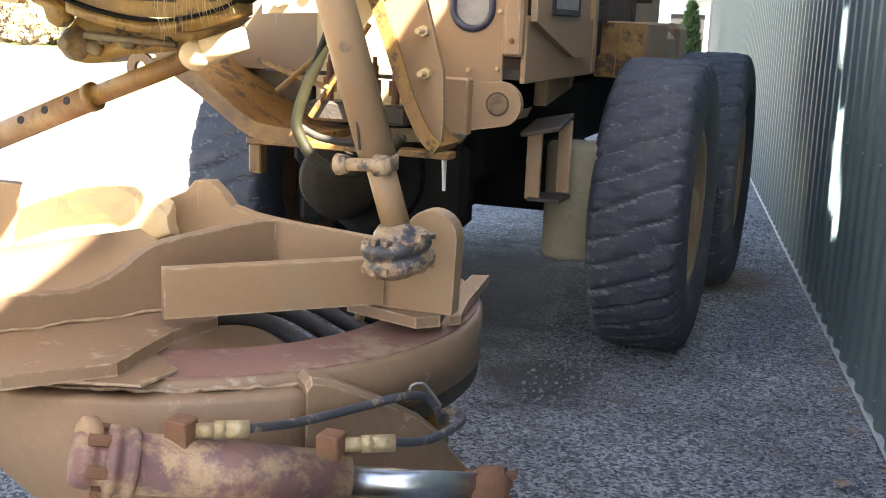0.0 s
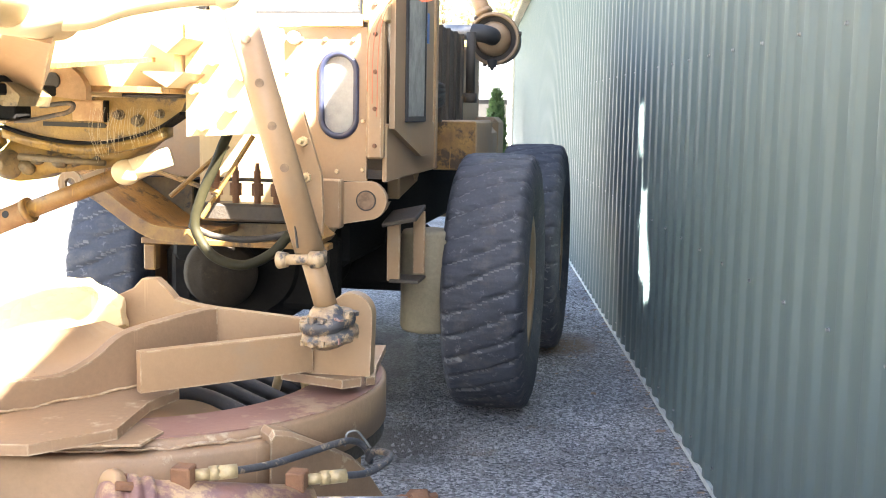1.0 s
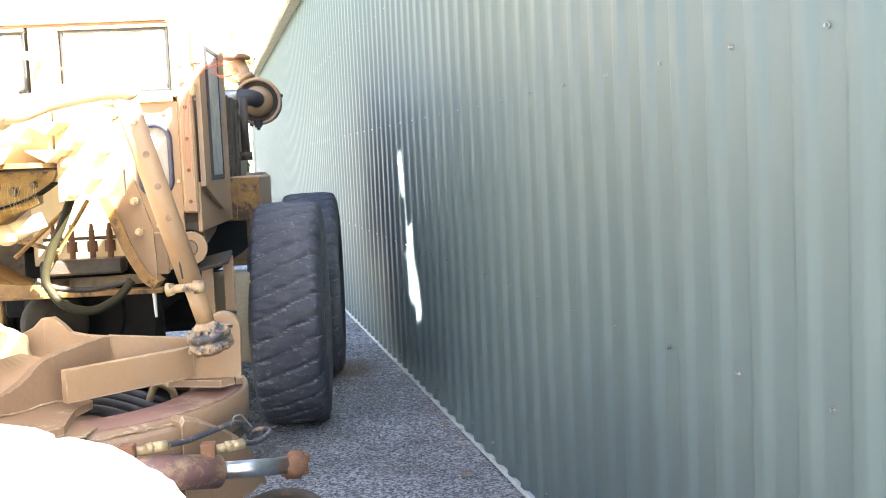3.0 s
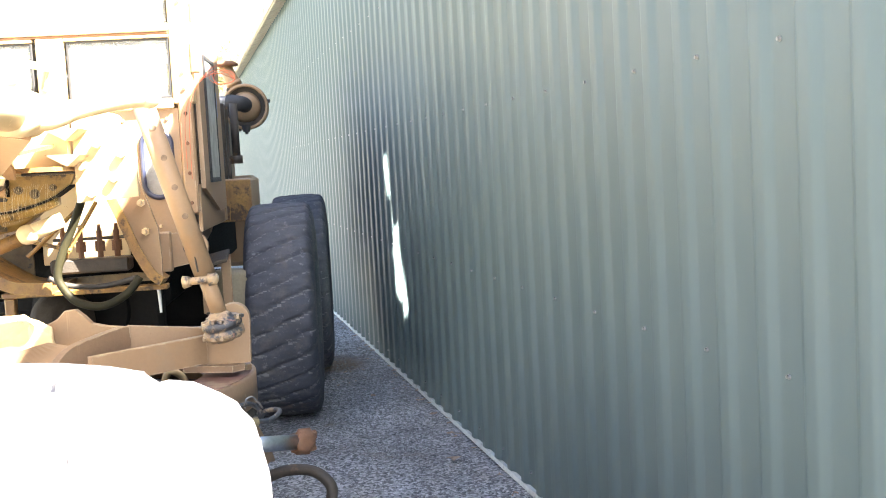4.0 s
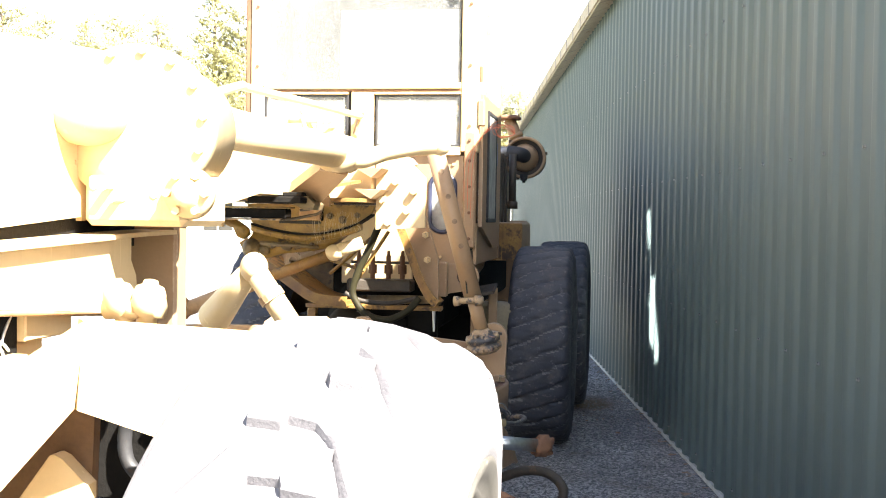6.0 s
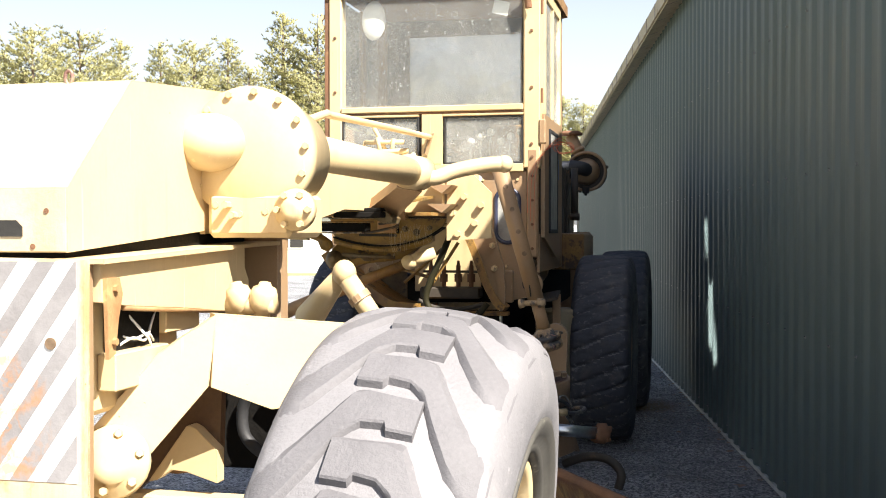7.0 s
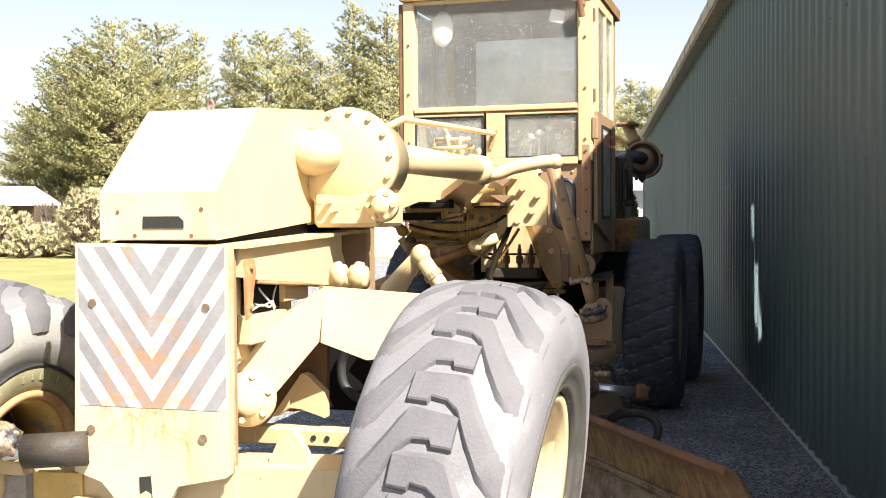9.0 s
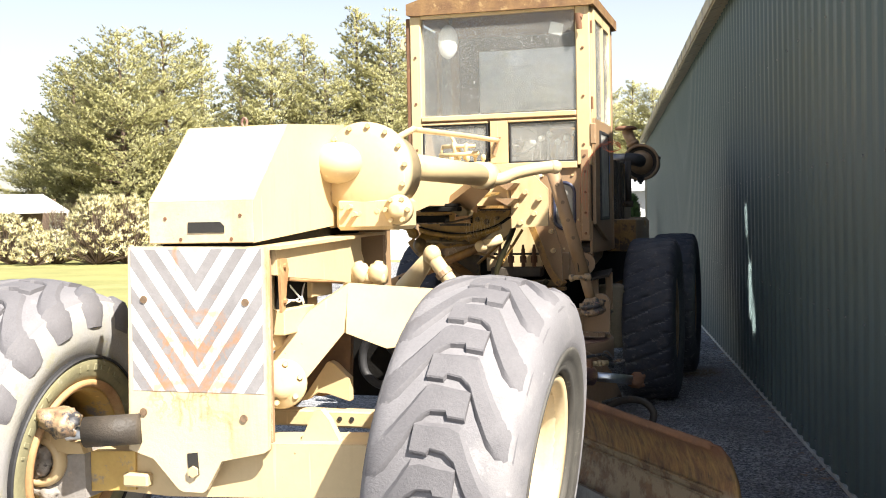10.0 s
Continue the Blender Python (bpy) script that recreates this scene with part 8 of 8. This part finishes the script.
def bush(x, y, h, r, seed, bare=False):
    """A loose garden bush: a few stems that fork into airy tufts of pale leaves, or bare grey twigs."""
    rng = random.Random(seed)
    ob = tagged(new("garden_bush"), "bare brown twigs of a dead bush beside the barn" if bare else "sunlit pale olive garden bush on the lawn", "shrub")
    ob.location = (x, y, 0)
    store, tb = Foliage(rng), bmesh.new()
    for _ in range(int(26 * r * h) + 14 if bare else int(110 * r * h) + 30):
        a, f = rng.uniform(0, 6.283), rng.uniform(0.12, 1.0)
        rr = r * math.sqrt(rng.uniform(0.05, 1.0)) * (1.1 - f * f * 0.8)
        c = Vector((rr * math.cos(a), rr * math.sin(a), h * f))
        rod(tb, (0, 0, -0.03), c, 0.018, 0.005, 4)
        if bare:
            for _ in range(5):
                rod(tb, c * rng.uniform(0.5, 0.9), c + Vector((rng.gauss(0, 0.3), rng.gauss(0, 0.3), rng.gauss(0.1, 0.2))), 0.008, 0.004, 4)
        else:
            store.brush(c, Vector((math.cos(a), math.sin(a), 0.3)).normalized(), rng.uniform(0.16, 0.28), 14)
    part("stem", tb, BARK, ob)
    if bare:
        return
    crown = new("crown", store.mesh(BUSH))
    crown.parent = ob


for k, (az, d, h, r) in enumerate(((-25.5, 45, 2.0, 1.3), (-24.4, 44, 2.6, 1.2), (-27.8, 46, 1.3, 1.1), (-28.8, 45, 1.2, 0.9), (-22.6, 46, 1.2, 1.0), (-25.9, 44, 2.6, 1.5), (-29.9, 47, 2.0, 1.0), (-28.9, 47, 1.7, 0.8))):
    bush(EYE.x + d * math.sin(radians(az)), EYE.y + d * math.cos(radians(az)), h, r, 40 + k)
bush(EYE.x + 48 * math.sin(radians(-27.6)), EYE.y + 48 * math.cos(radians(-27.6)), 2.3, 1.1, 61, True)


def house(name, x, y, w, dep, h, turn, label):
    ob = tagged(new(name), label, "house")
    ob.matrix_world = pose(x, y, 0, 0, 0, turn)
    part("wall", span(-w / 2, w / 2, 0, dep, 0, h, 0.01), WHITEWASH, ob)
    bm = bmesh.new()
    prism(bm, [(-0.4, h), (dep / 2, h + dep * 0.18), (dep + 0.4, h), (dep + 0.4, h + 0.12), (dep / 2, h + dep * 0.18 + 0.14), (-0.4, h + 0.12)], "x", -w / 2 - 0.4, w / 2 + 0.4)
    part("roof", bm, surface("grey_iron_roof", (0.42, 0.43, 0.44), (0.36, 0.37, 0.38), 0.5), ob, "grey iron roof")
    u = -w / 2 + 1.0
    while u < w / 2 - 1.0:
        win = part("window", span(u, u + 1.1, -0.03, 0.02, 0.85, 1.95, 0.005), WHITE, ob)
        for j in (0, 1):
            part("pane", span(u + 0.06 + 0.52 * j, u + 0.52 + 0.52 * j, -0.04, -0.028, 0.92, 1.88, 0.002), DARK, win)
        u += 2.1
    return ob


house("far_house", EYE.x + 36 * math.sin(radians(0.6)) + 0.2, 32, 7.0, 6, 2.3, 0, "pale grey low house beyond the shed")
house("far_house", EYE.x + 40 * math.sin(radians(-11.3)), 34, 9.0, 6, 2.2, 6, "white weatherboard house beyond the yard")
# open-sided barn with a pale roof
barn = tagged(new("open_barn"), "open-sided barn with a pale iron roof beyond the lawn", "barn")
barn.matrix_world = pose(EYE.x + 52 * math.sin(radians(-30.3)), EYE.y + 52 * math.cos(radians(-30.3)), 0, 0, 0, 24)
bm = bmesh.new()
plate(bm, [(-7, -0.6, 2.12), (2.9, -0.6, 2.12), (1.4, 5, 3.0), (-7, 5, 3.0)], 0.10)
part("roof", bm, WHITEWASH, barn)
part("back_wall", span(-6.8, 2.0, 4.8, 4.9, 0, 2.8, 0.01), BARK, barn)
part("side_wall", span(2.0, 2.8, 0.2, 0.3, 0, 2.1, 0.01), WHITEWASH, barn, "pale weatherboard end wall")
for u in (-6.5, -3.3, -0.2, 2.6):
    part("post", span(u, u + 0.14, -0.1, 0.04, 0, 2.08, 0.01), BARK, barn)

# ---- leaves and litter on the gravel ----
random.seed(9)
bm = bmesh.new()
for x, y, s in ((0.753, 4.39, 0.06), (0.572, 1.89, 0.07), (0.70, 2.9, 0.05), (0.68, 2.4, 0.05), (0.72, 3.3, 0.045), (0.60, 0.6, 0.05), (0.1, 1.2, 0.03), (0.45, 3.6, 0.04), *[(0.755 - abs(random.gauss(0, 0.05)), random.uniform(0.3, 9.0), random.uniform(0.012, 0.035)) for _ in range(70)],
                *[(random.uniform(0.05, 0.75), random.uniform(3.6, 6.2), random.uniform(0.012, 0.03)) for _ in range(40)]):
    a = random.uniform(0, 6.28)
    pts = [(x + s * 0.6 * math.cos(a + t) * (1.0 if i % 2 else 0.55), y + s * 0.6 * math.sin(a + t) * (1.0 if i % 2 else 0.55), 0.012 + 0.012 * random.random()) for i, t in enumerate([k * 0.785 for k in range(8)])]
    c = bm.verts.new((x, y, 0.018))
    vs = [bm.verts.new(p) for p in pts]
    for k in range(8):
        bm.faces.new((c, vs[k], vs[(k + 1) % 8]))
thing("leaf_litter", bm, surface("dry_leaf", (0.34, 0.26, 0.2), (0.26, 0.17, 0.11), 0.8, scale=30), "dry curled leaves scattered on the gravel", "leaves", kind="stuff")
# loose stones nearest the walker
verts, faces = [], []
rng = random.Random(77)
for _ in range(5200):
    x, y = rng.uniform(-0.6, 0.74), rng.uniform(-0.3, 7.5)
    s = rng.uniform(0.005, 0.014)
    k = len(verts)
    for dx, dy, dz in ((1, 0, 0), (-0.4, 0.9, 0), (-0.6, -0.8, 0), (0.1, 0.1, 0.9)):
        verts.append((x + s * (dx + rng.gauss(0, 0.25)), y + s * (dy + rng.gauss(0, 0.25)), -0.012 + s * dz + 0.012 * noise.noise((x * 0.9, y * 0.9, 0)) + 0.003))
    faces += [(k, k + 1, k + 3), (k + 1, k + 2, k + 3), (k + 2, k, k + 3)]
me = bpy.data.meshes.new("loose_stone")
me.from_pydata(verts, [], faces)
me.materials.append(surface("grey_stone", (0.24, 0.24, 0.245), (0.12, 0.12, 0.125), 0.85, scale=40))
tagged(new("loose_stone", me), "loose grey stone chips on the yard", "gravel", "", "stuff")
